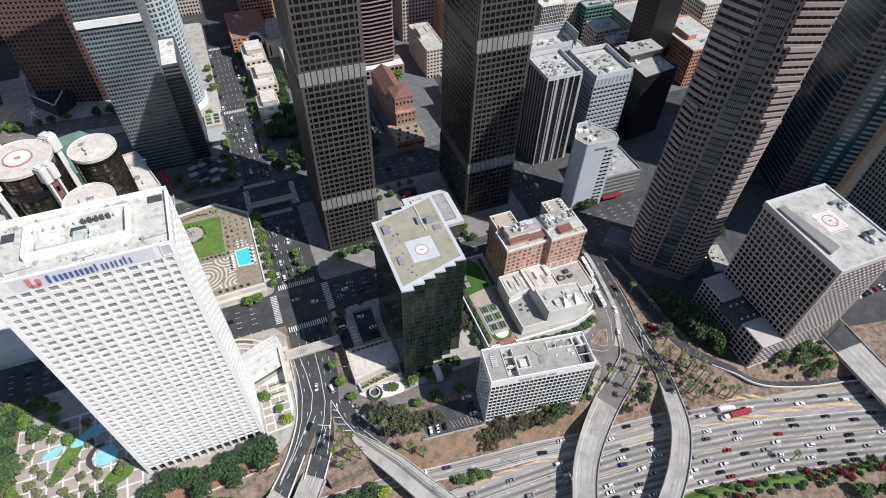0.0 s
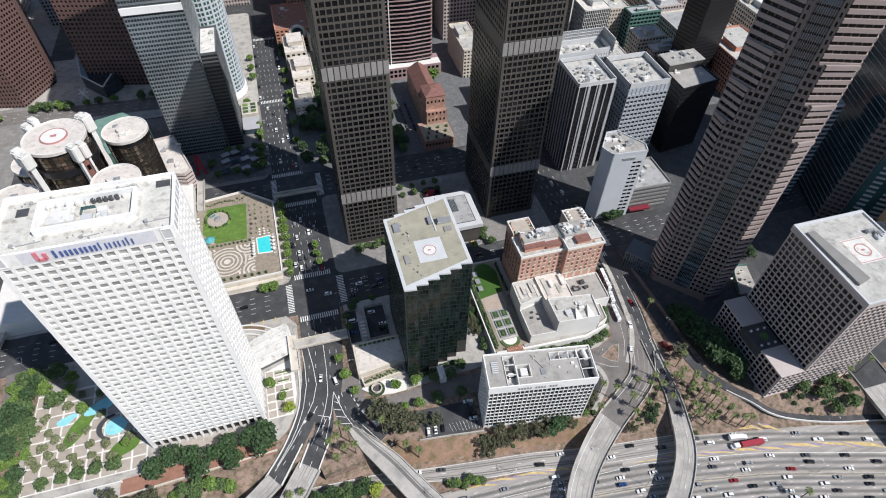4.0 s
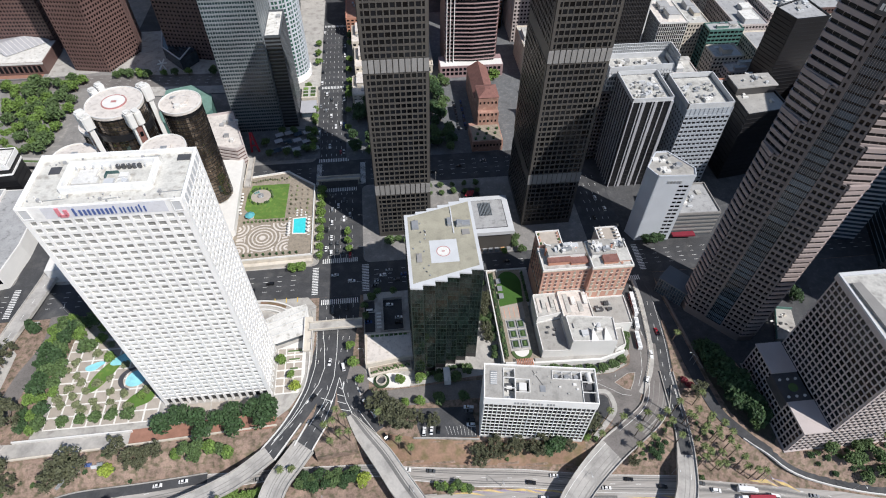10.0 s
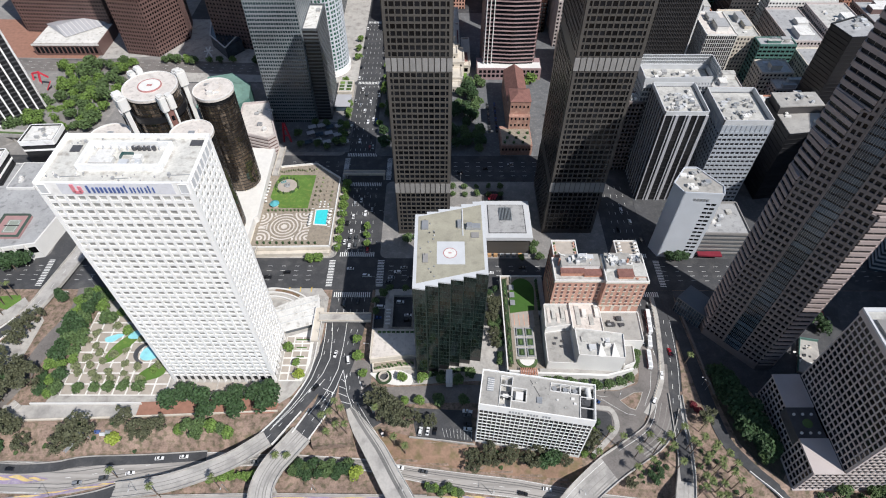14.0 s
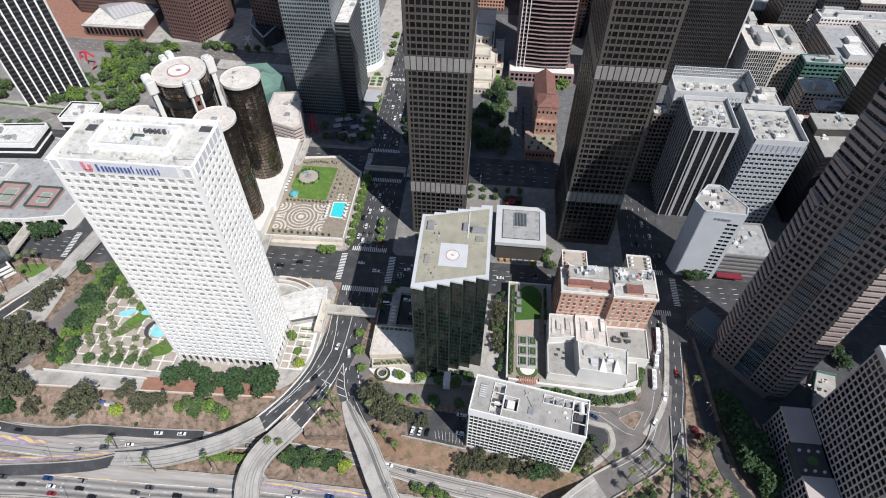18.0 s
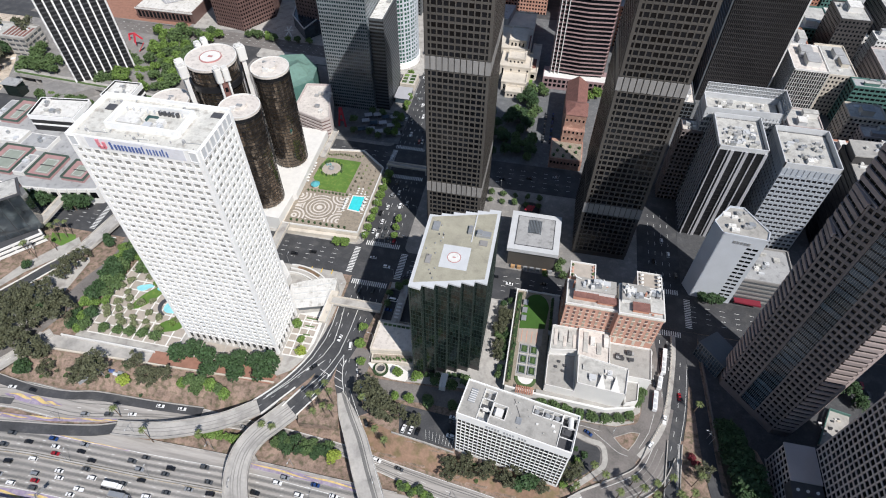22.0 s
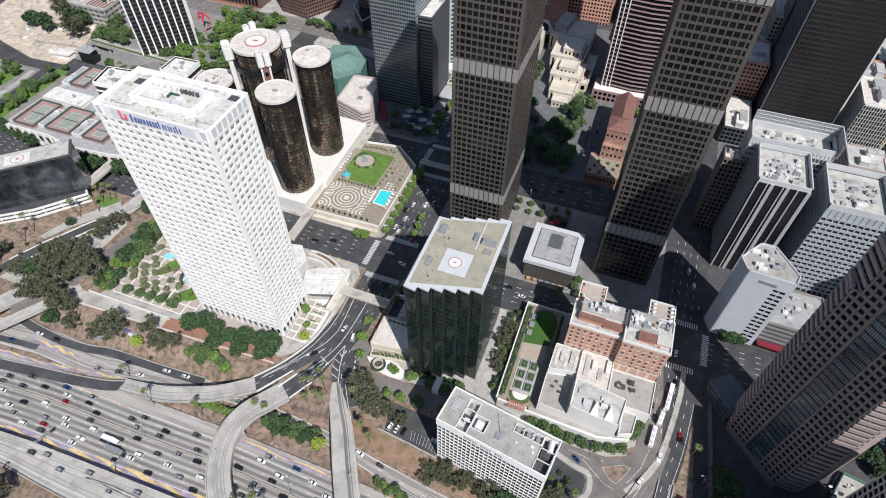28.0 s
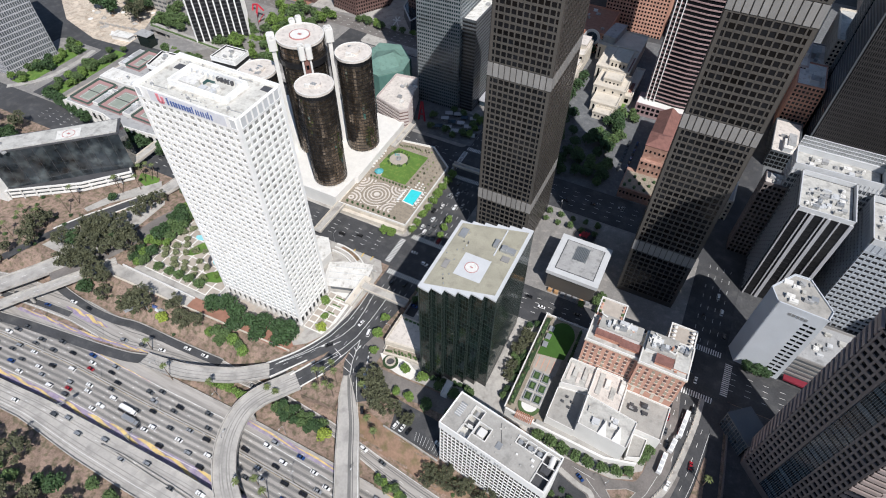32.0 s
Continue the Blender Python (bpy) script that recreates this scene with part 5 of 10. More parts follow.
    part("rear_parapet", MB().box(199.7, 59.7, 41, 200.3, 72.9, 42.1).box(213.1, 59.7, 41, 213.7, 72.9, 42.1).box(200.3, 72.3, 41, 213.1, 72.9, 42.1), STUCCO, th)
    part("roof_terrace", MB().box(200.4, 60, 41.0, 213.0, 72.2, 41.2), PAVER, th, "beige roof terrace")
    for i in range(8):
        part("parasol", MB().cyl(202.2 + (i % 2) * 9.4, 61.5 + (i // 2) * 2.8, 1.1, 43.0, 43.7, 10, 0.1).cyl(202.2 + (i % 2) * 9.4, 61.5 + (i // 2) * 2.8, 0.07, 41.2, 43.0, 6), STUCCO, th)
    rooftop(th, 166, 50.6, 186, 57.6, 45.75, 12, 3, (PARAPET, METAL, STUCCO))
    rooftop(th, 191, 48.2, 204, 57.4, 46.75, 10, 4, (PARAPET, METAL, STUCCO))
    rooftop(th, 206, 53, 212, 58, 43.4, 4, 15, (PARAPET, METAL))
    rd = random.Random(55)
    for i in range(9):
        x, y, z = (rd.uniform(166, 184), rd.uniform(51, 57), 46.4) if i < 5 else (rd.uniform(191, 203), rd.uniform(49, 57), 47.4)
        dx, dy = rd.uniform(-4, 4), rd.uniform(-2, 2)
        part("curved_duct", MB().beam((x, y, z), (x + dx, y + dy, z), 0.7, 0.7).beam((x + dx, y + dy, z), (x + dx - dy, y + dy + 1.6, z), 0.7, 0.7), STUCCO, th)
    for i in range(16):
        x, y, z = (rd.uniform(163, 186), rd.uniform(44.5, 58), 40.4) if i < 9 else (rd.uniform(191, 211), rd.uniform(41, 58), 43.4)
        w, d, h = rd.uniform(0.6, 1.8), rd.uniform(0.6, 1.4), rd.uniform(0.5, 1.3)
        part("roof_unit", MB().box(x, y, z, x + w, y + d, z + 5.0 + h if y > 50.2 else z + h), rd.choice((STUCCO, METAL, PARAPET, BRICK)), th)
    wg = thing("club_wing", "low white stucco wing with stepped flat roofs", "building")
    for pts, z, top in (([(156, 5), (171.9, 4.2), (171.9, 27.5), (156.2, 25)], 13, ROOFDRAB), ([(172, 4.6), (197.8, 2.6), (199.6, 18.6), (172, 22.6)], 22, ROOFWORN), ([(156.4, 25.2), (171.9, 27.7), (171.9, 42.6), (157, 42.6)], 17.4, ROOFWORN), ([(172, 22.8), (190, 20.6), (190, 42.6), (172, 42.6)], 18.4, CREAMROOF), ([(190.2, 20.5), (199.6, 18.8), (213.6, 18.6), (214.4, 39.4), (190.2, 39.4)], 14, ROOFDRAB), ([(199.9, 4), (207, 7), (208, 18.4), (200.2, 18.4)], 10, ROOFDRAB)):
        n = len(pts)
        cx, cy = sum(q[0] for q in pts) / n, sum(q[1] for q in pts) / n
        ins = [(cx + (x - cx) * 0.95, cy + (y - cy) * 0.95) for x, y in pts]
        part("wall", MB().prism(pts, 0.17, z), STUCCO, wg)
        part("roof", MB().prism(ins, z, z + 0.06), top, wg)
        rim = MB()
        for k in range(n):
            u, L = unit(pts[k], pts[(k + 1) % n])
            rim.slab(pts[k], u, 0, L, -0.45, 0, z, z + 0.9)
        part("parapet", rim, STUCCO, wg)
    part("garden_wall", MB().prism([(134.5, 2.5), (152, 1), (190, -0.5), (206, 4), (206, 5), (190, 0.8), (152, 2.2), (134.5, 3.6)], 0.17, 8), STUCCO, wg)
    part("terrace_floor", MB().prism([(152, 2.3), (190, 0.9), (204, 5.2), (198, 5), (172, 4.5), (152, 4.9)], 0.17, 7), ROOFDRAB, wg, "drab terrace floor")
    for i in range(4):
        part("wall_slot", MB().box(181 + i * 3.6, -0.75, 3.2, 182.6 + i * 3.6, 0.3, 4.0), DARKMETAL, wg)
    for x, y in ((160.5, 17), (164.5, 15), (165.3, 18.6), (162, 20.6)):
        part("roof_hatch", MB().box(x, y, 13.06, x + 1.5, y + 1.2, 14.0), DARKMETAL, wg)
    for x in (182.5, 190):
        wl = MB()
        wl.v = [(x, 3.6, 22.06), (x + 4.6, 3.3, 22.06), (x + 2.4, 11.5, 22.06), (x, 3.6, 22.7), (x + 4.6, 3.3, 22.7), (x + 2.4, 11.5, 25.0)]
        wl.f = [(0, 1, 4, 3), (1, 2, 5, 4), (2, 0, 3, 5), (3, 4, 5)]
        part("light_scoop", wl, STUCCO, wg, "white wedge-shaped roof light")
    for i in range(5):
        part("skylight_strip", MB().box(158.4 + i * 2.7, 29 + (i % 2) * 3, 17.46, 160.2 + i * 2.7, 40 - (i % 3) * 2, 17.9 + (i % 2) * 0.6), ROOFWORN if i % 2 else CREAMROOF, wg)
    for i in range(4):
        part("skylight_strip", MB().box(175 + i * 3.8, 27 + (i % 2) * 5, 18.46, 177.6 + i * 3.8, 40.5 - (i % 3) * 3, 19.0 + (i % 2)), ROOFWHITE if i % 2 else ROOFWORN, wg)
    rooftop(wg, 174, 8, 194, 17, 22.06, 5, 6, (STUCCO, ROOFWORN, PARAPET))
    rooftop(wg, 193, 22, 211, 36, 14.06, 7, 7, (DARKMETAL, METAL, ROOFGREY))
    part("pergola", MB().box(140.5, 2.2, 8, 151, 3.4, 8.1), STUCCO, wg)
    for i in range(10):
        part("pergola_slat", MB().box(140.8 + i, -0.2, 8.1, 141.35 + i, 4.6, 8.5), BRICK, wg)
    gd = thing("roof_garden", "walled garden deck with a dark lawn and planting beds", "garden")
    part("deck", MB().box(134, 3.8, 0.17, 155.8, 73, 6), DECK, gd, "brown planted deck")
    part("side_deck", MB().box(155.8, 43, 0.17, 160.8, 73, 6), SIDEWALK, gd)
    arch = [(138, 44), (153.5, 46.5), (154.6, 60)] + [(147 + 7.8 * math.cos(radians(a)), 61 + 10.5 * math.sin(radians(a))) for a in range(0, 181, 15)] + [(138.4, 60)]
    part("lawn", MB().prism(arch, 6, 6.15), GRASS_SHADE, gd, "green lawn with its shade in the colour")
    part("path", MB().prism([(138.5, 34), (152.5, 34), (152.6, 46), (138.2, 43.6)], 6, 6.12), PAVER, gd)
    for i in range(4):
        part("path_band", MB().box(140 + i * 3, 35, 6.12, 140.5 + i * 3, 43, 6.16), BRICKPINK, gd)
    part("bed_paving", MB().box(139.4, 11.5, 6, 151.6, 34, 6.1), SIDEWALK, gd)
    for i in range(2):
        for j in range(3):
            x, y = 140.6 + i * 5.6, 13 + j * 7
            rimb = MB().box(x, y, 6.1, x + 4.4, y + 0.5, 6.9).box(x, y + 5.1, 6.1, x + 4.4, y + 5.6, 6.9).box(x, y + 0.5, 6.1, x + 0.5, y + 5.1, 6.9).box(x + 3.9, y + 0.5, 6.1, x + 4.4, y + 5.1, 6.9)
            bedp = part("planting_bed", rimb, METAL, gd, "grey edged planting bed")
            part("bed_planting", MB().box(x + 0.6, y + 0.6, 6.1, x + 3.8, y + 5.0, 6.7), LEAF[0], bedp)
            part("bed_box", MB().box(x + 1.5, y + 1.4, 6.7, x + 2.9, y + 4.2, 7.1), LEAF[1], bedp)
    part("round_bed", MB().prism([(145.5 + 6.2 * math.cos(radians(a)), 11 + 6.4 * math.sin(radians(a))) for a in range(180, 361, 15)], 6, 6.6), LEAF[1], gd, "half-round hedge bed")
    part("round_path", MB().prism([(145.5 + 4.4 * math.cos(radians(a)), 11 + 4.2 * math.sin(radians(a))) for a in range(180, 361, 15)], 6.6, 6.7), PAVERLINE, gd)
    part("side_hedge", MB().box(134.8, 8, 6, 137.4, 70, 7.2), LEAF[0], gd)
    rg = random.Random(3)
    for i in range(34):
        part("hedge_bush", MB().cyl(135.6 + rg.uniform(-0.5, 1.4), 7 + i * 1.9, rg.uniform(0.8, 1.3), 6.6, rg.uniform(7.6, 8.6), 7, 0.5), LEAF[rg.choice((0, 0, 1, 1, 3))], gd)
    for i in range(12):
        part("hedge_bush", MB().cyl(156.6, 47 + i * 2.0, 1.1, 6, rg.uniform(7.2, 8.4), 7, 0.6), LEAF[rg.choice((0, 1))], gd)
    part("edge_wall", MB().box(133.4, 3.8, 0.17, 134.1, 73, 7.2).box(134.1, 72.4, 6, 160.8, 73, 7.2), STUCCO, gd)
    for k in range(3):
        part("pavilion_frame", MB().box(138.6, 49 + k * 6, 7.6, 141.6, 53 + k * 6, 7.75).box(138.7, 49.1 + k * 6, 6, 138.9, 49.3 + k * 6, 7.6).box(141.3, 52.7 + k * 6, 6, 141.5, 52.9 + k * 6, 7.6), METAL, gd)


club()


# ---- low office with a white grid ----
def grid_office():
    rz = -9.0
    th = thing("low_office_building", "mid-rise office with a white window grid and roof terrace wells", "building", 113.2, -35.8, 0, rz)
    W, D, H, c = 55.8, 19.3, 44.5, 0.6
    part("core", MB().box(c, c, -7, W - c, D - c, H - 4), BLACKMETAL, th)
    fr, pn = MB(), MB()
    z0, z1, nr, nc = 2.0, 39.2, 10, 24
    f = (W - 2 * c) / nc
    grid_face(th, fr, pn, (c, c), (W - c, c), z0, z1, nc, nr, 0.3, 0.46, 0.4, pane(f - 0.3, (z1 - z0) / nr - 0.46, DARKGLASS), 168)
    grid_face(th, fr, pn, (W - c, c), (W - c, D - c), z0, z1, 8, nr, 0.3, 0.46, 0.4)
    grid_face(th, fr, pn, (c, D - c), (c, c), z0, z1, 8, nr, 0.3, 0.46, 0.4)
    grid_face(th, fr, pn, (W - c, D - c), (c, D - c), z0, z1, nc, nr, 0.3, 0.46, 0.4)
    part("facade_frame", fr, WHITE, th, "white precast window grid")
    part("rear_glazing", pn, DARKGLASS, th, "", "stuff")
    part("fascia", MB().box(0, 0, 39.2, W, 0.5, H).box(0, D - 0.5, 39.2, W, D, H).box(0, 0.5, 39.2, 0.5, D - 0.5, H).box(W - 0.5, 0.5, 39.2, W, D - 0.5, H), WHITE, th, "plain white top band")
    part("base_wall", MB().box(0.2, 0.2, -7.5, W - 0.2, D - 0.2, 2.0), STUCCO, th)
    for x0, y0, x1, y1 in ((0.5, 0.5, 9.5, 18.8), (9.5, 17.4, 15.5, 18.8), (15.5, 0.5, 22.7, 4.5), (15.5, 11.8, 22.7, 18.8), (22.7, 0.5, 33.9, 18.8), (33.9, 0.5, 48.3, 12.6), (33.9, 17.2, 48.3, 18.8), (48.3, 17.6, 55.3, 18.8)):
        part("roof", MB().box(x0, y0, H - 0.6, x1, y1, H), ROOFDRAB, th, "drab grey gravel roof")
    x = 15.0
    for i in range(14):
        w = 0.9 if i not in (5, 10) else 0.4
        if i not in (5, 10):
            part("sign_block", MB().box(x, -0.18, 41, x + 0.9, 0.0, 42.8), METAL, th)
        x += 1.45
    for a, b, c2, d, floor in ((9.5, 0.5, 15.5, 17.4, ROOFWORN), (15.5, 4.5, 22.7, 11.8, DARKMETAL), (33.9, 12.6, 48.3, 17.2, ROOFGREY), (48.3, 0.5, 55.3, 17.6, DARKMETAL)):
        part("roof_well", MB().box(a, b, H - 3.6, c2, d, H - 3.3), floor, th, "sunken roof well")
        rim = MB().box(a, b, H - 3.3, c2, b + 0.35, H + 0.5).box(a, d - 0.35, H - 3.3, c2, d, H + 0.5).box(a, b + 0.35, H - 3.3, a + 0.35, d - 0.35, H + 0.5).box(c2 - 0.35, b + 0.35, H - 3.3, c2, d - 0.35, H + 0.5)
        part("well_rim", rim, STUCCO, th)
        rooftop(th, a + 0.8, b + 0.8, c2 - 0.8, d - 0.8, H - 3.3, 4, int(a * 7 + b), (METAL, STUCCO, ROOFGREY, DARKMETAL))
    part("roof_house", MB().box(17.4, 5.6, H - 3.3, 21, 9.8, H + 0.2), STUCCO, th)
    for y in (6.4, 12.0):
        part("roof_beam", MB().box(9.5, y, H - 0.1, 15.5, y + 0.4, H + 0.5), STUCCO, th)
    for x in (38.7, 43.5):
        part("roof_beam", MB().box(x, 12.6, H - 0.1, x + 0.35, 17.2, H + 0.5), STUCCO, th)
    for y in (6.0, 11.6):
        part("roof_beam", MB().box(48.3, y, H - 0.1, 55.3, y + 0.35, H + 0.5), STUCCO, th)
    tank = part("water_tank", MB().cyl(0, 0, 1.3, -2.6, 2.6, 18), STUCCO, th)
    tank.matrix_basis = pose(52.4, 14.4, H - 0.6, 90, 0, 8)
    for x, y in ((36, 14.8), (41.2, 14.8), (46, 14.8)):
        part("fan", MB().cyl(x, y, 1.2, H - 3.3, H - 0.6, 14).cyl(x, y, 0.5, H - 0.6, H - 0.4, 10), METAL, th)
    sk = part("skylight_frame", MB().box(3.2, 8, H, 6.4, 15.4, H + 0.4), METAL, th)
    for k in range(6):
        part("skylight_bar", MB().box(3.1, 8.4 + 1.15 * k, H + 0.4, 6.5, 8.7 + 1.15 * k, H + 0.62), STUCCO, sk)
    part("plant_pad", MB().box(27.6, 5.2, H, 30.2, 8.6, H + 0.4), METAL, th, "pale raised plant pad")
    for x, y, w in ((25, 14, 0.8), (26.5, 15.6, 0.7), (29, 3, 0.6), (37, 8, 1.0), (33, 10.4, 0.6), (41, 4.6, 0.7), (44, 9.4, 1.6), (45.4, 7.2, 1.2), (31.6, 13.5, 0.5), (24.2, 9, 0.5)):
        part("roof_vent", MB().box(x, y, H, x + w, y + w * 0.8, H + 0.5), ROOFWORN if w < 1 else STUCCO, th)
    part("cable_tray", MB().beam((24, 17, H + 0.1), (29, 9, H + 0.1), 0.25, 0.15), DARKMETAL, th)
    part("parapet", MB().box(0, 0, H, W, 0.5, H + 0.9).box(0, D - 0.5, H, W, D, H + 0.9).box(0, 0.5, H, 0.45, D - 0.5, H + 0.9).box(W - 0.45, 0.5, H, W, D - 0.5, H + 0.9), WHITE, th)


grid_office()


# ---- stepped rose granite tower, turned off the grid ----
def stepped_tower():
    th = thing("stepped_granite_tower", "tall rose granite tower with stepped chamfered corners and a glass spine", "building", 281.0, 33.1, 0, -47.0)
    s, d, fh, half, cw = 24.2, 18.5, 3.98, 5.0, 3.12
    octa = lambda e, ch: [(-s + e + ch, -d + e), (s - e - ch, -d + e), (s - e, -d + e + 6.3 + (ch - 6.3) * 0.25), (s - e, d - e - 6.3), (s - e - ch, d - e), (-s + e + ch, d - e), (-s + e, d - e - 6.3), (-s + e, -d + e + 6.3)]
    fr, band, pn, fins, blue = MB(), MB(), MB(), MB(), MB()
    tiers = ((4, 1, 32), (3, 32, 37), (2, 37, 42), (1, 42, 51))
    for t, (cols, j0, j1) in enumerate(tiers):
        ch = s - half - cols * cw
        V = octa(0.9, ch - 0.4)
        z0, z1 = 1.5 + j0 * fh, 1.5 + j1 * fh
        part("core", MB().prism(V, 0.1 if t == 0 else z0, z1), DARKGLASS, th)
        for k in range(8):
            a, b = V[k], V[(k + 1) % 8]
            u, L = unit(a, b)
            if k in (0, 4):
                m = L / 2 - half
                p, q = (a[0] + u[0] * m, a[1] + u[1] * m), (b[0] - u[0] * m, b[1] - u[1] * m)
                pm = pane(m / cols - 0.85, fh - 1.75, DARKGLASS)
                bud = 84 if k == 0 and t < 1 else 0
                grid_face(th, fr, pn, a, p, z0, z1, cols, j1 - j0, 0.85, 1.75, 0.75, pm, bud, top_first=False)
                grid_face(th, fr, pn, q, b, z0, z1, cols, j1 - j0, 0.85, 1.75, 0.75, pm, bud, top_first=False)
                fr.slab(a, u, m - 0.1, m + 0.55, 0, 1.35, z0, z1)
                up, Ls = unit(p, q)
                n = 11
                for i in range(1, n):
                    fins.slab(p, up, i * Ls / n - 0.06, i * Ls / n + 0.06, 0.1, 0.32, z0, z1 + (6 if t == 3 else 0))
                for j in range(j0, j1):
                    blue.slab(p, up, 0.1, Ls - 0.1, 0, 0.2, 1.5 + j * fh + 0.5, 1.5 + (j + 1) * fh - 0.5)
            else:
                if k % 2:
                    part("terrace_ledge", MB().slab(a, u, -0.2, L + 0.2, 0, 1.3, z1 - 1.7, z1 + 0.5), ROSE_SUNLIT, th, "granite ledge in a painted sunlit tone")
                for j in range(j0, j1 + 1):
                    band.slab(a, u, 0, L, 0, 0.85, max(z0, 1.5 + j * fh - 1.05), min(z1, 1.5 + j * fh + 1.05))
                for j in range(j0, j1):
                    pn.slab(a, u, 0.2, L - 0.2, 0, 0.15, 1.5 + j * fh + 1.05, 1.5 + (j + 1) * fh - 1.05)
                for i in range(1, int(L / 3.4)):
                    band.slab(a, u, i * 3.4 - 0.06, i * 3.4 + 0.06, 0.1, 0.3, z0, z1)
    part("window_grid", fr, ROSE, th, "rose granite piers and spandrels")
    # corner bands take the granite copy with sunlight in its colour
    part("corner_banding", band, ROSE_SUNLIT, th, "rose granite corner bands in a painted sunlit tone", "stuff")
    part("glazing", pn, DARKGLASS, th, "", "stuff")
    part("glass_spine", blue, BLUEGLASS, th, "blue-grey glass spine", "stuff")
    part("spine_fin", fins, GREYBAND, th, "thin metal fins over the glass", "stuff")
    part("base", MB().prism(octa(0.6, 6.5), 0.1, 5.2), ROSE, th)
    part("sign_panel", MB().box(-s + 13.5, -d - 0.2, 200, -half - 0.5, -d + 1, 206), DARKMETAL, th, "dark sign panel")
    for i in range(3):
        part("sign_block", MB().box(-9.6 + i * 1.5, -d - 0.35, 201.6, -8.5 + i * 1.5, -d - 0.2, 204.4 if i else 204.0), STUCCO, th)
    part("crown", MB().prism(octa(3, 11), 204.5, 214), ROSE, th)
    lw = thing("low_granite_wing", "low dark glass wing with fine vertical mullions", "building", 242, 51, 0, -49.5)
    f2, p2 = MB(), MB()
    part("core", MB().box(0.5, 0.5, 0.1, 19, 14, 13), DARKGLASS, lw)
    grid_face(lw, f2, p2, (0.5, 0.5), (19, 0.5), 0.2, 13, 11, 4, 0.3, 0.35, 0.3)
    grid_face(lw, f2, p2, (0.5, 14), (0.5, 0.5), 0.2, 13, 8, 4, 0.3, 0.35, 0.3)
    part("window_grid", f2, GREYTOWER, lw, "", "stuff")
    part("glazing", p2, BLUEGLASS, lw)
    part("roof", MB().box(0, 0, 13, 19.5, 14.5, 13.8), GREYTOWER, lw)


stepped_tower()


# ---- taupe grid building beside the freeway ----
def taupe_building():
    th = thing("taupe_office_building", "taupe precast office with deep square windows and a stepped podium", "building")
    c = 0.9
    fr, pn = MB(), MB()
    part("core", MB().box(290 + c, -61 + c, 0, 334 - c, -7 - c, 82), DARKGLASS, th)
    part("podium_core", MB().box(275 + c, -61 + c, -4, 290, -7 - c, 21), DARKGLASS, th)
    nr, z0, z1 = 16, 22.5, 81
    pm = pane(3.0 - 1.0, (z1 - z0) / nr - 1.3, DARKGLASS)
    grid_face(th, fr, pn, (290 + c, -7 - c), (290 + c, -61 + c), z0, z1, 16, nr, 0.62, 0.86, 0.45, pane(52.2 / 16 - 0.62, (z1 - z0) / nr - 0.86, DARKGLASS), 160)
    grid_face(th, fr, pn, (290 + c, -61 + c), (334 - c, -61 + c), z0, z1, 14, nr, 0.62, 0.86, 0.45, end_pier=1.2)
    grid_face(th, fr, pn, (275 + c, -7 - c), (275 + c, -61 + c), 0.2, 21.5, 16, 6, 0.62, 0.86, 0.45, pane(52.2 / 16 - 0.62, 21.3 / 6 - 0.86, DARKGLASS), 96)
    grid_face(th, fr, pn, (275 + c, -61 + c), (334 - c, -61 + c), 0.2, 21.5, 18, 6, 0.62, 0.86, 0.45)
    part("window_grid", fr, TAUPE, th, "taupe precast grid", "stuff")
    part("rear_glazing", pn, DARKGLASS, th, "", "stuff")
    part("base_wall", MB().box(275, -61, -6, 334, -7, 0.2), TAUPE, th)
    part("parapet", MB().box(290, -61, 81, 334, -7, 84), TAUPE, th)
    part("roof", MB().box(291, -60, 84, 333, -8, 84.1), ROOFWORN, th, "pale worn flat roof")
    part("roof_rim", MB().box(290, -61, 84, 334, -60, 85).box(290, -9, 84, 334, -7, 85).box(290, -60, 84, 291, -9, 85).box(333, -60, 84, 334, -9, 85), PARAPET, th)
    part("plant_screen", MB().prism([(294, -50), (302, -48), (297, -14), (292.5, -14)], 84.1, 85.6), LOUVER, th, "grey louvred plant strip")
    hp = part("helipad_square", MB().box(305.5, -39, 84.1, 321.5, -23, 84.2), ROOFWHITE, th)
    part("helipad_ring", MB().ring(313.5, -31, 3.6, 4.3, 84.2, 84.26), HELIRED, hp)
    part("helipad_mark", MB().box(312.4, -31.6, 84.2, 314.6, -30.4, 84.26), HELIRED, hp)
    part("helipad_border", MB().box(306, -38.5, 84.2, 306.4, -23.5, 84.24).box(320.6, -38.5, 84.2, 321, -23.5, 84.24).box(306.4, -38.5, 84.2, 320.6, -38.1, 84.24).box(306.4, -23.9, 84.2, 320.6, -23.5, 84.24), HELIRED, hp)
    rooftop(th, 318, -56, 331, -42, 84.1, 8, 61, (METAL, PARAPET, DARKMETAL))
    rooftop(th, 323, -30, 331, -12, 84.1, 5, 62, (METAL, PARAPET))
    part("podium_roof", MB().box(275.2, -60.8, 21.5, 290, -43, 22.6), TAUPE, th, "mauve terrace roof")
    part("podium_roof", MB().box(275.2, -26, 21.5, 290, -7, 22.4), TAUPE, th)
    # dark colour here paints the courtyard's shade; the floor is no metal
    part("courtyard_floor", MB().box(275.2, -43, 15, 290, -26, 21.6), DARKMETAL, th, "courtyard terrace with its shade in the dark colour")
    for k in range(6):
        part("terrace_table", MB().cyl(278 + (k % 3) * 4.5, -40 + (k // 3) * 10, 0.7, 21.6, 22.4, 10), STUCCO, th)
    part("terrace_planter", MB().cyl(283, -35, 2.4, 21.6, 22.5, 16), LEAF[1], th)


taupe_building()


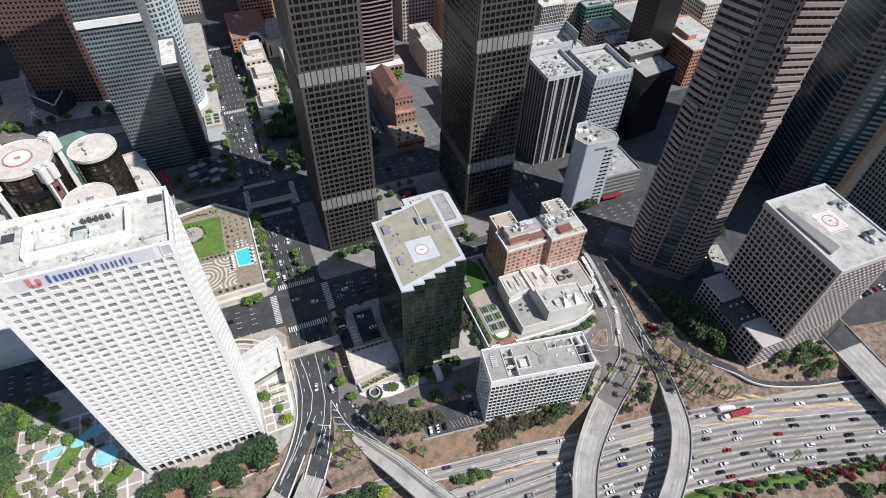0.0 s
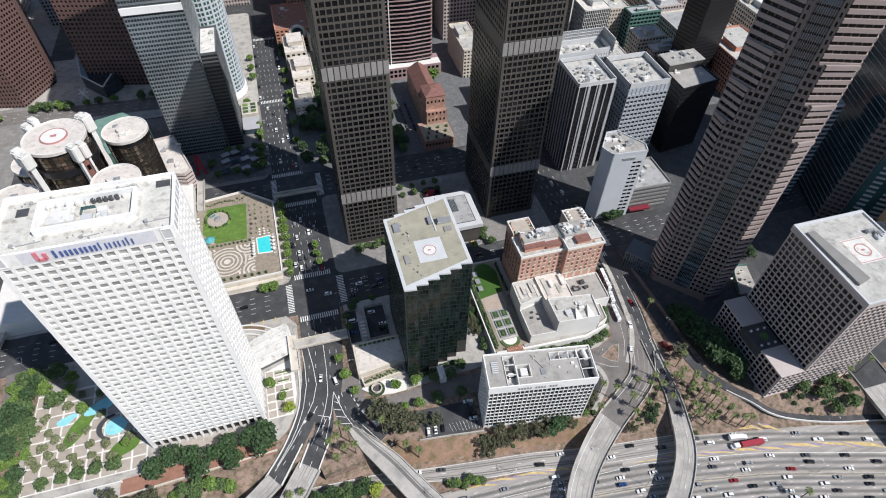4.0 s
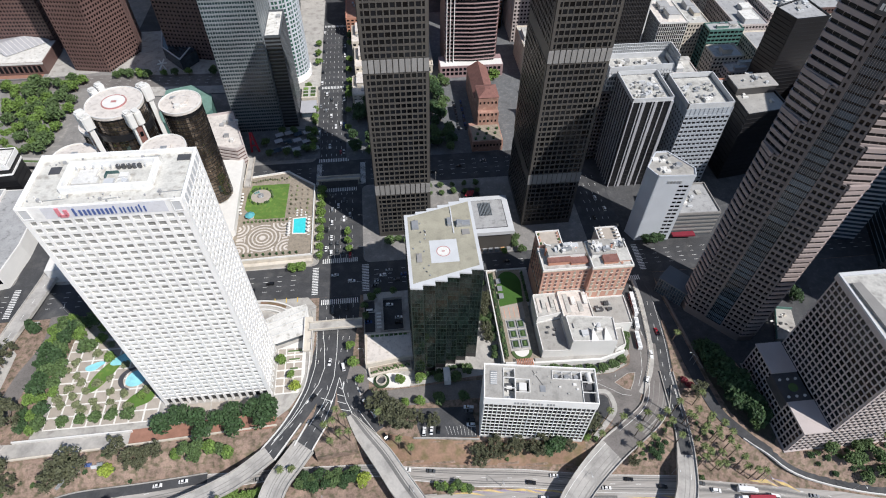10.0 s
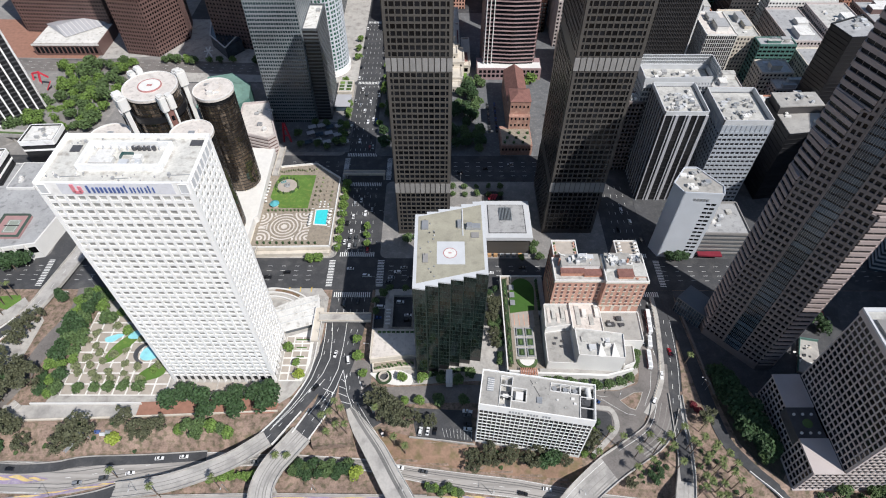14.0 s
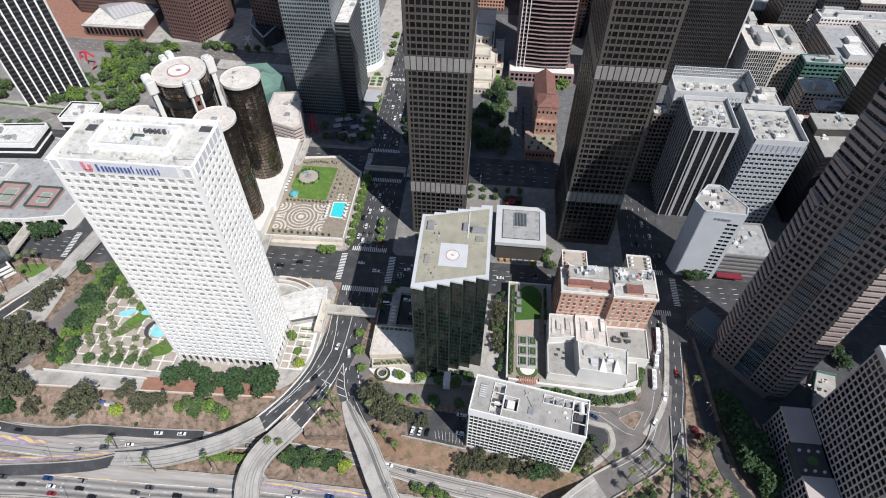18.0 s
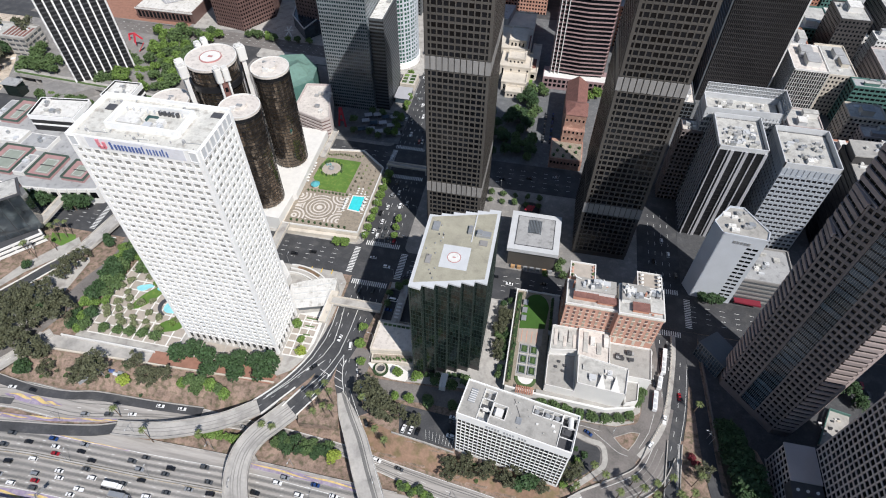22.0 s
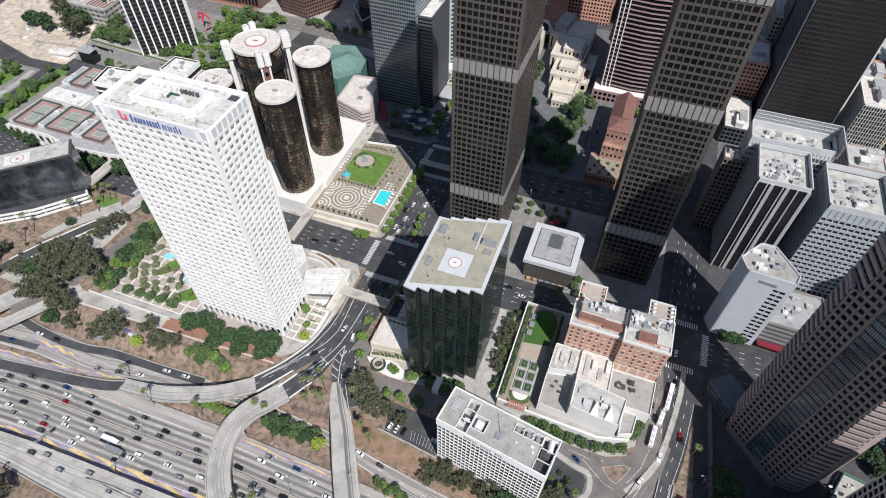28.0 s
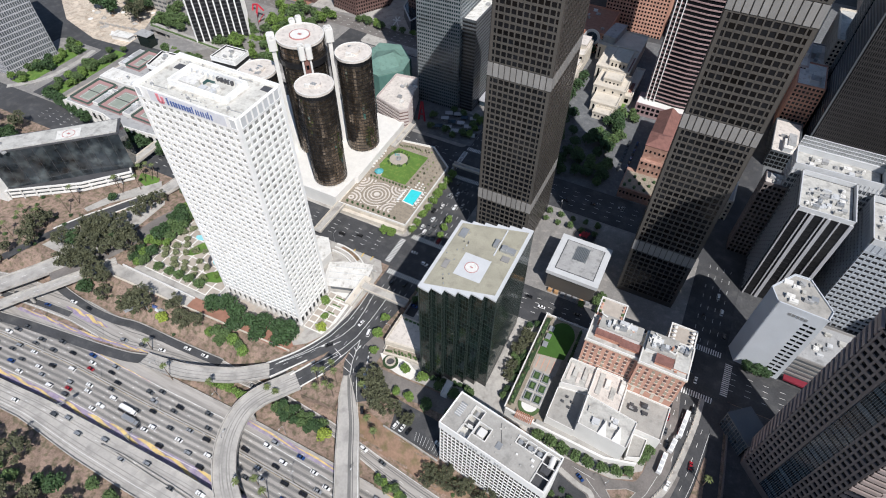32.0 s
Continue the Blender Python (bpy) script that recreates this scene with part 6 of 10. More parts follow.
# ---- office towers of the right-hand blocks ----
def office(name, label, pts, H, wall, glass, rows, span, cols=None, pier=0.5, depth=0.35, roof=ROOFGREY, z0=0.2, seed=1, machines=6, par=1.2, faces=None, band_top=0.0):
    """An office block on a polygon: floors of glazing between spandrels, with piers where cols is given."""
    th = thing(name, label, "building")
    n = len(pts)
    cx, cy = sum(p[0] for p in pts) / n, sum(p[1] for p in pts) / n
    part("core", MB().prism(pts, z0 - 0.2, H - 0.5), glass, th)
    fr = MB()
    top = H - band_top
    fh = (top - z0 - 3) / rows
    for k in range(n):
        if faces and k not in faces:
            continue
        a, b = pts[k], pts[(k + 1) % n]
        u, L = unit(a, b)
        for j in range(rows + 1):
            z = z0 + 3 + j * fh
            fr.slab(a, u, 0, L, 0, depth, z - span / 2, z + span / 2)
        if cols:
            nc = max(1, round(L / cols))
            for i in range(nc + 1):
                c = i * L / nc
                fr.slab(a, u, max(0, c - pier / 2), min(L, c + pier / 2), 0, depth + 0.08, z0, H if band_top else top)
    part("facade_frame", fr, wall, th)
    g = lambda k: [(cx + (x - cx) * k, cy + (y - cy) * k) for x, y in pts]
    if band_top:
        part("top_band", MB().prism(g(1.015), top, H), wall, th)
    part("parapet", MB().prism(g(1.012), H - 0.5, H), wall, th)
    part("roof", MB().prism(g(0.94), H, H + 0.06), roof, th)
    xs, ys = [p[0] for p in pts], [p[1] for p in pts]
    rim = MB()
    for k in range(n):
        a, b = g(1.01)[k], g(1.01)[(k + 1) % n]
        u, L = unit(a, b)
        rim.slab(a, u, 0, L, -0.6, 0, H, H + par)
    part("roof_rim", rim, wall if par < 2 else PARAPET, th)
    dx, dy = (max(xs) - min(xs)) * 0.22, (max(ys) - min(ys)) * 0.22
    rooftop(th, min(xs) + dx * 0.6, min(ys) + dy * 0.6, max(xs) - dx * 0.6, max(ys) - dy * 0.6, H + 0.06, machines, seed, (PARAPET, METAL, STUCCO, ROOFWORN, ROOFGREY))
    return th


bt = office("rounded_white_tower", "slim pale blue-white office tower with a five-sided roof", [(243.6, 95.6), (268, 94), (270, 101), (258, 119), (250, 119), (239.6, 104.6)], 60, PALEWALL, PALEWALL, 15, 2.6, faces=(99,), roof=ROOFDRAB, machines=9, seed=2, par=0.8)
wu = unit((244, 96), (268, 94))[0]
wp2 = pane(2.9, 1.5, DARKGLASS, 0.3)
for j in range(14):
    for i in range(5):
        c = 6.4 + i * 3.5
        placed("window", wp2, bt, 244 + wu[0] * c, 96 + wu[1] * c, 4.5 + j * 3.6, -4.8)
for j in range(5):
    part("sign_block", MB().slab((247, 95.6), unit((247, 95.6), (267, 94))[0], 4 + j * 2, 5.3 + j * 2, 0.1, 0.4, 54, 56), METAL, bt)
st = office("striped_black_tower", "black glass tower with broad silver vertical stripes and a white roof", [(241, 152), (270, 152), (270, 186), (241, 186)], 76, BLACKMETAL, BLACKMETAL, 18, 0.3, roof=ROOFWORN, machines=30, seed=11, par=3.2)
for x, w in ((241, 0.8), (246.4, 0.7), (248.4, 1.9), (254.9, 0.7), (256.8, 1.9), (262.6, 0.8), (268, 2.0)):
    part("silver_stripe", MB().box(x, 151.2, 0.2, x + w, 152.1, 76.5), SILVER, st)
for y in range(155, 186, 4):
    part("silver_fin", MB().box(240.1, y, 0.2, 241.1, y + 0.4, 76), SILVER, st)
office("white_fin_tower", "pale blue-grey office tower with white fins and a louvred crown", [(281, 150), (314, 150), (314, 188), (281, 188)], 70, FINPALE, BLACKMETAL, 16, 1.7, cols=3.3, pier=0.75, depth=0.5, roof=ROOFWORN, machines=26, seed=12, par=4.0, band_top=6)
office("rear_louvre_building", "office block with a white louvred roof screen", [(236, 188), (284, 190), (284, 206), (236, 206)], 77, PARAPET, GREYTOWER, 18, 1.2, cols=2.2, pier=0.35, roof=ROOFWORN, machines=12, seed=13, par=4.0, band_top=3)
scr = thing("roof_screen", "tall white gridded plant screen on an office roof", "screen")
lat = MB()
for a, b in (((236, 206.2), (285, 206.2)), ((285, 206.2), (285, 188))):
    u, L = unit(a, b)
    for i in range(int(L / 1.7) + 1):
        lat.slab(a, u, i * 1.7, i * 1.7 + 0.25, -0.2, 0.2, 77, 88)
    for j in range(5):
        lat.slab(a, u, 0, L, -0.25, 0.25, 78.5 + j * 2.4, 78.8 + j * 2.4)
part("screen_lattice", lat, PARAPET, scr)
part("screen_panel", MB().box(236, 206.3, 77, 285, 206.6, 88).box(285.1, 188, 77, 285.4, 206.3, 88), METAL, scr, "pale grey infill panels")
office("narrow_stone_building", "narrow grey stone office building", [(226, 186), (239.5, 186), (239.5, 199), (226, 199)], 62, ROSE, DARKGLASS, 16, 1.4, cols=2.6, pier=0.9, roof=CREAMROOF, machines=6, seed=14)
office("black_office_tower", "black glass office block with a pale roof", [(330, 152), (364, 157), (362, 196), (330, 194)], 60, BLACKMETAL, BLACKMETAL, 15, 0.5, roof=ROOFDRAB, machines=7, seed=15)
bu = thing("upper_office_block", "upper pale-roofed tier of the black office block", "building")
part("wall", MB().prism([(331, 176), (362, 178), (361.6, 193), (331, 192)], 60.1, 66), BRONZE, bu)
part("roof", MB().prism([(330.4, 175.4), (362.6, 177.4), (362.2, 193.6), (330.4, 192.6)], 66, 66.8), ROOFDRAB, bu)
rooftop(bu, 334, 179, 358, 190, 66.8, 7, 152, (PARAPET, METAL, ROOFWORN))
office("low_annexe", "low grey annexe with a red awning", [(268, 97), (300, 96), (300, 126), (272, 126)], 22, LOUVER, GREYTOWER, 5, 1.6, roof=ROOFGREY, machines=7, seed=16)
aw = thing("entrance_awning", "dark red curved awning over a shop entrance", "awning")
part("canopy", MB().prism([(270, 92.5), (286, 91.6), (286, 96), (270, 96)], 4, 5.2), CRIMSON, aw)


# black tower with pale corner lines
def corner_line_tower():
    th = thing("black_corner_tower", "very tall black ribbed tower with pale corner lines", "building")
    x0, x1, y0, y1, H = 264, 319, 322, 372, 250
    part("core", MB().box(x0, y0, 0.1, x1, y1, H), BLACKMETAL, th)
    fr = MB()
    for j in range(62):
        fr.box(x0 + 2, y0 - 0.35, 6 + j * 3.9, x1 - 2, y0 + 0.1, 7.3 + j * 3.9)
    part("spandrel_band", fr, BRONZE, th, "dark bronze spandrels", "stuff")
    ribs = MB()
    for i in range(36):
        ribs.box(x0 + 2 + i * 1.45, y0 - 0.7, 6, x0 + 2.42 + i * 1.45, y0, H)
    part("vertical_rib", ribs, BRONZE, th, "", "stuff")
    for x, m in ((x0 - 0.4, GREYTOWER), (x1 - 0.8, STUCCO)):
        part("corner_line", MB().box(x, y0 - 0.7, 0.1, x + 1.2, y0 + 0.7, H), m, th)
    sd = MB()
    for j in range(62):
        sd.box(x0 - 0.4, y0 + 2, 6 + j * 3.9, x0 + 0.1, y1 - 2, 7.3 + j * 3.9)
    part("side_spandrel", sd, GREYTOWER, th, "", "stuff")


corner_line_tower()
office("navy_grid_tower", "navy glass tower with a pale grey window grid", [(266, 388), (296, 388), (296, 418), (266, 418)], 150, GREYBAND, NAVYGLASS, 40, 0.5, cols=2.2, pier=0.3, depth=0.25, seed=190, machines=3)


# rose tower with horizontal white ribs
def ribbed_tower():
    th = thing("ribbed_rose_tower", "tall rose tower with pale horizontal ribs and a podium", "building")
    part("core", MB().box(133, 322, 0.1, 181, 362, 190), BROWN, th)
    fr = MB()
    for j in range(46):
        z = 14 + j * 3.8
        fr.prism([(141, 319.5), (158, 317.8), (180, 319.6), (180.5, 322.1), (132.5, 322.1), (133, 320)], z, z + 0.9)
    part("horizontal_rib", fr, PINKSTONE, th, "pale pink horizontal ribs", "stuff")
    part("glazing", MB().prism([(142, 320), (158, 318.6), (179, 320.2), (180, 322.1), (134, 322.1)], 12, 190), DARKGLASS, th)
    for x in (134, 137.2, 140.6):
        part("pier", MB().box(x, 318.2, 12, x + 0.6, 322, 190), WHITE, th)
    part("podium", MB().box(128, 312, 0.2, 187, 330, 12), PINKSTONE, th)
    for i in range(14):
        for j in range(2):
            part("window", MB().box(130 + i * 4, 311.8, 3 + j * 4.4, 132.6 + i * 4, 312.05, 5.6 + j * 4.4), DARKGLASS, th)
    part("podium_roof", MB().box(128.5, 312.5, 12, 186.5, 322, 12.2), STUCCO, th)


ribbed_tower()

# small brick palazzo between the towers
pz = thing("brick_clubhouse", "narrow salmon brick clubhouse with a stepped red tile roof", "building")
part("base_block", MB().box(143, 203, 0.17, 168, 228, 10), CLUBBRICK, pz)
part("terrace", MB().box(144, 204, 10, 167, 224, 10.3), DECK, pz, "planted roof terrace")
for i in range(9):
    part("planter", MB().cyl(146 + i * 2.4, 206 + (i % 3) * 6, 1.1, 10.3, 11.8, 8), LEAF[0], pz)
part("main_block", MB().box(150, 224, 0.17, 167, 294, 22), CLUBBRICK, pz)
part("tower_block", MB().box(150.5, 228, 22, 166.5, 246, 34), CLUBBRICK, pz)
gable = MB()
gable.v = [(149.6, 246, 22), (167.4, 246, 22), (167.4, 293, 22), (149.6, 293, 22), (158.5, 250, 30), (158.5, 290, 30)]
gable.f = [(0, 1, 4), (1, 2, 5, 4), (2, 3, 5), (3, 0, 4, 5), (3, 2, 1, 0)]
part("tile_roof", gable, TILE_RED, pz, "red clay tile roof")
hip = MB()
hip.v = [(150, 227.5, 34), (167, 227.5, 34), (167, 246.5, 34), (150, 246.5, 34), (156.5, 235, 37), (160.5, 235, 37), (160.5, 240, 37), (156.5, 240, 37)]
hip.f = [(0, 1, 5, 4), (1, 2, 6, 5), (2, 3, 7, 6), (3, 0, 4, 7), (4, 5, 6, 7), (3, 2, 1, 0)]
part("hip_roof", hip, TILE_RED, pz)
wp = pane(1.3, 2.0, DARKGLASS, 0.3)
for j in range(4):
    for i in range(5):
        placed("window", wp, pz, 152 + i * 3.2, 228 if j > 2 else 224, 8 + j * 6.2 if j < 3 else 29)
for i in range(9):
    placed("window", wp, pz, 144.6 + i * 2.7, 203, 6)

# cream stone library
lb = thing("stone_library", "cream stone library with stepped blocks and a central pyramid tower", "building")
for q in ((92, 300, 114, 318, 9), (88, 318, 116, 344, 14), (82, 344, 112, 384, 17), (72, 384, 112, 420, 15), (114.5, 322, 122, 372, 8), (92, 350, 108, 376, 22), (97, 290, 112, 299.6, 6), (94, 326, 110, 340, 17.5)):
    part("stone_block", MB().box(q[0], q[1], 0.17, q[2], q[3], q[4]), CREAM, lb)
    part("parapet", MB().box(q[0] - 0.4, q[1] - 0.4, q[4], q[2] + 0.4, q[1] + 0.6, q[4] + 1.2).box(q[0] - 0.4, q[3] - 0.6, q[4], q[2] + 0.4, q[3] + 0.4, q[4] + 1.2).box(q[0] - 0.4, q[1] + 0.6, q[4], q[0] + 0.6, q[3] - 0.6, q[4] + 1.2).box(q[2] - 0.6, q[1] + 0.6, q[4], q[2] + 0.4, q[3] - 0.6, q[4] + 1.2), CREAM, lb)
    for i in range(4):
        part("tall_window", MB().box(q[0] + 2 + i * (q[2] - q[0] - 5.5) / 3, q[1] - 0.15, 2.4, q[0] + 3.4 + i * (q[2] - q[0] - 5.5) / 3, q[1] + 0.1, q[4] - 1.8), DARKGLASS, lb)
part("tile_strip", MB().box(110, 347, 17, 111.6, 372, 17.3), TILE_RED, lb, "red tiled roof strip")
part("tile_strip", MB().box(117, 330, 8, 120, 346, 8.3), TILE_RED, lb, "red tiled roof strip")
part("roof_lawn", MB().box(116, 300, 0.17, 119, 330, 0.7), GRASS, lb)
part("barrel_roof", MB().prism([(74, 392), (86, 390), (90, 420), (78, 420)], 15, 22), ROOFGREY, lb)
rooftop(lb, 90, 350, 108, 380, 17, 7, 88, (CREAM, METAL))

for lx0, ly0, lx1, ly1, lh2, sd in ((47.5, 353.5, 67, 385, 17, 201), (50, 313, 69, 345, 15, 202), (47.5, 275, 65, 304, 11, 203)):
    cw = office("cream_library_wing", "cream stone wing stepping down beside a tree-lined street", rect(lx0, ly0, lx1, ly1), lh2, CREAM, DARKGLASS, 3, 1.8, cols=4.5, pier=2.4, roof=CREAMROOF, machines=5, seed=sd)
    part("upper_block", MB().box(lx0 + 4, ly0 + 12, lh2, lx1 - 2, ly1 - 3, lh2 + 4.5), CREAM, cw)
    part("upper_roof", MB().box(lx0 + 3.6, ly0 + 11.6, lh2 + 4.5, lx1 - 1.6, ly1 - 2.6, lh2 + 5.1), CREAMROOF, cw)
    part("lower_block", MB().box(lx0 + 2, ly0 - 8, 0.2, lx1 - 5, ly0 - 0.5, lh2 - 5), CREAM, cw)
    part("lower_roof", MB().box(lx0 + 1.6, ly0 - 8.4, lh2 - 5, lx1 - 4.6, ly0 - 0.5, lh2 - 4.4), CREAMROOF, cw)
bh = office("brick_hall", "red brick hall with a rust-red roof and a white arched gable", rect(42, 394, 76, 447), 20, BRICK, DARKGLASS, 5, 1.6, cols=4.0, pier=1.8, roof=BRICKPAVE, machines=5, seed=204)
part("arched_gable", MB().cyl(0, 0, 8, -0.5, 0.5, 28), STUCCO, bh, "white arched gable").matrix_basis = pose(63, 393.2, 16, 90, 0, 0)
part("gable_window", MB().cyl(0, 0, 5.5, -0.5, 0.5, 28), BLUEGLASS, bh, "blue arched window").matrix_basis = pose(63, 392.6, 16, 90, 0, 0)
# ---- left: hotel of mirrored cylinders ----
def hotel():
    th = thing("mirrored_hotel", "hotel of bronze mirrored glass cylinders on a pale podium", "building")
    part("podium", MB().prism([(-150, 96), (-37, 96), (-36, 120), (-34, 122), (-36, 196), (-120, 200), (-150, 180)], 0.17, 12), STUCCO, th)
    part("podium_roof", MB().prism([(-149, 97), (-37.6, 97), (-36.8, 120.5), (-34.8, 122.5), (-36.6, 195), (-120, 199), (-149, 180)], 12, 12.2), PAVERLINE, th, "pale podium roof")
    C = ((-81, 141.5, 15.5, 104), (-52, 113, 12.2, 91), (-51, 158, 12.2, 91), (-111, 170, 12.2, 70), (-110, 125, 12.2, 79))
    for k, (x, y, r, H) in enumerate(C):
        n = 40
        part("cylinder_core", MB().cyl(x, y, r - 0.35, 13.5, H - 1.5, n), BLACKMETAL, th)
        gp = MB()
        gr2 = random.Random(300 + k)
        rows = int((H - 16) / 2.9)
        for j in range(rows):
            za, zb = 14 + j * 2.9, min(H - 1.6, 14 + (j + 1) * 2.9)
            for i in range(n):
                a0, a1 = 6.28319 * i / n, 6.28319 * (i + 1) / n
                e, w = gr2.gauss(0, 0.022), gr2.gauss(0, 0.016)
                b0 = len(gp.v)
                gp.v += [((r + q) * math.cos(t) + x, (r + q) * math.sin(t) + y, z) for t, z, q in ((a0, za, -e - w), (a1, za, -e + w), (a1, zb, e + w), (a0, zb, e - w))]
                gp.f.append((b0, b0 + 1, b0 + 2, b0 + 3))
        part("mirror_panes", gp, BRONZEGLASS, th, "bronze mirrored glass panes", "stuff")
        fl = MB()
        for j in range(int((H - 18) / 2.9)):
            z = 16 + j * 2.9
            fl.ring(x, y, r - 0.1, r + 0.1, z, z + 0.4, n)
        part("floor_line", fl, BLACKMETAL, th, "", "stuff")
        mu = MB()
        for i in range(n):
            a = 6.28319 * i / n
            mu.slab((x + (r + 0.0) * math.cos(a), y + r * math.sin(a)), (-math.sin(a), math.cos(a)), -0.09, 0.09, -0.1, 0.12, 13.5, H - 1.5)
        part("mullion_grid", mu, BLACKMETAL, th, "", "stuff")
        rd = part("roof_disc", MB().cyl(x, y, r + 0.6, H - 1.5, H, 48), CREAMROOF, th, "pale round roof")
        part("roof_kerb", MB().ring(x, y, r + 0.1, r + 0.6, H, H + 0.5, 48), STUCCO, rd)
        if k:
            part("roof_drum", MB().cyl(x, y, 4.5, H, H + 1.8, 28), CREAMROOF, rd)
            rooftop(th, x - 7, y - 7, x + 5, y + 5, H, 4, 20 + k, (STUCCO, ROOFWHITE, METAL))
        for i in range(10):
            a = 6.28319 * i / 10
            part("base_column", MB().cyl(x + (r - 1) * math.cos(a), y + (r - 1) * math.sin(a), 0.7, 12.2, 13.6, 8), CREAM, th)
    x, y, r, H = C[0]
    part("restaurant_ring", MB().ring(x, y, r + 0.2, r + 1.4, 88, 92, 40), BLACKMETAL, th)
    part("helipad_ring", MB().ring(x, y, 6.4, 7.0, H, H + 0.75, 40), HELIRED, th)
    part("helipad_disc", MB().cyl(x, y, 6.3, H, H + 0.7, 40), PAVERLINE, th)
    part("helipad_mark", MB().box(x - 1.5, y - 1.0, H + 0.7, x + 1.5, y + 1.0, H + 0.74), HELIRED, th)
    for a in (-45, 45, 135, 225):
        ca, sa = math.cos(radians(a)), math.sin(radians(a))
        sx, sy = x + ca * (r + 3.5), y + sa * (r + 3.5)
        u = (-sa, ca)
        for e in (-2.6, 2.6):
            part("lift_shaft", MB().slab((sx + u[0] * e, sy + u[1] * e), u, -0.6, 0.6, -1.4, 1.4, 12, 104), STUCCO, th, "pale lift shaft")
        part("lift_track", MB().slab((sx, sy), u, -1.7, 1.7, -1.2, 0.9, 12, 100), TILE_RED, th, "red lift track")
        for e, zt in ((-2.3, 106.5), (2.3, 105.2)):
            ring = []
            for k in range(16):
                b = 6.28319 * (k + 0.5) / 16
                du, dn = e + max(-2.1, min(2.1, 2.7 * math.cos(b))), max(-2.8, min(2.8, 3.5 * math.sin(b)))
                ring.append((sx + u[0] * du + ca * dn, sy + u[1] * du + sa * dn))
            lhd = part("lift_head", MB().prism(ring, 97.5, zt), STUCCO, th, "pale rounded lift housing")
            part("head_cap", MB().prism([(sx + u[0] * e + (px - sx - u[0] * e) * 0.8, sy + u[1] * e + (py - sy - u[1] * e) * 0.8) for px, py in ring], zt, zt + 1.0), ROOFWHITE, lhd)
        for j in range(5):
            part("shaft_window", MB().slab((sx, sy), u, -0.9, 0.9, 0.85, 1.1, 60 + j * 7.4, 63 + j * 7.4), DARKGLASS, th)
    # terrace deck with lawn and pool
    dk = thing("pool_deck", "brown roof deck with lawn, round garden and turquoise pool", "terrace")
    part("deck_wall", MB().prism([(-36.5, 97), (19, 98.5), (18.6, 168), (-2, 185), (-36.5, 180)], 0.17, 5.9), CREAM, dk)
    part("deck_floor", MB().prism([(-35.5, 98.5), (17.8, 99.8), (17.4, 167.4), (-2.4, 183.6), (-35.6, 178.8)], 5.9, 6.05), DECK, dk, "brown paved deck")
    for a, b in (((-36.5, 97.4), (19, 98.9)), ((18.8, 98.8), (18.4, 168)), ((18.4, 168), (-2, 184.8)), ((-2, 184.8), (-36.4, 179.8))):
        u, L = unit(a, b)
        part("deck_rim", MB().slab(a, u, 0, L, -0.5, 0.3, 5.9, 7.0), STUCCO, dk)
    part("lower_ledge", MB().prism([(-35, 93.6), (18.6, 95.4), (18.6, 98.2), (-35, 96.6)], 0.17, 3.4), CREAM, dk)
    part("lawn", MB().prism([(-27.7, 171.5), (-0.6, 171.4), (-1.8, 135.6), (-22.3, 135.8), (-31, 147), (-30.6, 160)], 6.05, 6.2), GRASS, dk, "bright green lawn")
    part("round_bed", MB().cyl(-20.6, 159.2, 7.2, 6.2, 6.5, 36), PAVER, dk)
    rh = random.Random(77)
    for i in range(40):
        a = 6.28319 * i / 40
        if i % 10 != 2:
            part("hedge_bush", MB().cyl(-20.6 + 8.4 * math.cos(a), 159.2 + 8.4 * math.sin(a), rh.uniform(0.8, 1.3), 6.2, rh.uniform(7.0, 8.2), 7, 0.5), LEAF[rh.choice((0, 1, 1, 2))], dk)
    sc9 = MB().cyl(-20.6, 159.2, 2.2, 6.5, 7.0, 16).cyl(-20.6, 159.2, 0.7, 7.0, 9.2, 10).beam((-22.4, 158.2, 7.6), (-18.8, 160.2, 8.6), 0.6, 0.6)
    part("sculpture", sc9, METAL, dk)
    for i in range(3):
        part("garden_statue", MB().cyl(-25 + i * 1.3, 162 + i * 0.6, 0.45, 6.5, 8.2, 8, 0.25), TURQ, dk)
    sw = MB()
    hubs = ((-15.6, 117.4, 1.0), (-33, 127, 2.0), (-31, 106.5, 2.6), (1.5, 107, 0.4), (-2, 130, 1.6))
    for h, (hx, hy, ph) in enumerate(hubs):
        for k in range(0, 7):
            r0, r1 = (k * 2.7 + 0.9, k * 2.7 + 2.2) if h else (k * 2.6 + (1.2 if k else 0.0), k * 2.6 + 2.2)
            for i in range(48):
                a0, a1 = 6.28319 * i / 48, 6.28319 * (i + 1) / 48
                mx, my = hx + (r0 + r1) / 2 * math.cos((a0 + a1) / 2), hy + (r0 + r1) / 2 * math.sin((a0 + a1) / 2)
                best = min(range(5), key=lambda n: math.hypot(mx - hubs[n][0], my - hubs[n][1]) - (3.5 if n == 0 else 0))
                if best == h and -33 < mx < 2.0 and 104.5 < my < 130.5:
                    b0 = len(sw.v)
                    sw.v += [(hx + r * math.cos(t), hy + r * math.sin(t), 6.09) for r, t in ((r0, a0), (r1, a0), (r1, a1), (r0, a1))]
                    sw.f.append((b0, b0 + 1, b0 + 2, b0 + 3))
    part("swirl_paving", sw, CREAMROOF, dk, "pale swirling bands in brown paving", "stuff")
    part("swimming_pool", MB().prism([(5.2, 120.2), (13.6, 119.4), (13.2, 134.2), (4.9, 133.6)], 6.05, 6.16), WATER, dk, "bright turquoise pool water")
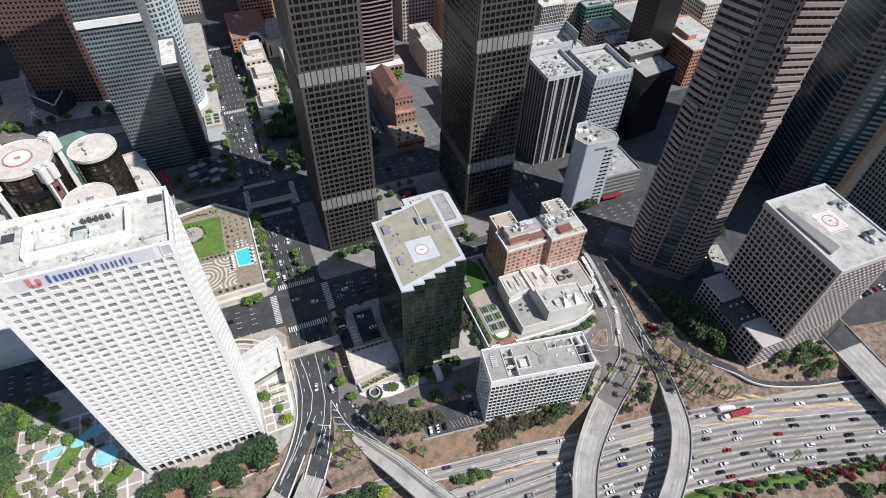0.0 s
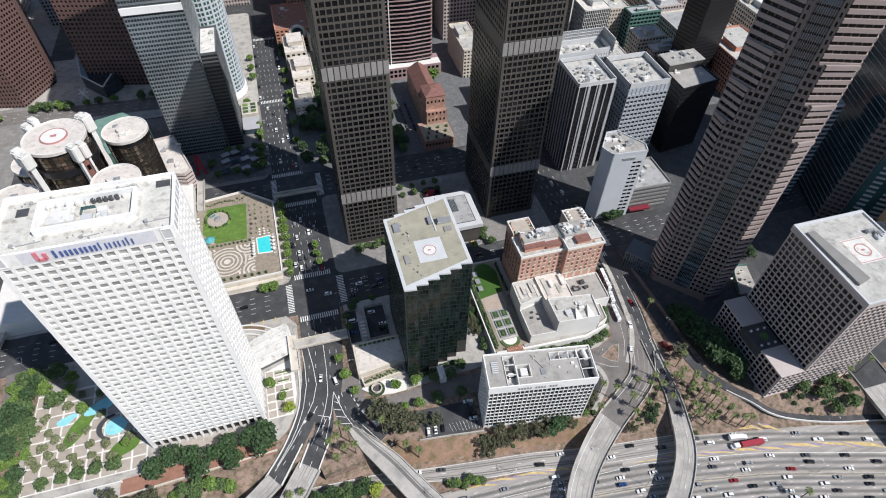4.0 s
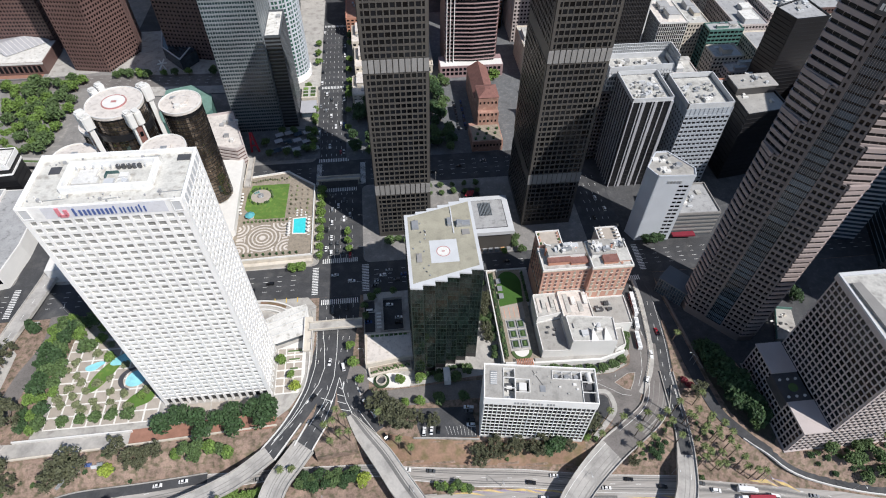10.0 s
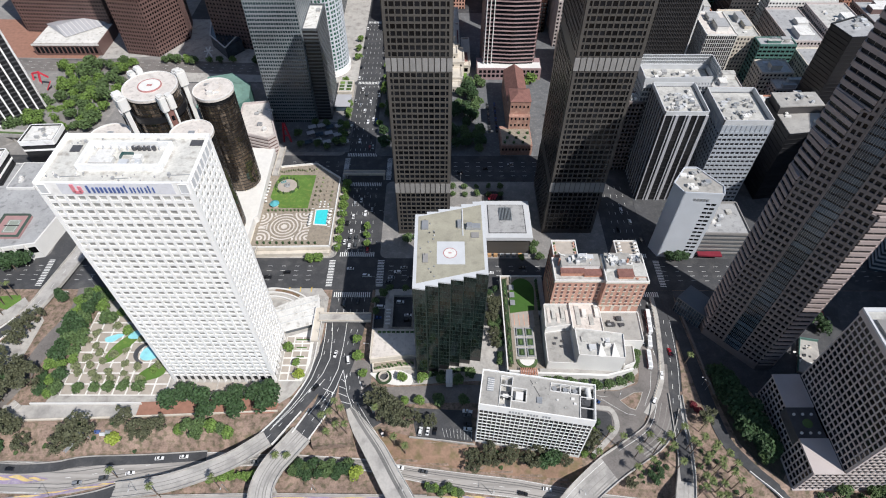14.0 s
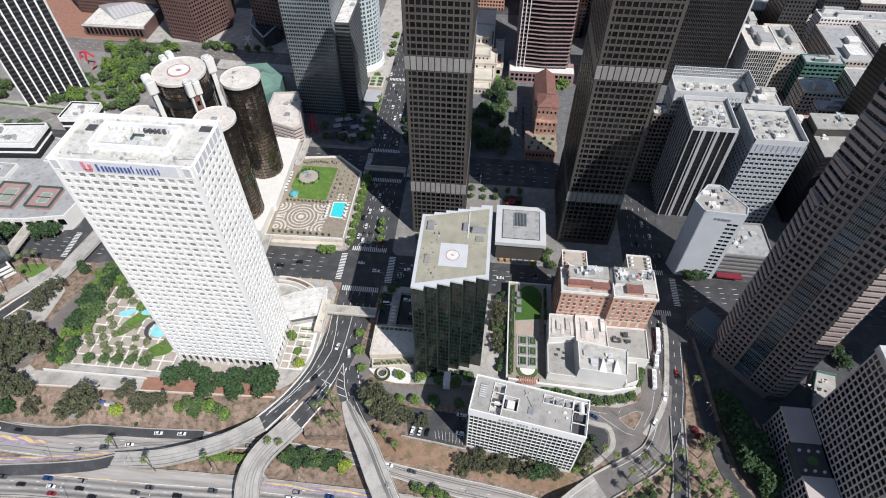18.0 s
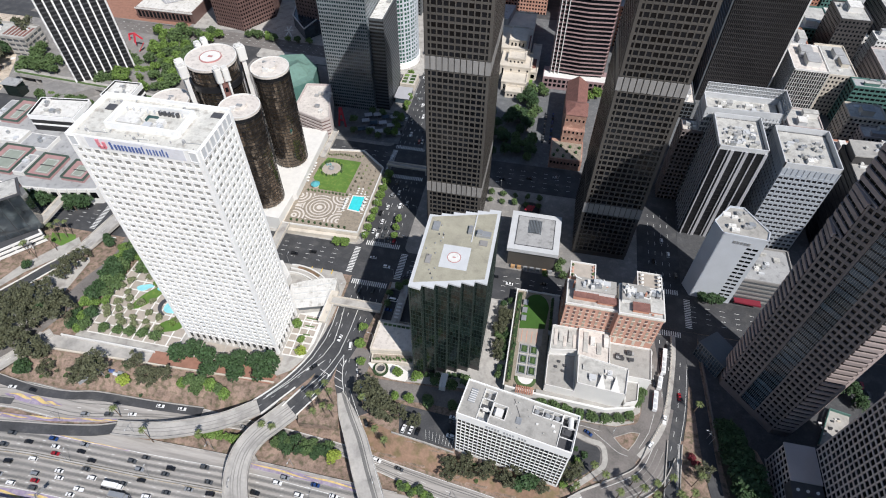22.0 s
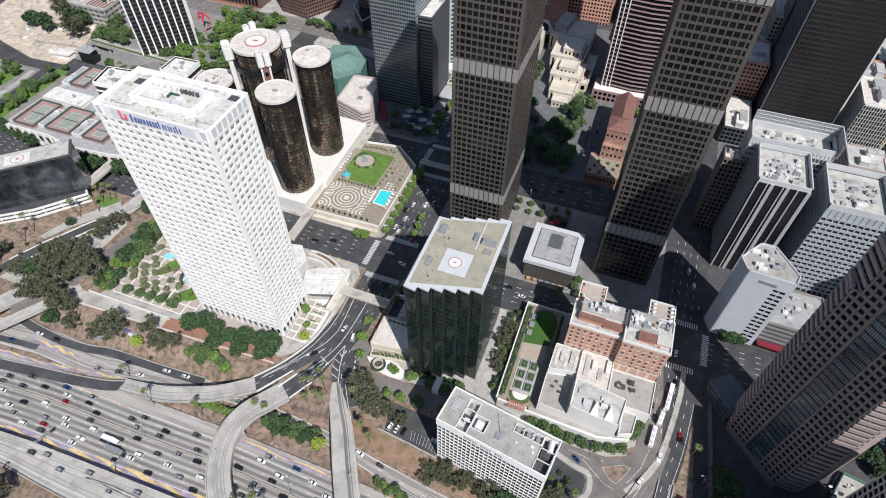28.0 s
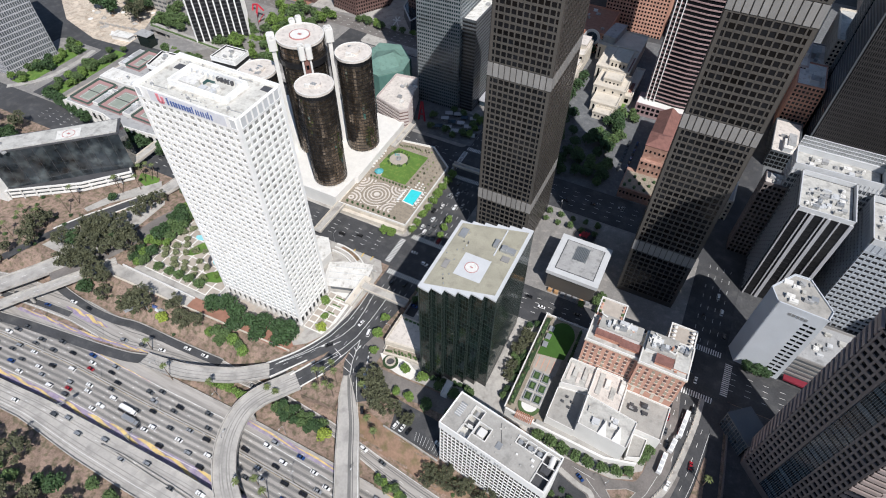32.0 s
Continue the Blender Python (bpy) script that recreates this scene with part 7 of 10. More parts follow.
    part("pool_kerb", MB().prism([(4.4, 119.2), (14.5, 118.3), (14.1, 135.2), (4.0, 134.6)], 6.0, 6.1), PAVERLINE, dk)
    for i in range(7):
        for sx2 in (1.2, 14.9):
            y = 117 + i * 2.9
            ls = MB().box(sx2, y, 6.4, sx2 + 1.9, y + 0.7, 6.6).beam((sx2 + 1.7, y + 0.35, 6.5), (sx2 + 2.3, y + 0.35, 7.1), 0.7, 0.1)
            part("sun_lounger", ls, STUCCO, dk)
    for i in range(9):
        x, y = (2.2, 118 + i * 2.6) if i < 5 else (15.6, 120 + (i - 5) * 3.6)
        part("parasol", MB().cyl(x, y, 1.2, 8.2, 8.9, 12, 0.1).cyl(x, y, 0.06, 6.05, 8.2, 6), STUCCO, dk)
    for i in range(26):
        x, y = (1.5 + (i % 4) * 4.1 + rh.uniform(-0.4, 0.4), 139 + (i // 4) * 4.8 + rh.uniform(-0.5, 0.5))
        part("deck_shrub", MB().cyl(x, y, rh.uniform(0.7, 1.1), 6.05, rh.uniform(7.0, 7.8), 7, 0.4), rh.choice((LEAF[3], LEAFPALE, DECK)), dk)
    for i in range(18):
        part("deck_shrub", MB().cyl(-31 + i * 1.75, 174.5 + rh.uniform(-1, 1.5) + i * 0.15, rh.uniform(0.6, 1.0), 6.05, rh.uniform(6.9, 7.7), 7, 0.4), rh.choice((LEAF[3], LEAFPALE)), dk)
    for i in range(7):
        part("parasol", MB().cyl(-33.2 + rh.uniform(-0.6, 0.6), 141 + i * 3.4, 1.1, 8.0, 8.7, 10, 0.1).cyl(-33.2, 141 + i * 3.4, 0.06, 6.05, 8.0, 6), STUCCO, dk)
    ks = part("kiosk", MB().cyl(-26, 138.5, 2.6, 6.2, 8.2, 8), CREAM, dk)
    part("kiosk_roof", MB().cyl(-26, 138.5, 3.6, 8.2, 10.4, 8, 0.2), TURQ, ks, "turquoise pavilion roof")
    for i in range(12):
        part("planter", MB().cyl(-29.6 + i * 2.7, 132.8 + (i % 2) * 0.5, 0.7, 6.05, 7.4, 8), LEAF[1], dk)
    for i in range(10):
        part("planter", MB().cyl(-31 + i * 4.4, 101.5, 0.8, 6.05, 7.6, 8), LEAF[0], dk)
    for i in range(8):
        part("cafe_table", MB().cyl(7 + (i % 3) * 3, 136.6 + (i // 3) * 2.6, 0.8, 6.7, 6.8, 12).cyl(7 + (i % 3) * 3, 136.6 + (i // 3) * 2.6, 0.12, 6.05, 6.7, 6), STUCCO, dk)


hotel()
for x0, y0, x1, y1, z, nm in ((-204, 60, -197, 92, 8, "skybridge"), (-36, 66, -30, 97, 7.2, "skybridge"), (20, 37.5, 52, 43.5, 6.4, "footbridge"), (20, 172, 52, 176, 6.5, "footbridge"), (-34, 170, -29, 203, 7.5, "skybridge")):
    fb = thing(nm, "pale concrete pedestrian bridge over a street", "bridge", group="pedestrian bridges")
    part("deck", MB().box(x0, y0, z - 1.2, x1, y1, z), SIDEWALK, fb)
    lo = x1 - x0 > y1 - y0
    if y0 > 160 and lo:
        for x in (x0 + 1.2, x1 - 1.2):
            part("pier", MB().box(x - 0.6, y0 + 0.8, 0.02, x + 0.6, y1 - 0.8, z - 1.2), SIDEWALK, fb)
    part("rail_wall", MB().box(x0, y0, z, x1 if lo else x0 + 0.4, y0 + 0.4 if lo else y1, z + 1.1), CREAM, fb)
    part("rail_wall", MB().box(x0 if lo else x1 - 0.4, y1 - 0.4 if lo else y0, z, x1, y1, z + 1.1), CREAM, fb)

# ---- left background towers ----
office("grey_banded_tower", "tall grey glass tower with fine horizontal bands", [(-49, 246), (-11, 246), (-11, 296), (-49, 296)], 190, GREYBAND, NAVYGLASS, 60, 1.25, cols=1.9, pier=0.35, depth=0.3, seed=31)
office("grey_tower_wing", "lower grey glass wing with a white roof", [(-10.8, 250), (1, 250), (1, 290), (-10.8, 290)], 82, GREYTOWER, BLACKMETAL, 26, 1.2, roof=ROOFWHITE, seed=32, machines=2)
wt = thing("white_band", "white roof band set across the grey tower", "building part")
part("band_roof", MB().box(-49.6, 244.6, 118, -11, 246, 122.5), WHITE, wt)


def round_tower():
    th = thing("round_white_tower", "very tall pale granite tower with a rounded gridded face", "building")
    x, y, r = -13, 334, 20
    part("core", MB().cyl(x, y, r, 0.2, 240, 40), PALEGLASS, th)
    fr = MB()
    for j in range(60):
        fr.ring(x, y, r - 0.3, r + 0.5, 4 + j * 3.9, 5.2 + j * 3.9, 40)
    for i in range(40):
        a = 6.28319 * i / 40
        fr.slab((x + r * math.cos(a), y + r * math.sin(a)), (-math.sin(a), math.cos(a)), -0.35 if i % 2 else -0.8, 0.35 if i % 2 else 0.8, -0.2, 0.6, 0.2, 238)
    part("facade_frame", fr, PALEWALL, th, "pale granite grid")
    part("base_ring", MB().cyl(x, y, r + 1.5, 0.2, 6, 40), WHITE, th)


round_tower()
office("brown_granite_tower", "reddish brown granite tower with a punched window grid", [(-212, 356), (-180, 350), (-160, 385), (-168, 420), (-205, 418)], 180, BROWN, DARKGLASS, 46, 1.6, cols=2.8, pier=1.2, depth=0.4, seed=33)
office("brown_granite_tower", "dark brown granite tower with a flat face", [(-128, 372), (-64, 358), (-64, 410), (-128, 420)], 180, BROWN, DARKGLASS, 46, 2.0, cols=3.4, pier=1.6, depth=0.3, seed=34)
office("brown_granite_block", "brown granite office block with square windows", [(-330, 398), (-238, 392), (-238, 450), (-330, 450)], 90, BROWN, DARKGLASS, 24, 1.6, cols=3.0, pier=1.2, depth=0.4, seed=35)
rc = thing("brick_mall", "low red-brown complex with pale sloped roofs", "building")
part("wall", MB().box(-300, 352, 0.2, -236, 392, 12), BROWN, rc)
part("white_roof", MB().box(-299, 353, 12, -237, 391, 12.4), ROOFWHITE, rc)
vault = MB()
vault.v = [(-302, 389, 13), (-266, 415, 13), (-240, 389, 13), (-271, 363, 13), (-286, 378, 17), (-253, 402, 17)]
vault.f = [(0, 3, 4), (3, 2, 5, 4), (2, 1, 5), (1, 0, 4, 5), (0, 1, 2, 3)]
part("glass_vault", vault, SILVER, rc, "pale ridged glass roof vault")
for i in range(10):
    u = (i + 0.5) / 10
    part("vault_rib", MB().beam((-271 + 31 * u, 363 + 26 * u, 13.1), (-286 + 33 * u, 378 + 24 * u, 17.1), 0.4, 0.3), STUCCO, rc)
for i in range(14):
    part("arcade_window", MB().box(-298 + i * 4.3, 351.8, 2.5, -295.4 + i * 4.3, 352.1, 9), DARKGLASS, rc)
part("white_cornice", MB().box(-300.4, 351.4, 10.6, -235.6, 352, 12.2), STUCCO, rc)
# black tower with white piers, turned 45 degrees
bp = thing("pinstripe_tower", "black glass tower with tall white vertical piers", "building", -279, 219, 0, 43)
part("core", MB().box(1, 1, 8, 50, 50, 150), BLACKMETAL, bp)
for i in range(9):
    part("pier", MB().box(i * 6.2, 0, 8, i * 6.2 + 1.3, 1.1, 150), WHITE, bp)
    part("pier", MB().box(50, i * 6.2, 8, 51.1, i * 6.2 + 1.3, 150), WHITE, bp)
    part("pier", MB().box(-0.1, i * 6.2, 8, 1.0, i * 6.2 + 1.3, 150), WHITE, bp)
sp = MB()
for j in range(37):
    sp.box(0.8, 0.8, 11 + j * 3.8, 50.2, 50.2, 12.1 + j * 3.8)
part("spandrel_band", sp, DARKMETAL, bp, "", "stuff")
part("plaza_base", MB().box(-26, -14, 0.2, 60, 60, 8), PLAZA, bp, "raised grey plaza")
sc = thing("red_sculpture", "red arched steel sculpture on a plaza", "sculpture")
part("arch", MB().beam((-276, 296, 0.2), (-273, 298, 14), 1.6, 1.6).beam((-273, 298, 14), (-266, 297, 16), 1.6, 1.4).beam((-266, 297, 16), (-262, 300, 9), 1.5, 1.4).beam((-266, 297, 16), (-268, 292, 0.2), 1.4, 1.4), SCULPTRED, sc)
part("fin", MB().beam((-264, 292, 0.2), (-258, 294, 8), 4, 0.6), SCULPTRED, sc)
sc2 = thing("red_tower_sculpture", "dark red lattice sculpture in a shaded court", "sculpture")
part("frame", MB().beam((-35, 219, 0.2), (-33, 221, 18), 1.2, 1.2).beam((-29, 219, 0.2), (-32, 221, 18), 1.2, 1.2).beam((-34, 220, 6), (-30, 220, 6), 0.8, 0.8).beam((-33.5, 220, 12), (-31, 220, 12), 0.8, 0.8), RED, sc2)
gm = thing("green_roof_hall", "hall with a folded green metal roof", "building")
part("wall", MB().prism([(-100, 232), (-78, 228), (-64, 246), (-68, 268), (-94, 281), (-108, 268)], 0.2, 24), TEAL, gm)
part("roof", MB().prism([(-104, 232), (-79, 228), (-64, 246), (-67, 265), (-86, 282), (-106, 276)], 24, 25), GREENROOF, gm)
rd2 = MB()
rd2.v = [(-98, 240, 25), (-80, 236, 25), (-70, 250, 25), (-74, 264, 25), (-88, 272, 25), (-100, 262, 25), (-90, 246, 30), (-82, 260, 30)]
rd2.f = [(0, 1, 6), (1, 2, 7, 6), (2, 3, 7), (3, 4, 7), (4, 5, 6, 7), (5, 0, 6)]
part("folded_roof", rd2, GREENROOF, gm, "folded pale green roof")
office("stepped_garage", "pale pink stepped parking garage", [(-66, 204), (-39, 195), (-34, 200), (-48, 244), (-68, 241)], 22, TAUPE, BROWN, 6, 1.7, roof=CREAMROOF, machines=7, seed=37, depth=0.5)
ct = thing("shaded_plaza", "sunken plaza of glass canopies and planters in shade", "plaza")
part("plaza_floor", MB().box(-48, 206, 0.17, 20, 246, 0.4), SLATE, ct)
for i in range(14):
    x, y = -16 + (i % 5) * 7.5, 212 + (i // 5) * 10 + (i % 2) * 2
    part("glass_canopy", MB().prism([(x, y), (x + 6, y + 2.4), (x + 4.4, y + 6.6), (x - 1.6, y + 4.2)], 3.4, 3.8), SILVER if i % 3 else BLUEGLASS, ct)
    part("canopy_post", MB().cyl(x + 2, y + 3.4, 0.2, 0.4, 3.4, 8), METAL, ct)
part("terrace_house", MB().box(2, 283, 0.17, 15.5, 301, 6), CREAM, ct)
part("roof_court", MB().box(3, 284, 6, 14.5, 300, 6.15), ROOFWORN, ct)
for i in range(6):
    px, py = 3.6 + (i % 2) * 6.4, 285 + (i // 2) * 5
    part("roof_planter", MB().box(px, py, 6.15, px + 4, py + 2.6, 7.0), LEAF[(1, 2, 1, 0, 2, 1)[i]], ct, "planted roof bed")
part("pavilion", MB().box(2.5, 262, 0.17, 15, 279, 5), BLUEGLASS, ct, "low glass pavilion")
part("pavilion_roof", MB().box(2, 261.5, 5, 15.5, 279.5, 5.5), SILVER, ct)
pg = thing("glass_pyramid_hall", "dark glass atrium with a pale steel frame", "building")
part("glass", MB().prism([(-139, 399), (-133, 370), (-112, 346), (-100, 362), (-106, 369)], 0.2, 12), BLUEGLASS, pg)
part("frame_edge", MB().beam((-139, 399, 12.3), (-133, 370, 12.3), 1.2, 0.6).beam((-133, 370, 12.3), (-112, 346, 12.3), 1.2, 0.6).beam((-112, 346, 12.3), (-106, 369, 12.3), 1.2, 0.6), PARAPET, pg)
ws = thing("white_sculpture", "tangled white steel sculpture on a plaza", "sculpture")
part("arm", MB().beam((-135, 350, 0.2), (-129, 354, 9), 0.9, 0.9).beam((-129, 350, 0.2), (-134, 354, 8), 0.9, 0.9).beam((-136, 352, 5), (-127, 352, 6), 0.8, 0.8), STUCCO, ws)

# low white complex with tennis courts and a dark slab block
wc = thing("white_complex", "low white complex with rooftop tennis courts and arcades", "building")
part("wall", MB().prism([(-306, 90), (-262, 90), (-240, 85), (-204, 88), (-176, 94), (-172, 120), (-172, 174), (-300, 178), (-306, 140)], 0.1, 14), STUCCO, wc)
part("roof", MB().prism([(-305, 91), (-262, 91), (-240, 86), (-204, 89), (-177, 95), (-173, 120), (-173, 173), (-299, 177), (-305, 140)], 14, 14.2), ROOFGREY, wc, "weathered grey roof")
for x0, y0, x1, y1 in ((-300, 92.5, -279, 123), (-270, 95, -246, 124), (-234, 96, -214, 120), (-297, 150, -281, 178), (-206, 98, -188, 118)):
    tc = part("tennis_court", MB().box(x0, y0, 14.2, x1, y1, 16.0), COURTRED, wc, "faded red court surround")
    part("court_surface", MB().box(x0 + 4.5, y0 + 4, 16.0, x1 - 4.5, y1 - 4, 16.05), COURTGREEN, tc, "faded green court surface")
    ln = MB().box(x0 + 5.5, y0 + 5, 16.05, x0 + 5.7, y1 - 5, 16.08).box(x1 - 5.7, y0 + 5, 16.05, x1 - 5.5, y1 - 5, 16.08).box(x0 + 5.5, y0 + 5, 16.05, x1 - 5.5, y0 + 5.2, 16.08).box(x0 + 5.5, y1 - 5.2, 16.05, x1 - 5.5, y1 - 5, 16.08)
    part("court_line", ln, PAINT, tc)
    part("court_net", MB().box(x0 + 4, (y0 + y1) / 2 - 0.06, 16.0, x1 - 4, (y0 + y1) / 2 + 0.06, 17), DARKMETAL, tc)
    for fx0, fy0, fx1, fy1 in ((x0, y0, x1, y0 + 0.25), (x0, y1 - 0.25, x1, y1), (x0, y0 + 0.25, x0 + 0.25, y1 - 0.25), (x1 - 0.25, y0 + 0.25, x1, y1 - 0.25)):
        part("court_fence", MB().box(fx0, fy0, 16.0, fx1, fy1, 18.0), COURTSCREEN, tc, "dark green court screen")
for x0, y0, x1, y1, z in ((-278, 96, -271, 118, 17), (-244, 96, -236, 116, 17.5), (-302, 126, -262, 141, 18), (-260, 124, -236, 140, 17), (-306, 150, -298, 176, 16.5), (-220, 146, -200, 174, 16)):
    rbk = part("roof_block", MB().box(x0, y0, 14.2, x1, y1, z), STUCCO, wc)
    part("roof_block_top", MB().box(x0 + 0.8, y0 + 0.8, z, x1 - 0.8, y1 - 0.8, z + 0.08), ROOFGREY if z != 18 else ROOFWHITE, rbk)
    rooftop(wc, x0 + 1, y0 + 1, x1 - 1, y1 - 1, z + 0.08, 3, int(-x0), (STUCCO, METAL, PARAPET))
for a, b in (((-306, 90), (-262, 90)), ((-262, 90), (-240, 85)), ((-240, 85), (-204, 88)), ((-204, 88), (-176, 94))):
    u, L = unit(a, b)
    n = int(L / 7)
    for i in range(n):
        c = (i + 0.5) * L / n
        part("arcade_opening", MB().slab(a, u, c - 2.4, c + 2.4, -0.1, 0.06, 5.5, 11), DARKGLASS, wc, "dark glazed arcade bay")
        part("pier", MB().slab(a, u, c - 3.4, c - 2.9, 0.0, 1.6, 0.1, 14.6), STUCCO, wc)
for pts, H, seed in (([(-262, 147), (-225, 150), (-227, 174), (-266, 169)], 28, 38), ([(-218, 179), (-194, 181), (-195, 200), (-218, 199)], 31, 40)):
    ds = office("dark_slab_block", "dark glass slab block with a deep white fascia and white roof", pts, H, BLACKMETAL, BLACKMETAL, 6, 0.8, roof=ROOFWHITE, machines=7, seed=seed, par=0.8, z0=0.2)
    for k in range(4):
        u, L = unit(pts[k], pts[(k + 1) % 4])
        part("fascia", MB().slab(pts[k], u, -0.15, L + 0.15, 0.05, 0.75, H - 3.0, H + 1.0), WHITE, ds, "deep white roof fascia")
        part("floor_band", MB().slab(pts[k], u, -0.1, L + 0.1, 0.05, 0.7, H - 8.2, H - 7.0), WHITE, ds)
lb = office("low_concrete_block", "low pale concrete block with open roof wells", [(-413, 262), (-358, 262), (-360, 287), (-413, 286)], 18, CONCRETE, GREYTOWER, 3, 2.2, cols=6.5, pier=0.7, depth=0.6, roof=ROOFWORN, machines=2, seed=44)
for i in range(6):
    part("roof_opening", MB().box(-385 + i * 4.2, 266, 18.06, -382.6 + i * 4.2, 282, 18.3), TILE_RED, lb, "reddish roof well")
for x in (-405, -396):
    part("roof_tank", MB().cyl(x, 275, 3.6, 18.06, 19.2, 24), ROOFWHITE, lb)
vd = thing("plaza_viaduct", "raised concrete walkway on piers with a planted edge", "bridge", kind="structure")
part("deck", MB().prism([(-346, 222), (-240, 216), (-150, 204), (-150, 211), (-240, 223), (-346, 230)], 7.2, 8.4), CONCRETE, vd)
part("parapet", MB().prism([(-346, 221.4), (-240, 215.4), (-150, 203.4), (-150, 204), (-240, 216), (-346, 222)], 6.2, 9.6), SIDEWALK, vd)
part("hedge", MB().prism([(-344, 223), (-240, 217), (-180, 209), (-180, 211), (-240, 219), (-344, 225)], 8.4, 9.2), LEAF[1], vd, "planted green edge")
part("back_wall", MB().prism([(-346, 229), (-240, 222.4), (-240, 223), (-346, 230)], 0.1, 7.2), SIDEWALK, vd)
for i in range(7):
    part("pier", MB().box(-342 + i * 17, 222.6 - i * 0.95, 0.1, -340 + i * 17, 228.5 - i * 0.95, 7.2), SIDEWALK, vd)
site = solid("construction_site", MB().prism([(-500, 240), (-446, 203), (-390, 188), (-350, 190), (-352, 212), (-370, 250), (-420, 330), (-520, 330)], -0.3, 0.24), SAND, "pale sandy building site", "ground", "structure")
rs = random.Random(12)
for i in range(26):
    x, y = rs.uniform(-450, -375), rs.uniform(205, 255)
    solid("rubble_pile", MB().cyl(x, y, rs.uniform(1.5, 4), 0.2, rs.uniform(0.8, 2.2), 7, 0.6), rs.choice((SAND, CONCRETE, STUCCO, SOILRED)), "heap of pale rubble on the building site", "rubble")
for i in range(7):
    x = -408 + i * 7
    solid("site_wall", MB().box(x, 212 + i, 0.2, x + 6, 213 + i, 2.6), CONCRETE, "low concrete wall stub on the building site", "wall")
lh = thing("white_site_hut", "low white hut with a flat pale roof", "building")
part("wall", MB().prism([(-372, 196), (-352, 199), (-352, 207), (-372, 205)], 0.2, 4.5), STUCCO, lh)
part("roof", MB().prism([(-373, 195), (-351, 198), (-351, 208), (-373, 206)], 4.5, 5), ROOFWHITE, lh)
part("dark_wall", MB().prism([(-338, 200), (-324, 200), (-324, 209), (-338, 209)], 0.2, 12), GREENGLASS, lh)
part("roof", MB().prism([(-339, 199), (-323, 199), (-323, 209.5), (-339, 209.5)], 12, 12.8), ROOFGREY, lh)
rl = smooth_path([(-540, 290, 0.22), (-510, 261, 0.22), (-467, 222, 0.22), (-418, 195, 0.22), (-380, 186, 0.22), (-350, 188, 0.22), (-300, 190, 0.22)], 6)
solid("road_curved", strip(MB(), *ribbon(rl, 6.5)), ASPHALT, "dark asphalt road curving round the building site", "road", "structure")
solid("road_curved", strip(MB(), *ribbon(smooth_path([(-361, 186, 0.23), (-359.5, 165, 0.23), (-357.6, 136, 0.23), (-358, 96, 0.23)], 5), 5.0)), ASPHALT, "dark asphalt side street by the white complex", "road", "structure")
walk_l, walk_r = ribbon(smooth_path([(-371, 172, 0.32), (-368, 140, 0.32), (-374, 112, 0.32), (-392, 92, 0.32)], 5), 2.6)
solid("pavement_walk_west", strip(MB(), walk_l, walk_r, 0.4), SIDEWALK, "pale footpath winding through planted ground", "pavement", "structure")
solid("pavement_terrace", MB().prism([(-322, 96), (-308, 94), (-307, 176), (-318, 178)], 0.1, 6.5), PAVER, "pinkish raised terrace beside the white complex", "pavement", "structure")
for x0, y0, x1, y1 in ((-396, 100, -378, 170), (-352, 98, -338, 182)):
    solid("planted_bed", MB().box(x0, y0, 0.1, x1, y1, 0.3), GRASS, "strip of watered grass beside the road", "lawn", "structure")
# mirrored wedge beside the freeway
mw = thing("mirrored_wedge_building", "low black mirrored glass wedge with a white roof and parking base", "building")
part("glass_wedge", MB().prism([(-262, -6.5), (-194, 57), (-206, 70), (-274, 5.5)], 9, 40), SLATEGLASS, mw)
part("roof_base", MB().prism([(-263, -7), (-193, 57.2), (-206, 71), (-275, 5.8)], 40, 40.8), DARKMETAL, mw)
part("roof", MB().prism([(-261, -4.2), (-195.4, 57.4), (-206, 68.8), (-272.4, 5.6)], 40.8, 41.5), ROOFWORN, mw)
part("helipad_square", MB().prism([(-226, 31), (-214.4, 41.8), (-221.4, 49.4), (-233, 38.6)], 41.5, 41.54), ROOFWHITE, mw)
rooftop(mw, -262, 0, -244, 12, 41.5, 7, 96, (METAL, PARAPET, ROOFGREY))
part("helipad_ring", MB().ring(-223.6, 40.2, 4.0, 4.5, 41.54, 41.6), HELIRED, mw)
part("helipad_mark", MB().box(-224.8, 39.4, 41.54, -222.4, 41, 41.6), HELIRED, mw)
part("parking_core", MB().prism([(-261, -6), (-217, 26), (-194, 52), (-201, 57), (-261, 3)], 0.1, 8.9), DARKMETAL, mw, "dark parking interior")
for j in range(3):
    part("parking_level", MB().prism([(-262, -8), (-216, 25), (-192, 52), (-200, 58), (-262, 4)], 1.0 + j * 3.3, 2.1 + j * 3.3), STUCCO, mw, "white parking deck edge")
for i in range(9):
    part("parking_pier", MB().box(-258 + i * 7.4, -6.2 + i * 5.9 + (3 if i > 6 else 0), 0.1, -257 + i * 7.4, -5.4 + i * 5.9 + (3 if i > 6 else 0), 8.4), STUCCO, mw)
for i in range(1, 13):
    part("mullion", MB().beam((-262 + i * 5.23, -6.6 + i * 4.885, 9), (-262 + i * 5.23, -6.6 + i * 4.885, 40), 0.18, 0.18), DARKMETAL, mw)
part("white_pier", MB().prism([(-270, -10), (-258, -8), (-258, 0), (-270, 2)], 0.1, 41), STUCCO, mw)
office("grey_fin_office", "grey office slab with fine vertical fins", [(-476, 100), (-406, 106), (-398, 152), (-462, 172)], 76, SILVER, GREYTOWER, 15, 1.0, cols=2.0, pier=0.5, seed=39)

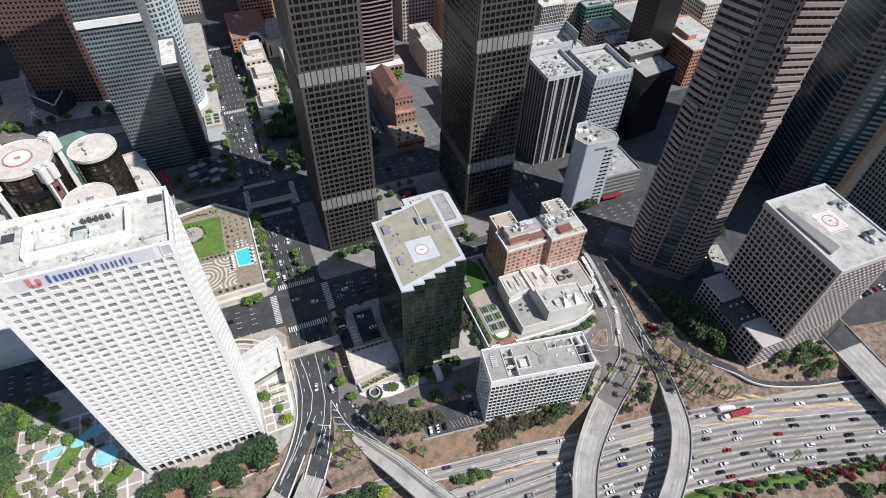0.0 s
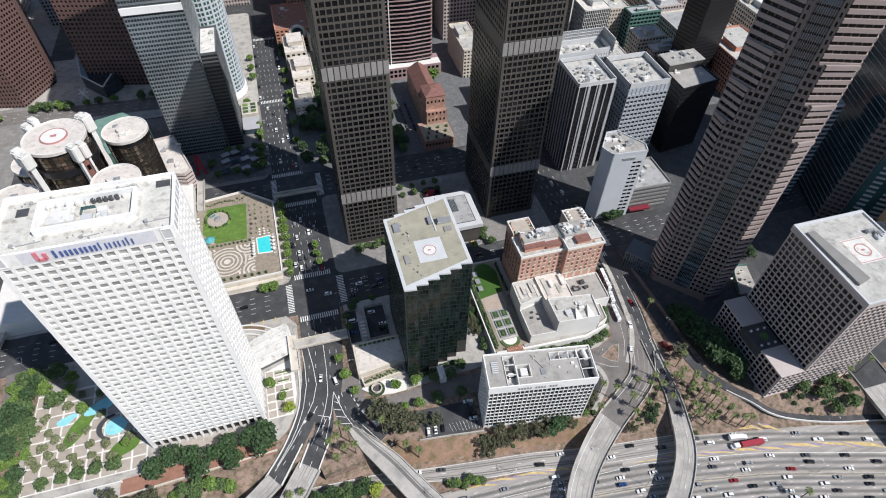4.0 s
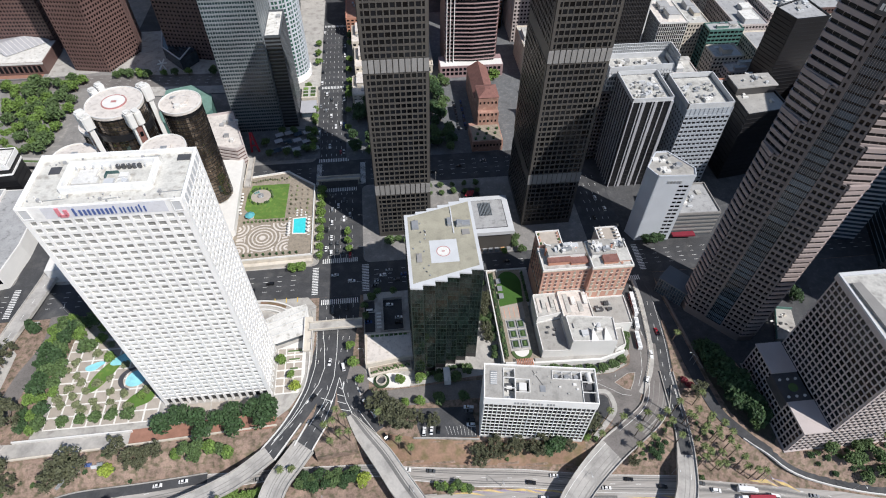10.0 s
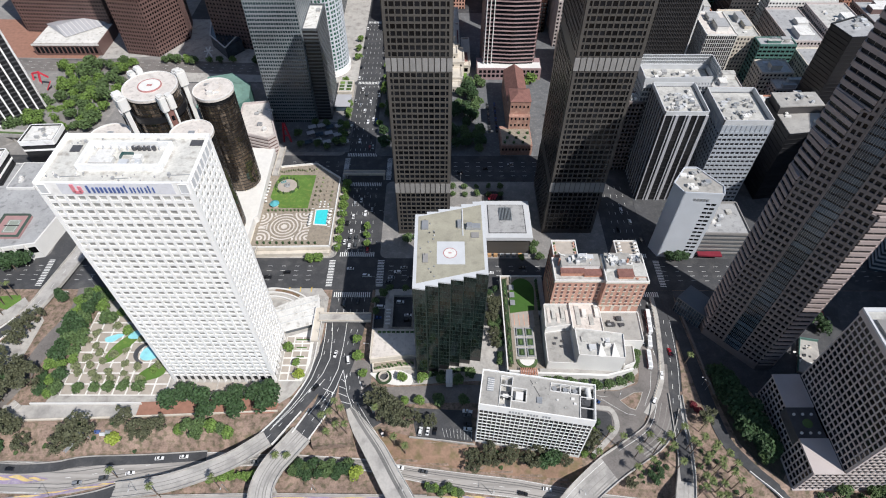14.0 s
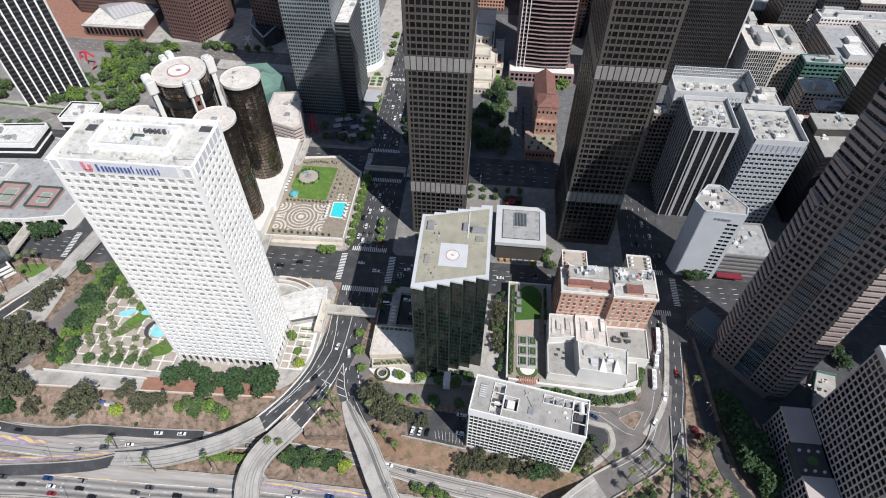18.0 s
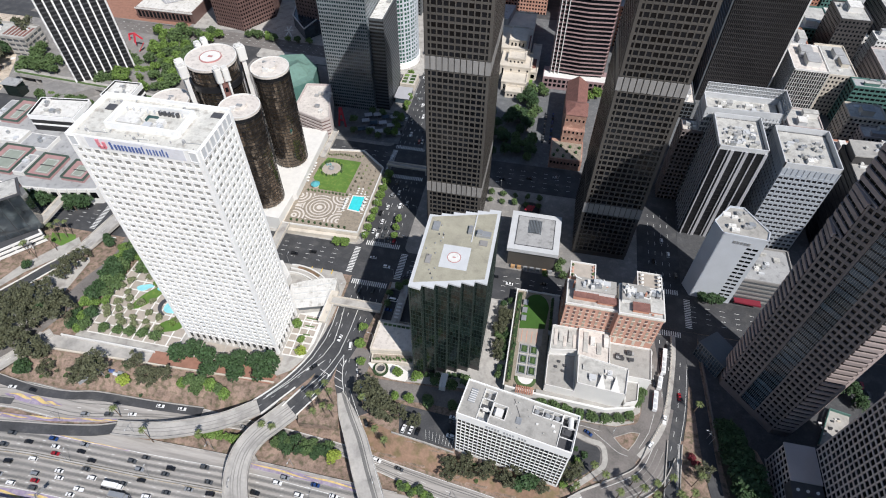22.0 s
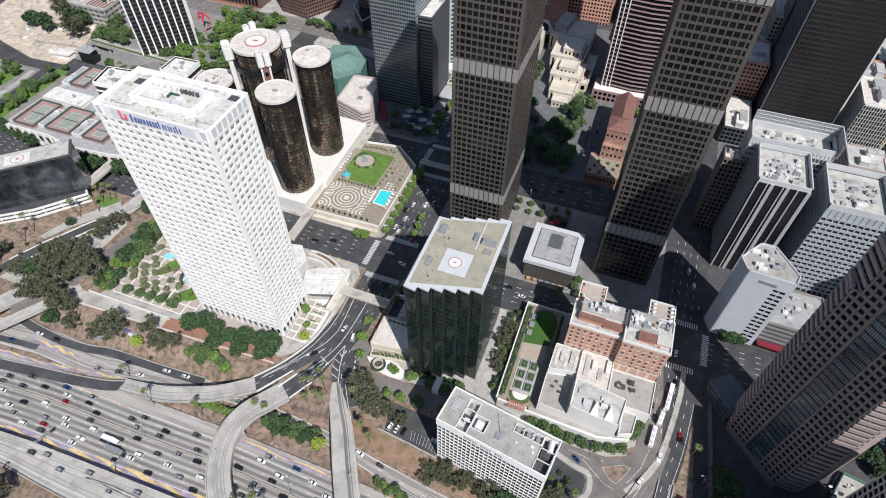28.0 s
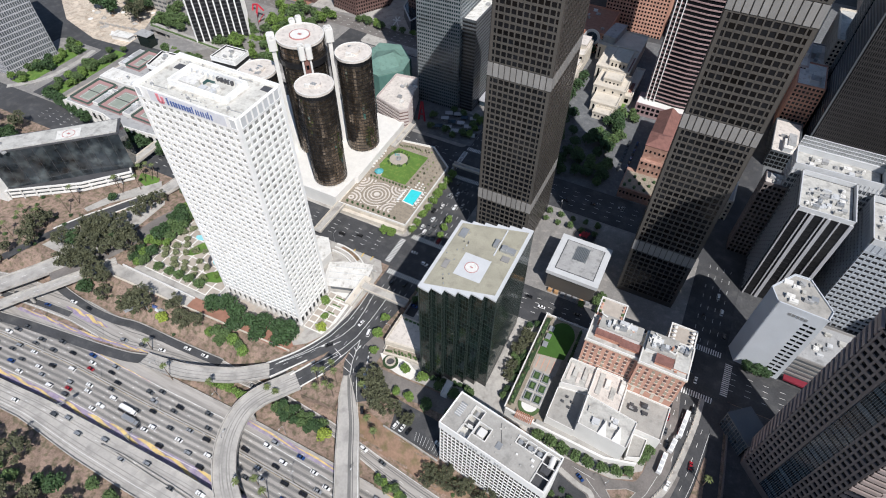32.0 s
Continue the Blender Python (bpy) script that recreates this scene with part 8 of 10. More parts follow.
# ---- right background: downtown blocks ----
rb = random.Random(41)
def city(x0, y0, x1, y1, H, wall, seed, label="old downtown office block with a cluttered roof", cols=3.2, glass=DARKGLASS, roof=None, span=1.7, pier=1.3):
    th = office("downtown_building", label, rect(x0, y0, x1, y1), H, wall, glass, max(3, int(H / 3.9)), span, cols=cols, pier=pier, depth=0.35, roof=roof or (ROOFGREY, ROOFWORN, CREAMROOF, ROOFWORN)[seed % 4], machines=3, seed=seed, par=1.0)
    r = random.Random(seed * 3 + 1)
    for _ in range(2):
        w, d, h = (x1 - x0) * r.uniform(0.2, 0.45), (y1 - y0) * r.uniform(0.15, 0.4), r.uniform(2.5, 5)
        x, y = r.uniform(x0 + 1.5, x1 - w - 1.5), r.uniform(y0 + 1.5, y1 - d - 1.5)
        ph = part("penthouse", MB().box(x, y, H, x + w, y + d, H + h), r.choice((wall, STUCCO, PARAPET)), th)
        part("penthouse_roof", MB().box(x - 0.2, y - 0.2, H + h, x + w + 0.2, y + d + 0.2, H + h + 0.3), r.choice((ROOFWORN, ROOFGREY, ROOFWHITE)), ph)


city(328, 312, 355, 354, 45, STUCCO, 50, "black office block with white fins and a flat pale roof", cols=2.0, span=0.25, pier=0.4, glass=BLACKMETAL)
city(358, 322, 382, 372, 38, CREAM, 51, "cream stone downtown block with a light well")
city(376.5, 308, 409, 321.5, 38, TEAL, 52, "teal glazed downtown block with a cluttered roof", cols=4.2, pier=0.8)
city(366, 270, 393, 290, 34, CREAM, 53, "cream brick block with a white rooftop house")
city(375, 255, 412, 269, 28, TAUPE, 54, "stepped stone block with a red roof court")
city(320, 254, 345, 279, 30, TAUPE, 55, "grey stone block with roof sheds")
city(352, 224, 369, 250, 25, BRICK, 56, "narrow brick block with a cluttered roof")
city(371, 226, 392, 246, 30, BRONZE, 57, "dark brick block with a pale roof")
city(410, 322, 442, 384, 34, TAUPE, 58, "long stone block with a broad grey roof", roof=ROOFGREY)
city(371, 376, 396, 410, 60, BRONZE, 59, "dark brick tower with a stone window grid")
city(413, 386, 480, 402, 40, STUCCO, 60, "long white block with roof monitors")
city(446, 330, 484, 382, 40, TAUPE, 61)
city(414, 272, 470, 318, 30, CREAM, 62, "broad cream block with roof sheds", roof=ROOFGREY)
city(428, 206, 470, 266, 36, BRICK, 63)
city(336, 360, 354, 402, 36, BRICK, 64)
MIX = (TAUPE, BRICK, BRONZE, CREAM, TEAL, ROSE, BROWN, STUCCO)
for i in range(6):
    for j in range(6):
        x, y = 488 + i * 46, 205 + j * 62
        if j > 1 or i < 3:
            city(x, y, x + rb.uniform(38, 44), y + rb.uniform(46, 56), rb.uniform(22, 52), MIX[(i * 5 + j * 3) % 8], 66 + i * 6 + j)
for i in range(5):
    for j in range(2):
        x, y = 322 + i * 34, 414 + j * 62
        city(x, y, x + rb.uniform(29, 33), y + rb.uniform(46, 57), rb.uniform(24, 52), MIX[(i * 3 + j * 5 + 1) % 8], 110 + i * 3 + j)
for i, (x, y, w, d, H, m) in enumerate(((150, 400, 50, 50, 40, BRICK), (205, 300, 19, 50, 28, CREAM), (206, 372, 40, 46, 46, TAUPE), (60, 450, 60, 50, 60, BRICKPINK), (140, 470, 50, 60, 70, BROWN), (200, 440, 50, 60, 80, SILVER), (-60, 420, 50, 50, 110, GREYTOWER), (260, 400, 56, 60, 60, CREAM), (-40, 500, 60, 60, 70, TAUPE), (30, 530, 60, 60, 60, BROWN), (110, 560, 60, 60, 60, BRICK), (190, 560, 70, 60, 50, CREAM), (300, 580, 80, 60, 60, TAUPE), (-420, 480, 90, 60, 40, CREAM), (-300, 500, 90, 60, 50, TAUPE), (-180, 500, 90, 60, 60, SILVER), (208, 214, 12, 60, 18, CREAM), (180, 400, 20, 30, 30, STUCCO))):
    city(x, y, x + w, y + d, H, m, 140 + i)
# dark glass towers beyond the stepped tower
city(240, 346, 261, 384, 44, BRICKPINK, 61, "salmon brick office block with a pale crown and cluttered roof", cols=3.0, span=1.5, pier=1.0, roof=ROOFWHITE)
city(238, 292, 258, 338, 15, GREYTOWER, 62, "low dark glass block with a cluttered grey roof", cols=3.4, span=0.8, pier=0.5)
city(244, 392, 262, 432, 38, TAUPE, 63, "taupe stone office block with a pale flat roof", cols=3.0, span=1.6, pier=1.2, roof=CREAMROOF)


def line_tower():
    th = thing("green_glass_tower", "tall navy glass tower with thin floor lines and a granite corner", "building")
    pts = [(403, 54), (411, 45), (428, 31), (475, 30), (490, 70), (480, 112), (425, 112)]
    H, nr = 176.0, 44
    fh = H / nr
    part("core", MB().prism(pts, 0.1, H), NAVYGLASS, th)
    lines, stone, strip2, gl = MB(), MB(), MB(), MB()
    u, L = unit(pts[6], pts[0])
    for j in range(1, nr):
        lines.slab(pts[6], u, 0, L, 0, 0.12, j * fh - 0.12, j * fh + 0.12)
    u, L = unit(pts[0], pts[1])
    for j in range(nr):
        stone.slab(pts[0], u, -0.6 - 0.8 * (j % 2), L, 0, 1.2, j * fh, j * fh + 2.0)
    for i in range(4):
        stone.slab(pts[0], u, i * L / 3.2, i * L / 3.2 + 0.8, 0, 1.0, 0.1, H)
    u, L = unit(pts[1], pts[2])
    for j in range(nr):
        strip2.slab(pts[1], u, 4.5, 10, 0, 0.8, j * fh, j * fh + 1.5)
        strip2.slab(pts[1], u, 15, L, 0, 0.8, j * fh, j * fh + 1.5)
    gl.slab(pts[1], u, 0.5, L, 0, 0.3, 0.1, H)
    part("floor_line", lines, FINPALE, th, "thin pale floor lines", "stuff")
    part("granite_corner", stone, ROSE, th, "stepped rose granite corner", "stuff")
    part("pale_band", strip2, PARAPET, th, "pale bands over green glass", "stuff")
    part("green_glazing", gl, TEALGLASS, th, "green glass strip")


line_tower()
office("dark_corner_tower", "tall dark glass office tower", [(395, 231), (424, 234), (420, 266), (389, 252)], 87, BLACKMETAL, BLACKMETAL, 24, 0.6, seed=172)
office("banded_low_tower", "pale banded office block in shade", [(384, 84), (399, 80), (405, 94), (391, 100)], 82, FINPALE, BLUEGLASS, 21, 1.4, roof=ROOFWORN, seed=173)
office("dark_grid_tower", "dark office tower with a white window grid", [(414, -32), (452, -30), (452, 16), (414, 14)], 150, ROOFWORN, BLACKMETAL, 40, 0.6, cols=2.6, pier=0.5, depth=0.4, seed=181)
pb = thing("pool_building", "low office block with a turquoise roof pool", "building")
part("wall", MB().box(386, -30, 0.1, 412, 20, 29), ROOFWORN, pb)
part("roof", MB().box(386.6, -29.4, 29, 411.4, 19.4, 29.3), CREAMROOF, pb)
part("pool", MB().prism([(392, -2), (401, -4), (404, 12), (395, 14)], 29.3, 29.6), WATER, pb, "bright turquoise roof pool")
part("pool_kerb", MB().prism([(391, -3), (402, -5), (405, 13), (394, 15)], 29.3, 29.5), PAVERLINE, pb)
rooftop(pb, 388, -28, 410, -8, 29.3, 8, 182)
gt = thing("glass_terrace", "low angular glass terrace with pale stone paving", "terrace")
part("paving", MB().prism([(304, 6), (318, 5), (324, 26), (314, 28)], 0.17, 2), SIDEWALK, gt)
rt9 = random.Random(19)
for i in range(16):
    x, y = rt9.uniform(306, 317), rt9.uniform(9, 24)
    part("terrace_seat", MB().box(x, y, 2, x + rt9.uniform(0.8, 2), y + 1, 2.6), rt9.choice((STUCCO, CREAM, DARKMETAL)), gt)
part("glass_screen", MB().beam((303.6, 6, 3), (313.6, 28, 3), 0.4, 2).beam((313.6, 28.2, 3), (324, 26.2, 3), 0.4, 2), TEAL, gt)


# ---- plaza of the white tower ----
pl = thing("plaza_garden", "sunlit plaza with beige paving squares, white bands, lawn and blue ponds", "garden")
part("plaza_bed", MB().prism([(-122, -9), (-62, -9), (-60, 48), (-122, 48)], 0.17, 0.3), PAVERLINE, pl, "white paving bands")
slabs = {}
for i in range(8):
    for j in range(8):
        x, y = -121.5 + i * 7.5, -8.4 + j * 7.0
        if x + 6.4 < -60 and y + 6 < 48:
            slabs.setdefault(0, MB().box(0, 0, 0, 6.5, 6.1, 0.06).mesh("paving_slab", PAVER))
            placed("paving_slab", slabs[0], pl, x, y, 0.3)


def blob(cx, cy, rx, ry, rot, n=28, wob=0.12, seed=0):
    out = []
    for i in range(n):
        a = 6.28319 * i / n
        k = 1 + wob * math.sin(2 * a + seed) + wob * 0.6 * math.sin(3 * a + seed * 2)
        x, y = rx * k * math.cos(a), ry * k * math.sin(a)
        out.append((cx + x * math.cos(rot) - y * math.sin(rot), cy + x * math.sin(rot) + y * math.cos(rot)))
    return out


part("lawn", MB().prism(blob(-97, 24, 13, 4.6, 0.95, seed=1), 0.3, 0.55), GRASS, pl, "curving bright lawn")
part("lawn", MB().prism(blob(-74, 5, 7.5, 5, 0.5, seed=2), 0.3, 0.6), GRASS, pl, "rounded bright lawn")
part("pond", MB().prism(blob(-88, 33, 8.5, 3.8, 0.5, seed=3, wob=0.08), 0.3, 0.62), POND, pl, "light blue pond")
part("pond", MB().prism(blob(-105, 29, 5.0, 2.4, 0.2, seed=0, wob=0.2), 0.3, 0.62), POND, pl, "light blue pond")
part("pond", MB().prism(blob(-79, 18.5, 6, 4.8, 0.3, seed=5, wob=0.06), 0.3, 0.62), POND, pl, "light blue pond")
A, B = ribbon([(-79 + 8.4 * math.cos(radians(a)), 18.5 + 7.2 * math.sin(radians(a)), 0.95) for a in range(95, 262, 8)], [0.4 + 0.9 * math.sin(math.pi * i / 20) for i in range(21)])
part("pond_rim", strip(MB(), A, B, 0.7), DARKMETAL, pl, "dark crescent wall round the pond")
for i in range(5):
    for j in range(2):
        part("stone_band", MB().box(-57 + i * 12.4, -10.4 + j * 5, 0.17, -46.5 + i * 12.4, -6.4 + j * 5, 0.26), PAVER, pl)
for i in range(6):
    for k in range(3):
        x1 = 5.6 + k * 5.0
        if not (k == 2 and i == 0):
            part("stone_band", MB().box(x1 - 4.2, 1 + i * 5, 0.2, x1, 4.9 + i * 5, 0.28), PAVER, pl)
for x0, y0, x1, y1 in ((8, 21.4, 14.5, 22.6), (7, 27, 15.5, 28.2), (9, 15.2, 13.8, 16.4)):
    part("low_planter", MB().box(x0, y0, 0.2, x1, y1, 0.9), PAVERLINE, pl)
    part("planter_hedge", MB().box(x0 + 0.2, y0 + 0.2, 0.9, x1 - 0.2, y1 - 0.2, 1.3), LEAF[1], pl)
part("terrace_bed", MB().prism([(1.0, 0.2), (14.5, 0.2), (17.6, 12), (17.6, 36.2), (1.0, 30.2)], 0.17, 0.2), PAVERLINE, pl, "white bands between paving terraces")
part("brick_path", MB().prism([(-74, -13), (-2, -10), (4, -14), (2, -19.5), (-74, -21)], 0.05, 0.32), BRICKPAVE, pl, "red-brown brick path")
rt = thing("retaining_wall", "long white retaining wall of a sunken drive", "wall", kind="structure")
part("wall_face", MB().prism([(-135, -15), (-73, -14.6), (-73, -13.8), (-135, -14.2)], -4, 2.0), STUCCO, rt)
part("wall_face", MB().prism([(-135, -24.5), (-60, -21.6), (4, -18.6), (4, -17.9), (-60, -20.8), (-135, -23.6)], -5, 1.2), CREAM, rt)
part("drive", MB().prism([(-150, -23.5), (-74, -21), (-74, -15), (-150, -15)], -0.5, 0.35), CONCRETE, rt)
cp = thing("entrance_pavilion", "white ribbed canopy pavilion with sweeping curved ramps", "building")
fan = [(-1, 30.5), (20, 37.4), (19.5, 46), (18, 56), (16, 58.2), (8, 56.4), (-2, 52.4), (-10.5, 47.6), (-7, 37)]
part("canopy_roof", MB().prism(fan, 4.8, 5.3), ROOFWHITE, cp, "bright white fan-shaped canopy")
part("pavilion_wall", MB().prism([(0, 32.5), (18.6, 38.6), (17, 53), (8, 53), (-6, 46), (-5, 38)], 0.17, 4.8), GREYTOWER, cp)
for i in range(9):
    u = i / 8
    part("canopy_rib", MB().beam((-1 + 20.6 * u, 31 + 6.6 * u, 5.3), (-9.6 + 26.4 * u, 47.8 + 10.6 * u - 3.0 * u * (1 - u), 5.5), 0.35, 0.3), STUCCO, cp)
for k in range(3):
    u = 0.3 + 0.25 * k
    part("canopy_purlin", MB().beam((-1 - 8.6 * u, 31 + 16.8 * u, 5.5 + 0.6 * u), (19.6 - 2.8 * u, 37.6 + 20.6 * u, 5.5 + 0.6 * u), 0.25, 0.3), PARAPET, cp)
for k, r in enumerate((29, 32.5, 36)):
    cur = [(-14 + r * math.cos(radians(a)), 31 + r * math.sin(radians(a)), 2.0 - 0.45 * k) for a in range(44, 100, 4)]
    A, B = ribbon(cur, 0.45)
    part("curved_wall", strip(MB(), A, B, 1.8 - 0.4 * k), STUCCO, cp)
A, B = ribbon([(-14 + 30.7 * math.cos(radians(a)), 31 + 30.7 * math.sin(radians(a)), 0.5) for a in range(44, 100, 4)], 1.2)
part("curved_ramp", strip(MB(), A, B, 0.3), SIDEWALK, cp)
A, B = ribbon([(-14 + 34.2 * math.cos(radians(a)), 31 + 34.2 * math.sin(radians(a)), 0.9) for a in range(60, 92, 4)], 1.1)
part("planter_bed", strip(MB(), A, B, 0.7), SOILRED, cp, "curved bed of bare brown soil")
part("walkway", MB().prism([(17.2, 24), (22, 24), (22, 48), (17.2, 48)], 4.6, 6.0), CREAM, cp)
part("walkway_edge", MB().box(16.8, 24, 4.6, 17.2, 48, 7.0).box(21.7, 24, 6.0, 22, 37.3, 7.0), STUCCO, cp)
an = thing("white_annexe", "small white two-storey annexe at the foot of the tower", "building")
part("wall", MB().prism([(-30, 44), (-14, 44), (-13, 54), (-22, 64), (-31, 62)], 0.17, 7.6), STUCCO, an)
part("roof", MB().prism([(-29.4, 44.6), (-14.6, 44.6), (-13.8, 53.6), (-22.2, 63.2), (-30.4, 61.4)], 7.6, 7.7), ROOFWHITE, an)
for i in range(3):
    part("window", MB().slab((-13, 54), unit((-13, 54), (-22, 64))[0], 1.6 + i * 4, 4.2 + i * 4, -0.1, 0.1, 1.2, 6.2), DARKGLASS, an)
for i in range(3):
    solid("yellow_kerb_mark", MB().box(-4.4 + i * 7.2, 64.6, 0.175, -3.8 + i * 7.2, 68.4, 0.21), KERBYELLOW, "yellow stripe painted across the kerb", "road marking")

# ---- side ramps at the city edge ----
solid("road_side", strip(MB(), *ribbon(smooth_path([(-170, -44, 0.2), (-156, -18, 0.14), (-148, 3, 0.14), (-145.6, 16, 0.14), (-143, 28, 0.14), (-138.5, 39, 0.14), (-135.6, 52, 0.14), (-137, 68, 0.14)], 6), 5)), WORNASPHALT, "worn grey asphalt side street by the plaza", "road", "structure")
solid("road_side", strip(MB(), *ribbon(smooth_path([(-214, -46, 0.1), (-202, -14, 0.12), (-192, 6, 0.12), (-185, 17, 0.12), (-178, 29, 0.12), (-169, 42, 0.3), (-164, 50, 0.9)], 6), 3.4)), ASPHALT, "narrow curving asphalt ramp", "road", "structure")
for off in (-4.0, 4.0):
    e = offset(smooth_path([(-202, -14, 0.7), (-192, 6, 0.7), (-185, 17, 0.7), (-178, 29, 0.7), (-169, 42, 0.9)], 5), off)
    solid("ramp_barrier", strip(MB(), *ribbon([tuple(v) for v in e], 0.25), 1.0), STUCCO, "low white concrete barrier along the ramp", "barrier", "structure")
solid("pavement_hillside", MB().prism([(-200, -26), (-188, 3), (-178, 18), (-164, 38), (-156, 45), (-153.4, 42), (-153.6, 31), (-154.4, 13), (-156, -5), (-166, -20), (-178, -26)], -0.4, 0.1), SIDEWALK, "pale concrete apron beside the ramp", "pavement", "structure")
solid("pavement_path_hill", MB().prism([(-203, 12), (-197, 28), (-181, 52), (-174, 60), (-166.5, 53), (-172, 46), (-190, 25), (-198, 11)], -0.3, 0.09), SIDEWALK, "pale tan footpath beside the curving ramp", "pavement", "structure")
solid("lawn_corner", MB().prism([(-195, 60), (-191, 53), (-181, 50), (-175, 58), (-178, 62)], -0.2, 0.2), GRASS, "small bright lawn under palms", "lawn", "structure")
bridge("hill_overpass", "pale concrete overpass crossing the side street", [(-168, 44, 0.4), (-162, 52, 2.2), (-157, 63, 4.6), (-153, 80, 5.0), (-149, 104, 4.8), (-146, 150, 4.4)], 5.0, columns=((-155, 70, 0, 3.6), (-151, 94, 0, 3.6)), lines=((0, 3, 9),))
bridge("far_overpass", "pale concrete overpass crossing the freeway", [(-168, -18, 0.4), (-183, -45, 0.4), (-205, -80, 0.2), (-230, -136, -1), (-250, -190, -1.7), (-300, -300, -1.7), (-360, -430, -1.7)], 6, columns=((-196, -66, -8, -1), (-211, -92, -8, -1)), lines=((0, 3, 9),))
bridge("far_overpass", "narrow concrete overpass crossing the freeway", [(-142, -14, 0.4), (-156, -36, 0.4), (-167, -53, 0.4), (-176, -66, 0.3), (-192, -94, 0), (-210, -136, -1), (-232, -190, -1.7), (-268, -300, -1.7), (-320, -430, -1.7)], 3.4, columns=((-171, -60, -8, -1), (-184, -80, -8, -1)), lines=((0, 3, 9),))


# ---- trees ----
def crown_mesh(name, material, r, h, z, leaves, size, seed, lumps=9, hollow=0.45, airy=False):
    """Leaf clumps spread over a few uneven lobes."""
    g = random.Random(seed)
    lobes = []
    for i in range(lumps):
        a, d = 6.28319 * i / lumps + g.uniform(-0.4, 0.4), g.uniform(0.25, 0.62) * r
        lobes.append((d * math.cos(a), d * math.sin(a), z + h * g.uniform(0.25, 0.75), r * g.uniform(0.38, 0.58)) if not airy else (d * 1.35 * math.cos(a), d * 1.35 * math.sin(a), z + h * g.uniform(0.1, 0.95), r * g.uniform(0.16, 0.32)))
    lobes.append((0, 0, z + h * 0.7, r * (0.25 if airy else 0.55)))
    mb = MB()
    for i in range(leaves):
        lx, ly, lz, lr = g.choice(lobes)
        th, ph = g.uniform(0, 6.28319), math.acos(g.uniform(-0.55, 1))
        k = lr * (g.uniform(hollow, 1.0) ** 0.5) * g.uniform(0.85, 1.12)
        p = Vector((lx + k * math.sin(ph) * math.cos(th), ly + k * math.sin(ph) * math.sin(th), lz + k * math.cos(ph) * min(1.2, h / r * 0.8)))
        q = Euler((g.uniform(-0.9, 0.9), g.uniform(-0.9, 0.9), g.uniform(0, 6.28))).to_matrix()
        s = size * g.uniform(0.6, 1.25)
        b = len(mb.v)
        mb.v += [tuple(p + q @ Vector(c)) for c in ((-s, -s * 0.6, 0), (s, -s * 0.5, 0.1 * s), (s * 0.9, s * 0.6, -0.1 * s), (0, s * 0.95, 0.15 * s), (-s * 0.9, s * 0.5, 0))]
        mb.f.append((b, b + 1, b + 2, b + 3, b + 4))
    return mb.mesh(name, material)


def trunk_mesh(r0, h, spread, seed, n=7):
    g = random.Random(seed)
    mb = MB().cyl(0, 0, r0, -0.6, h * 0.6, n, r0 * 0.6)
    for i in range(5):
        a = 6.28319 * i / 5 + g.uniform(-0.4, 0.4)
        mb.beam((0, 0, h * g.uniform(0.35, 0.55)), (spread * math.cos(a), spread * math.sin(a), h * g.uniform(0.8, 1.05)), r0 * 0.55, r0 * 0.55)
    return mb.mesh("trunk", BARK)


KINDS = {}
def define(kind, name, label, leafmat, r, h, z, leaves, size, seeds=(1, 2, 3), hollow=0.45, lumps=9, airy=False):
    KINDS[kind] = (name, label, [(crown_mesh("crown", leafmat, r, h, z, leaves, size, s, lumps, hollow, airy), trunk_mesh(0.28 if r < 5 else 0.45, z + h * 0.4, r * 0.5, s)) for s in seeds])


define("dark", "ficus_tree", "dense dark green round-crowned street tree", LEAF[0], 4.6, 6.5, 2.2, 900, 0.5)
define("mid", "shade_tree", "mid green broad-crowned plaza tree", LEAF[1], 4.2, 5.5, 1.8, 800, 0.48)
define("bright", "young_tree", "bright green leafy tree", LEAF[2], 3.6, 5.0, 1.5, 700, 0.45)
define("lime", "lime_tree", "vivid yellow-green round tree", LEAF[4], 3.7, 5.0, 1.5, 700, 0.45)
define("olive", "eucalyptus_tree", "tall thin-leaved grey-olive eucalyptus", LEAF[3], 7.0, 9.0, 4.0, 1300, 0.42, seeds=(1, 2, 3, 4), hollow=0.1, lumps=26, airy=True)
define("small", "plaza_tree", "small pale round plaza tree", LEAFPALE, 2.6, 3.0, 1.3, 420, 0.36)
define("shrub", "shrub", "low rounded green shrub", LEAF[1], 2.0, 2.0, 0.2, 260, 0.34, lumps=6)
define("darkshrub", "shrub", "low dark green shrub", LEAF[0], 2.0, 1.8, 0.2, 260, 0.34, lumps=6)
define("crimson", "crimson_shrub", "low crimson flowering shrub on a slope", LEAF[5], 2.3, 2.4, 0.2, 320, 0.36, lumps=6)
tr = random.Random(77)


def tree(kind, x, y, s=1.0, z=None, group=""):
    name, label, variants = KINDS[kind]
    crown, trunk = tr.choice(variants)
    low = "shrub" in name
    base = new(name, crown if low else None)
    z = height(x, y) if z is None else z
    base.matrix_basis = Matrix.Translation((x, y, z)) @ Matrix.Rotation(tr.uniform(0, 6.28), 4, "Z") @ Matrix.Diagonal((s, s, s * tr.uniform(0.9, 1.1), 1))
    tagged(base, label, "tree" if "tree" in name else "shrub", group)
    for nm, me in (() if low else (("trunk", trunk), ("crown", crown))):
        ob = new(nm, me)
        ob.parent = base
    return base


def trees(kind, pts, s=1.0, jitter=0.15, z=None, group=""):
    for x, y in pts:
        tree(kind, x, y, s * tr.uniform(1 - jitter, 1 + jitter), z, group)


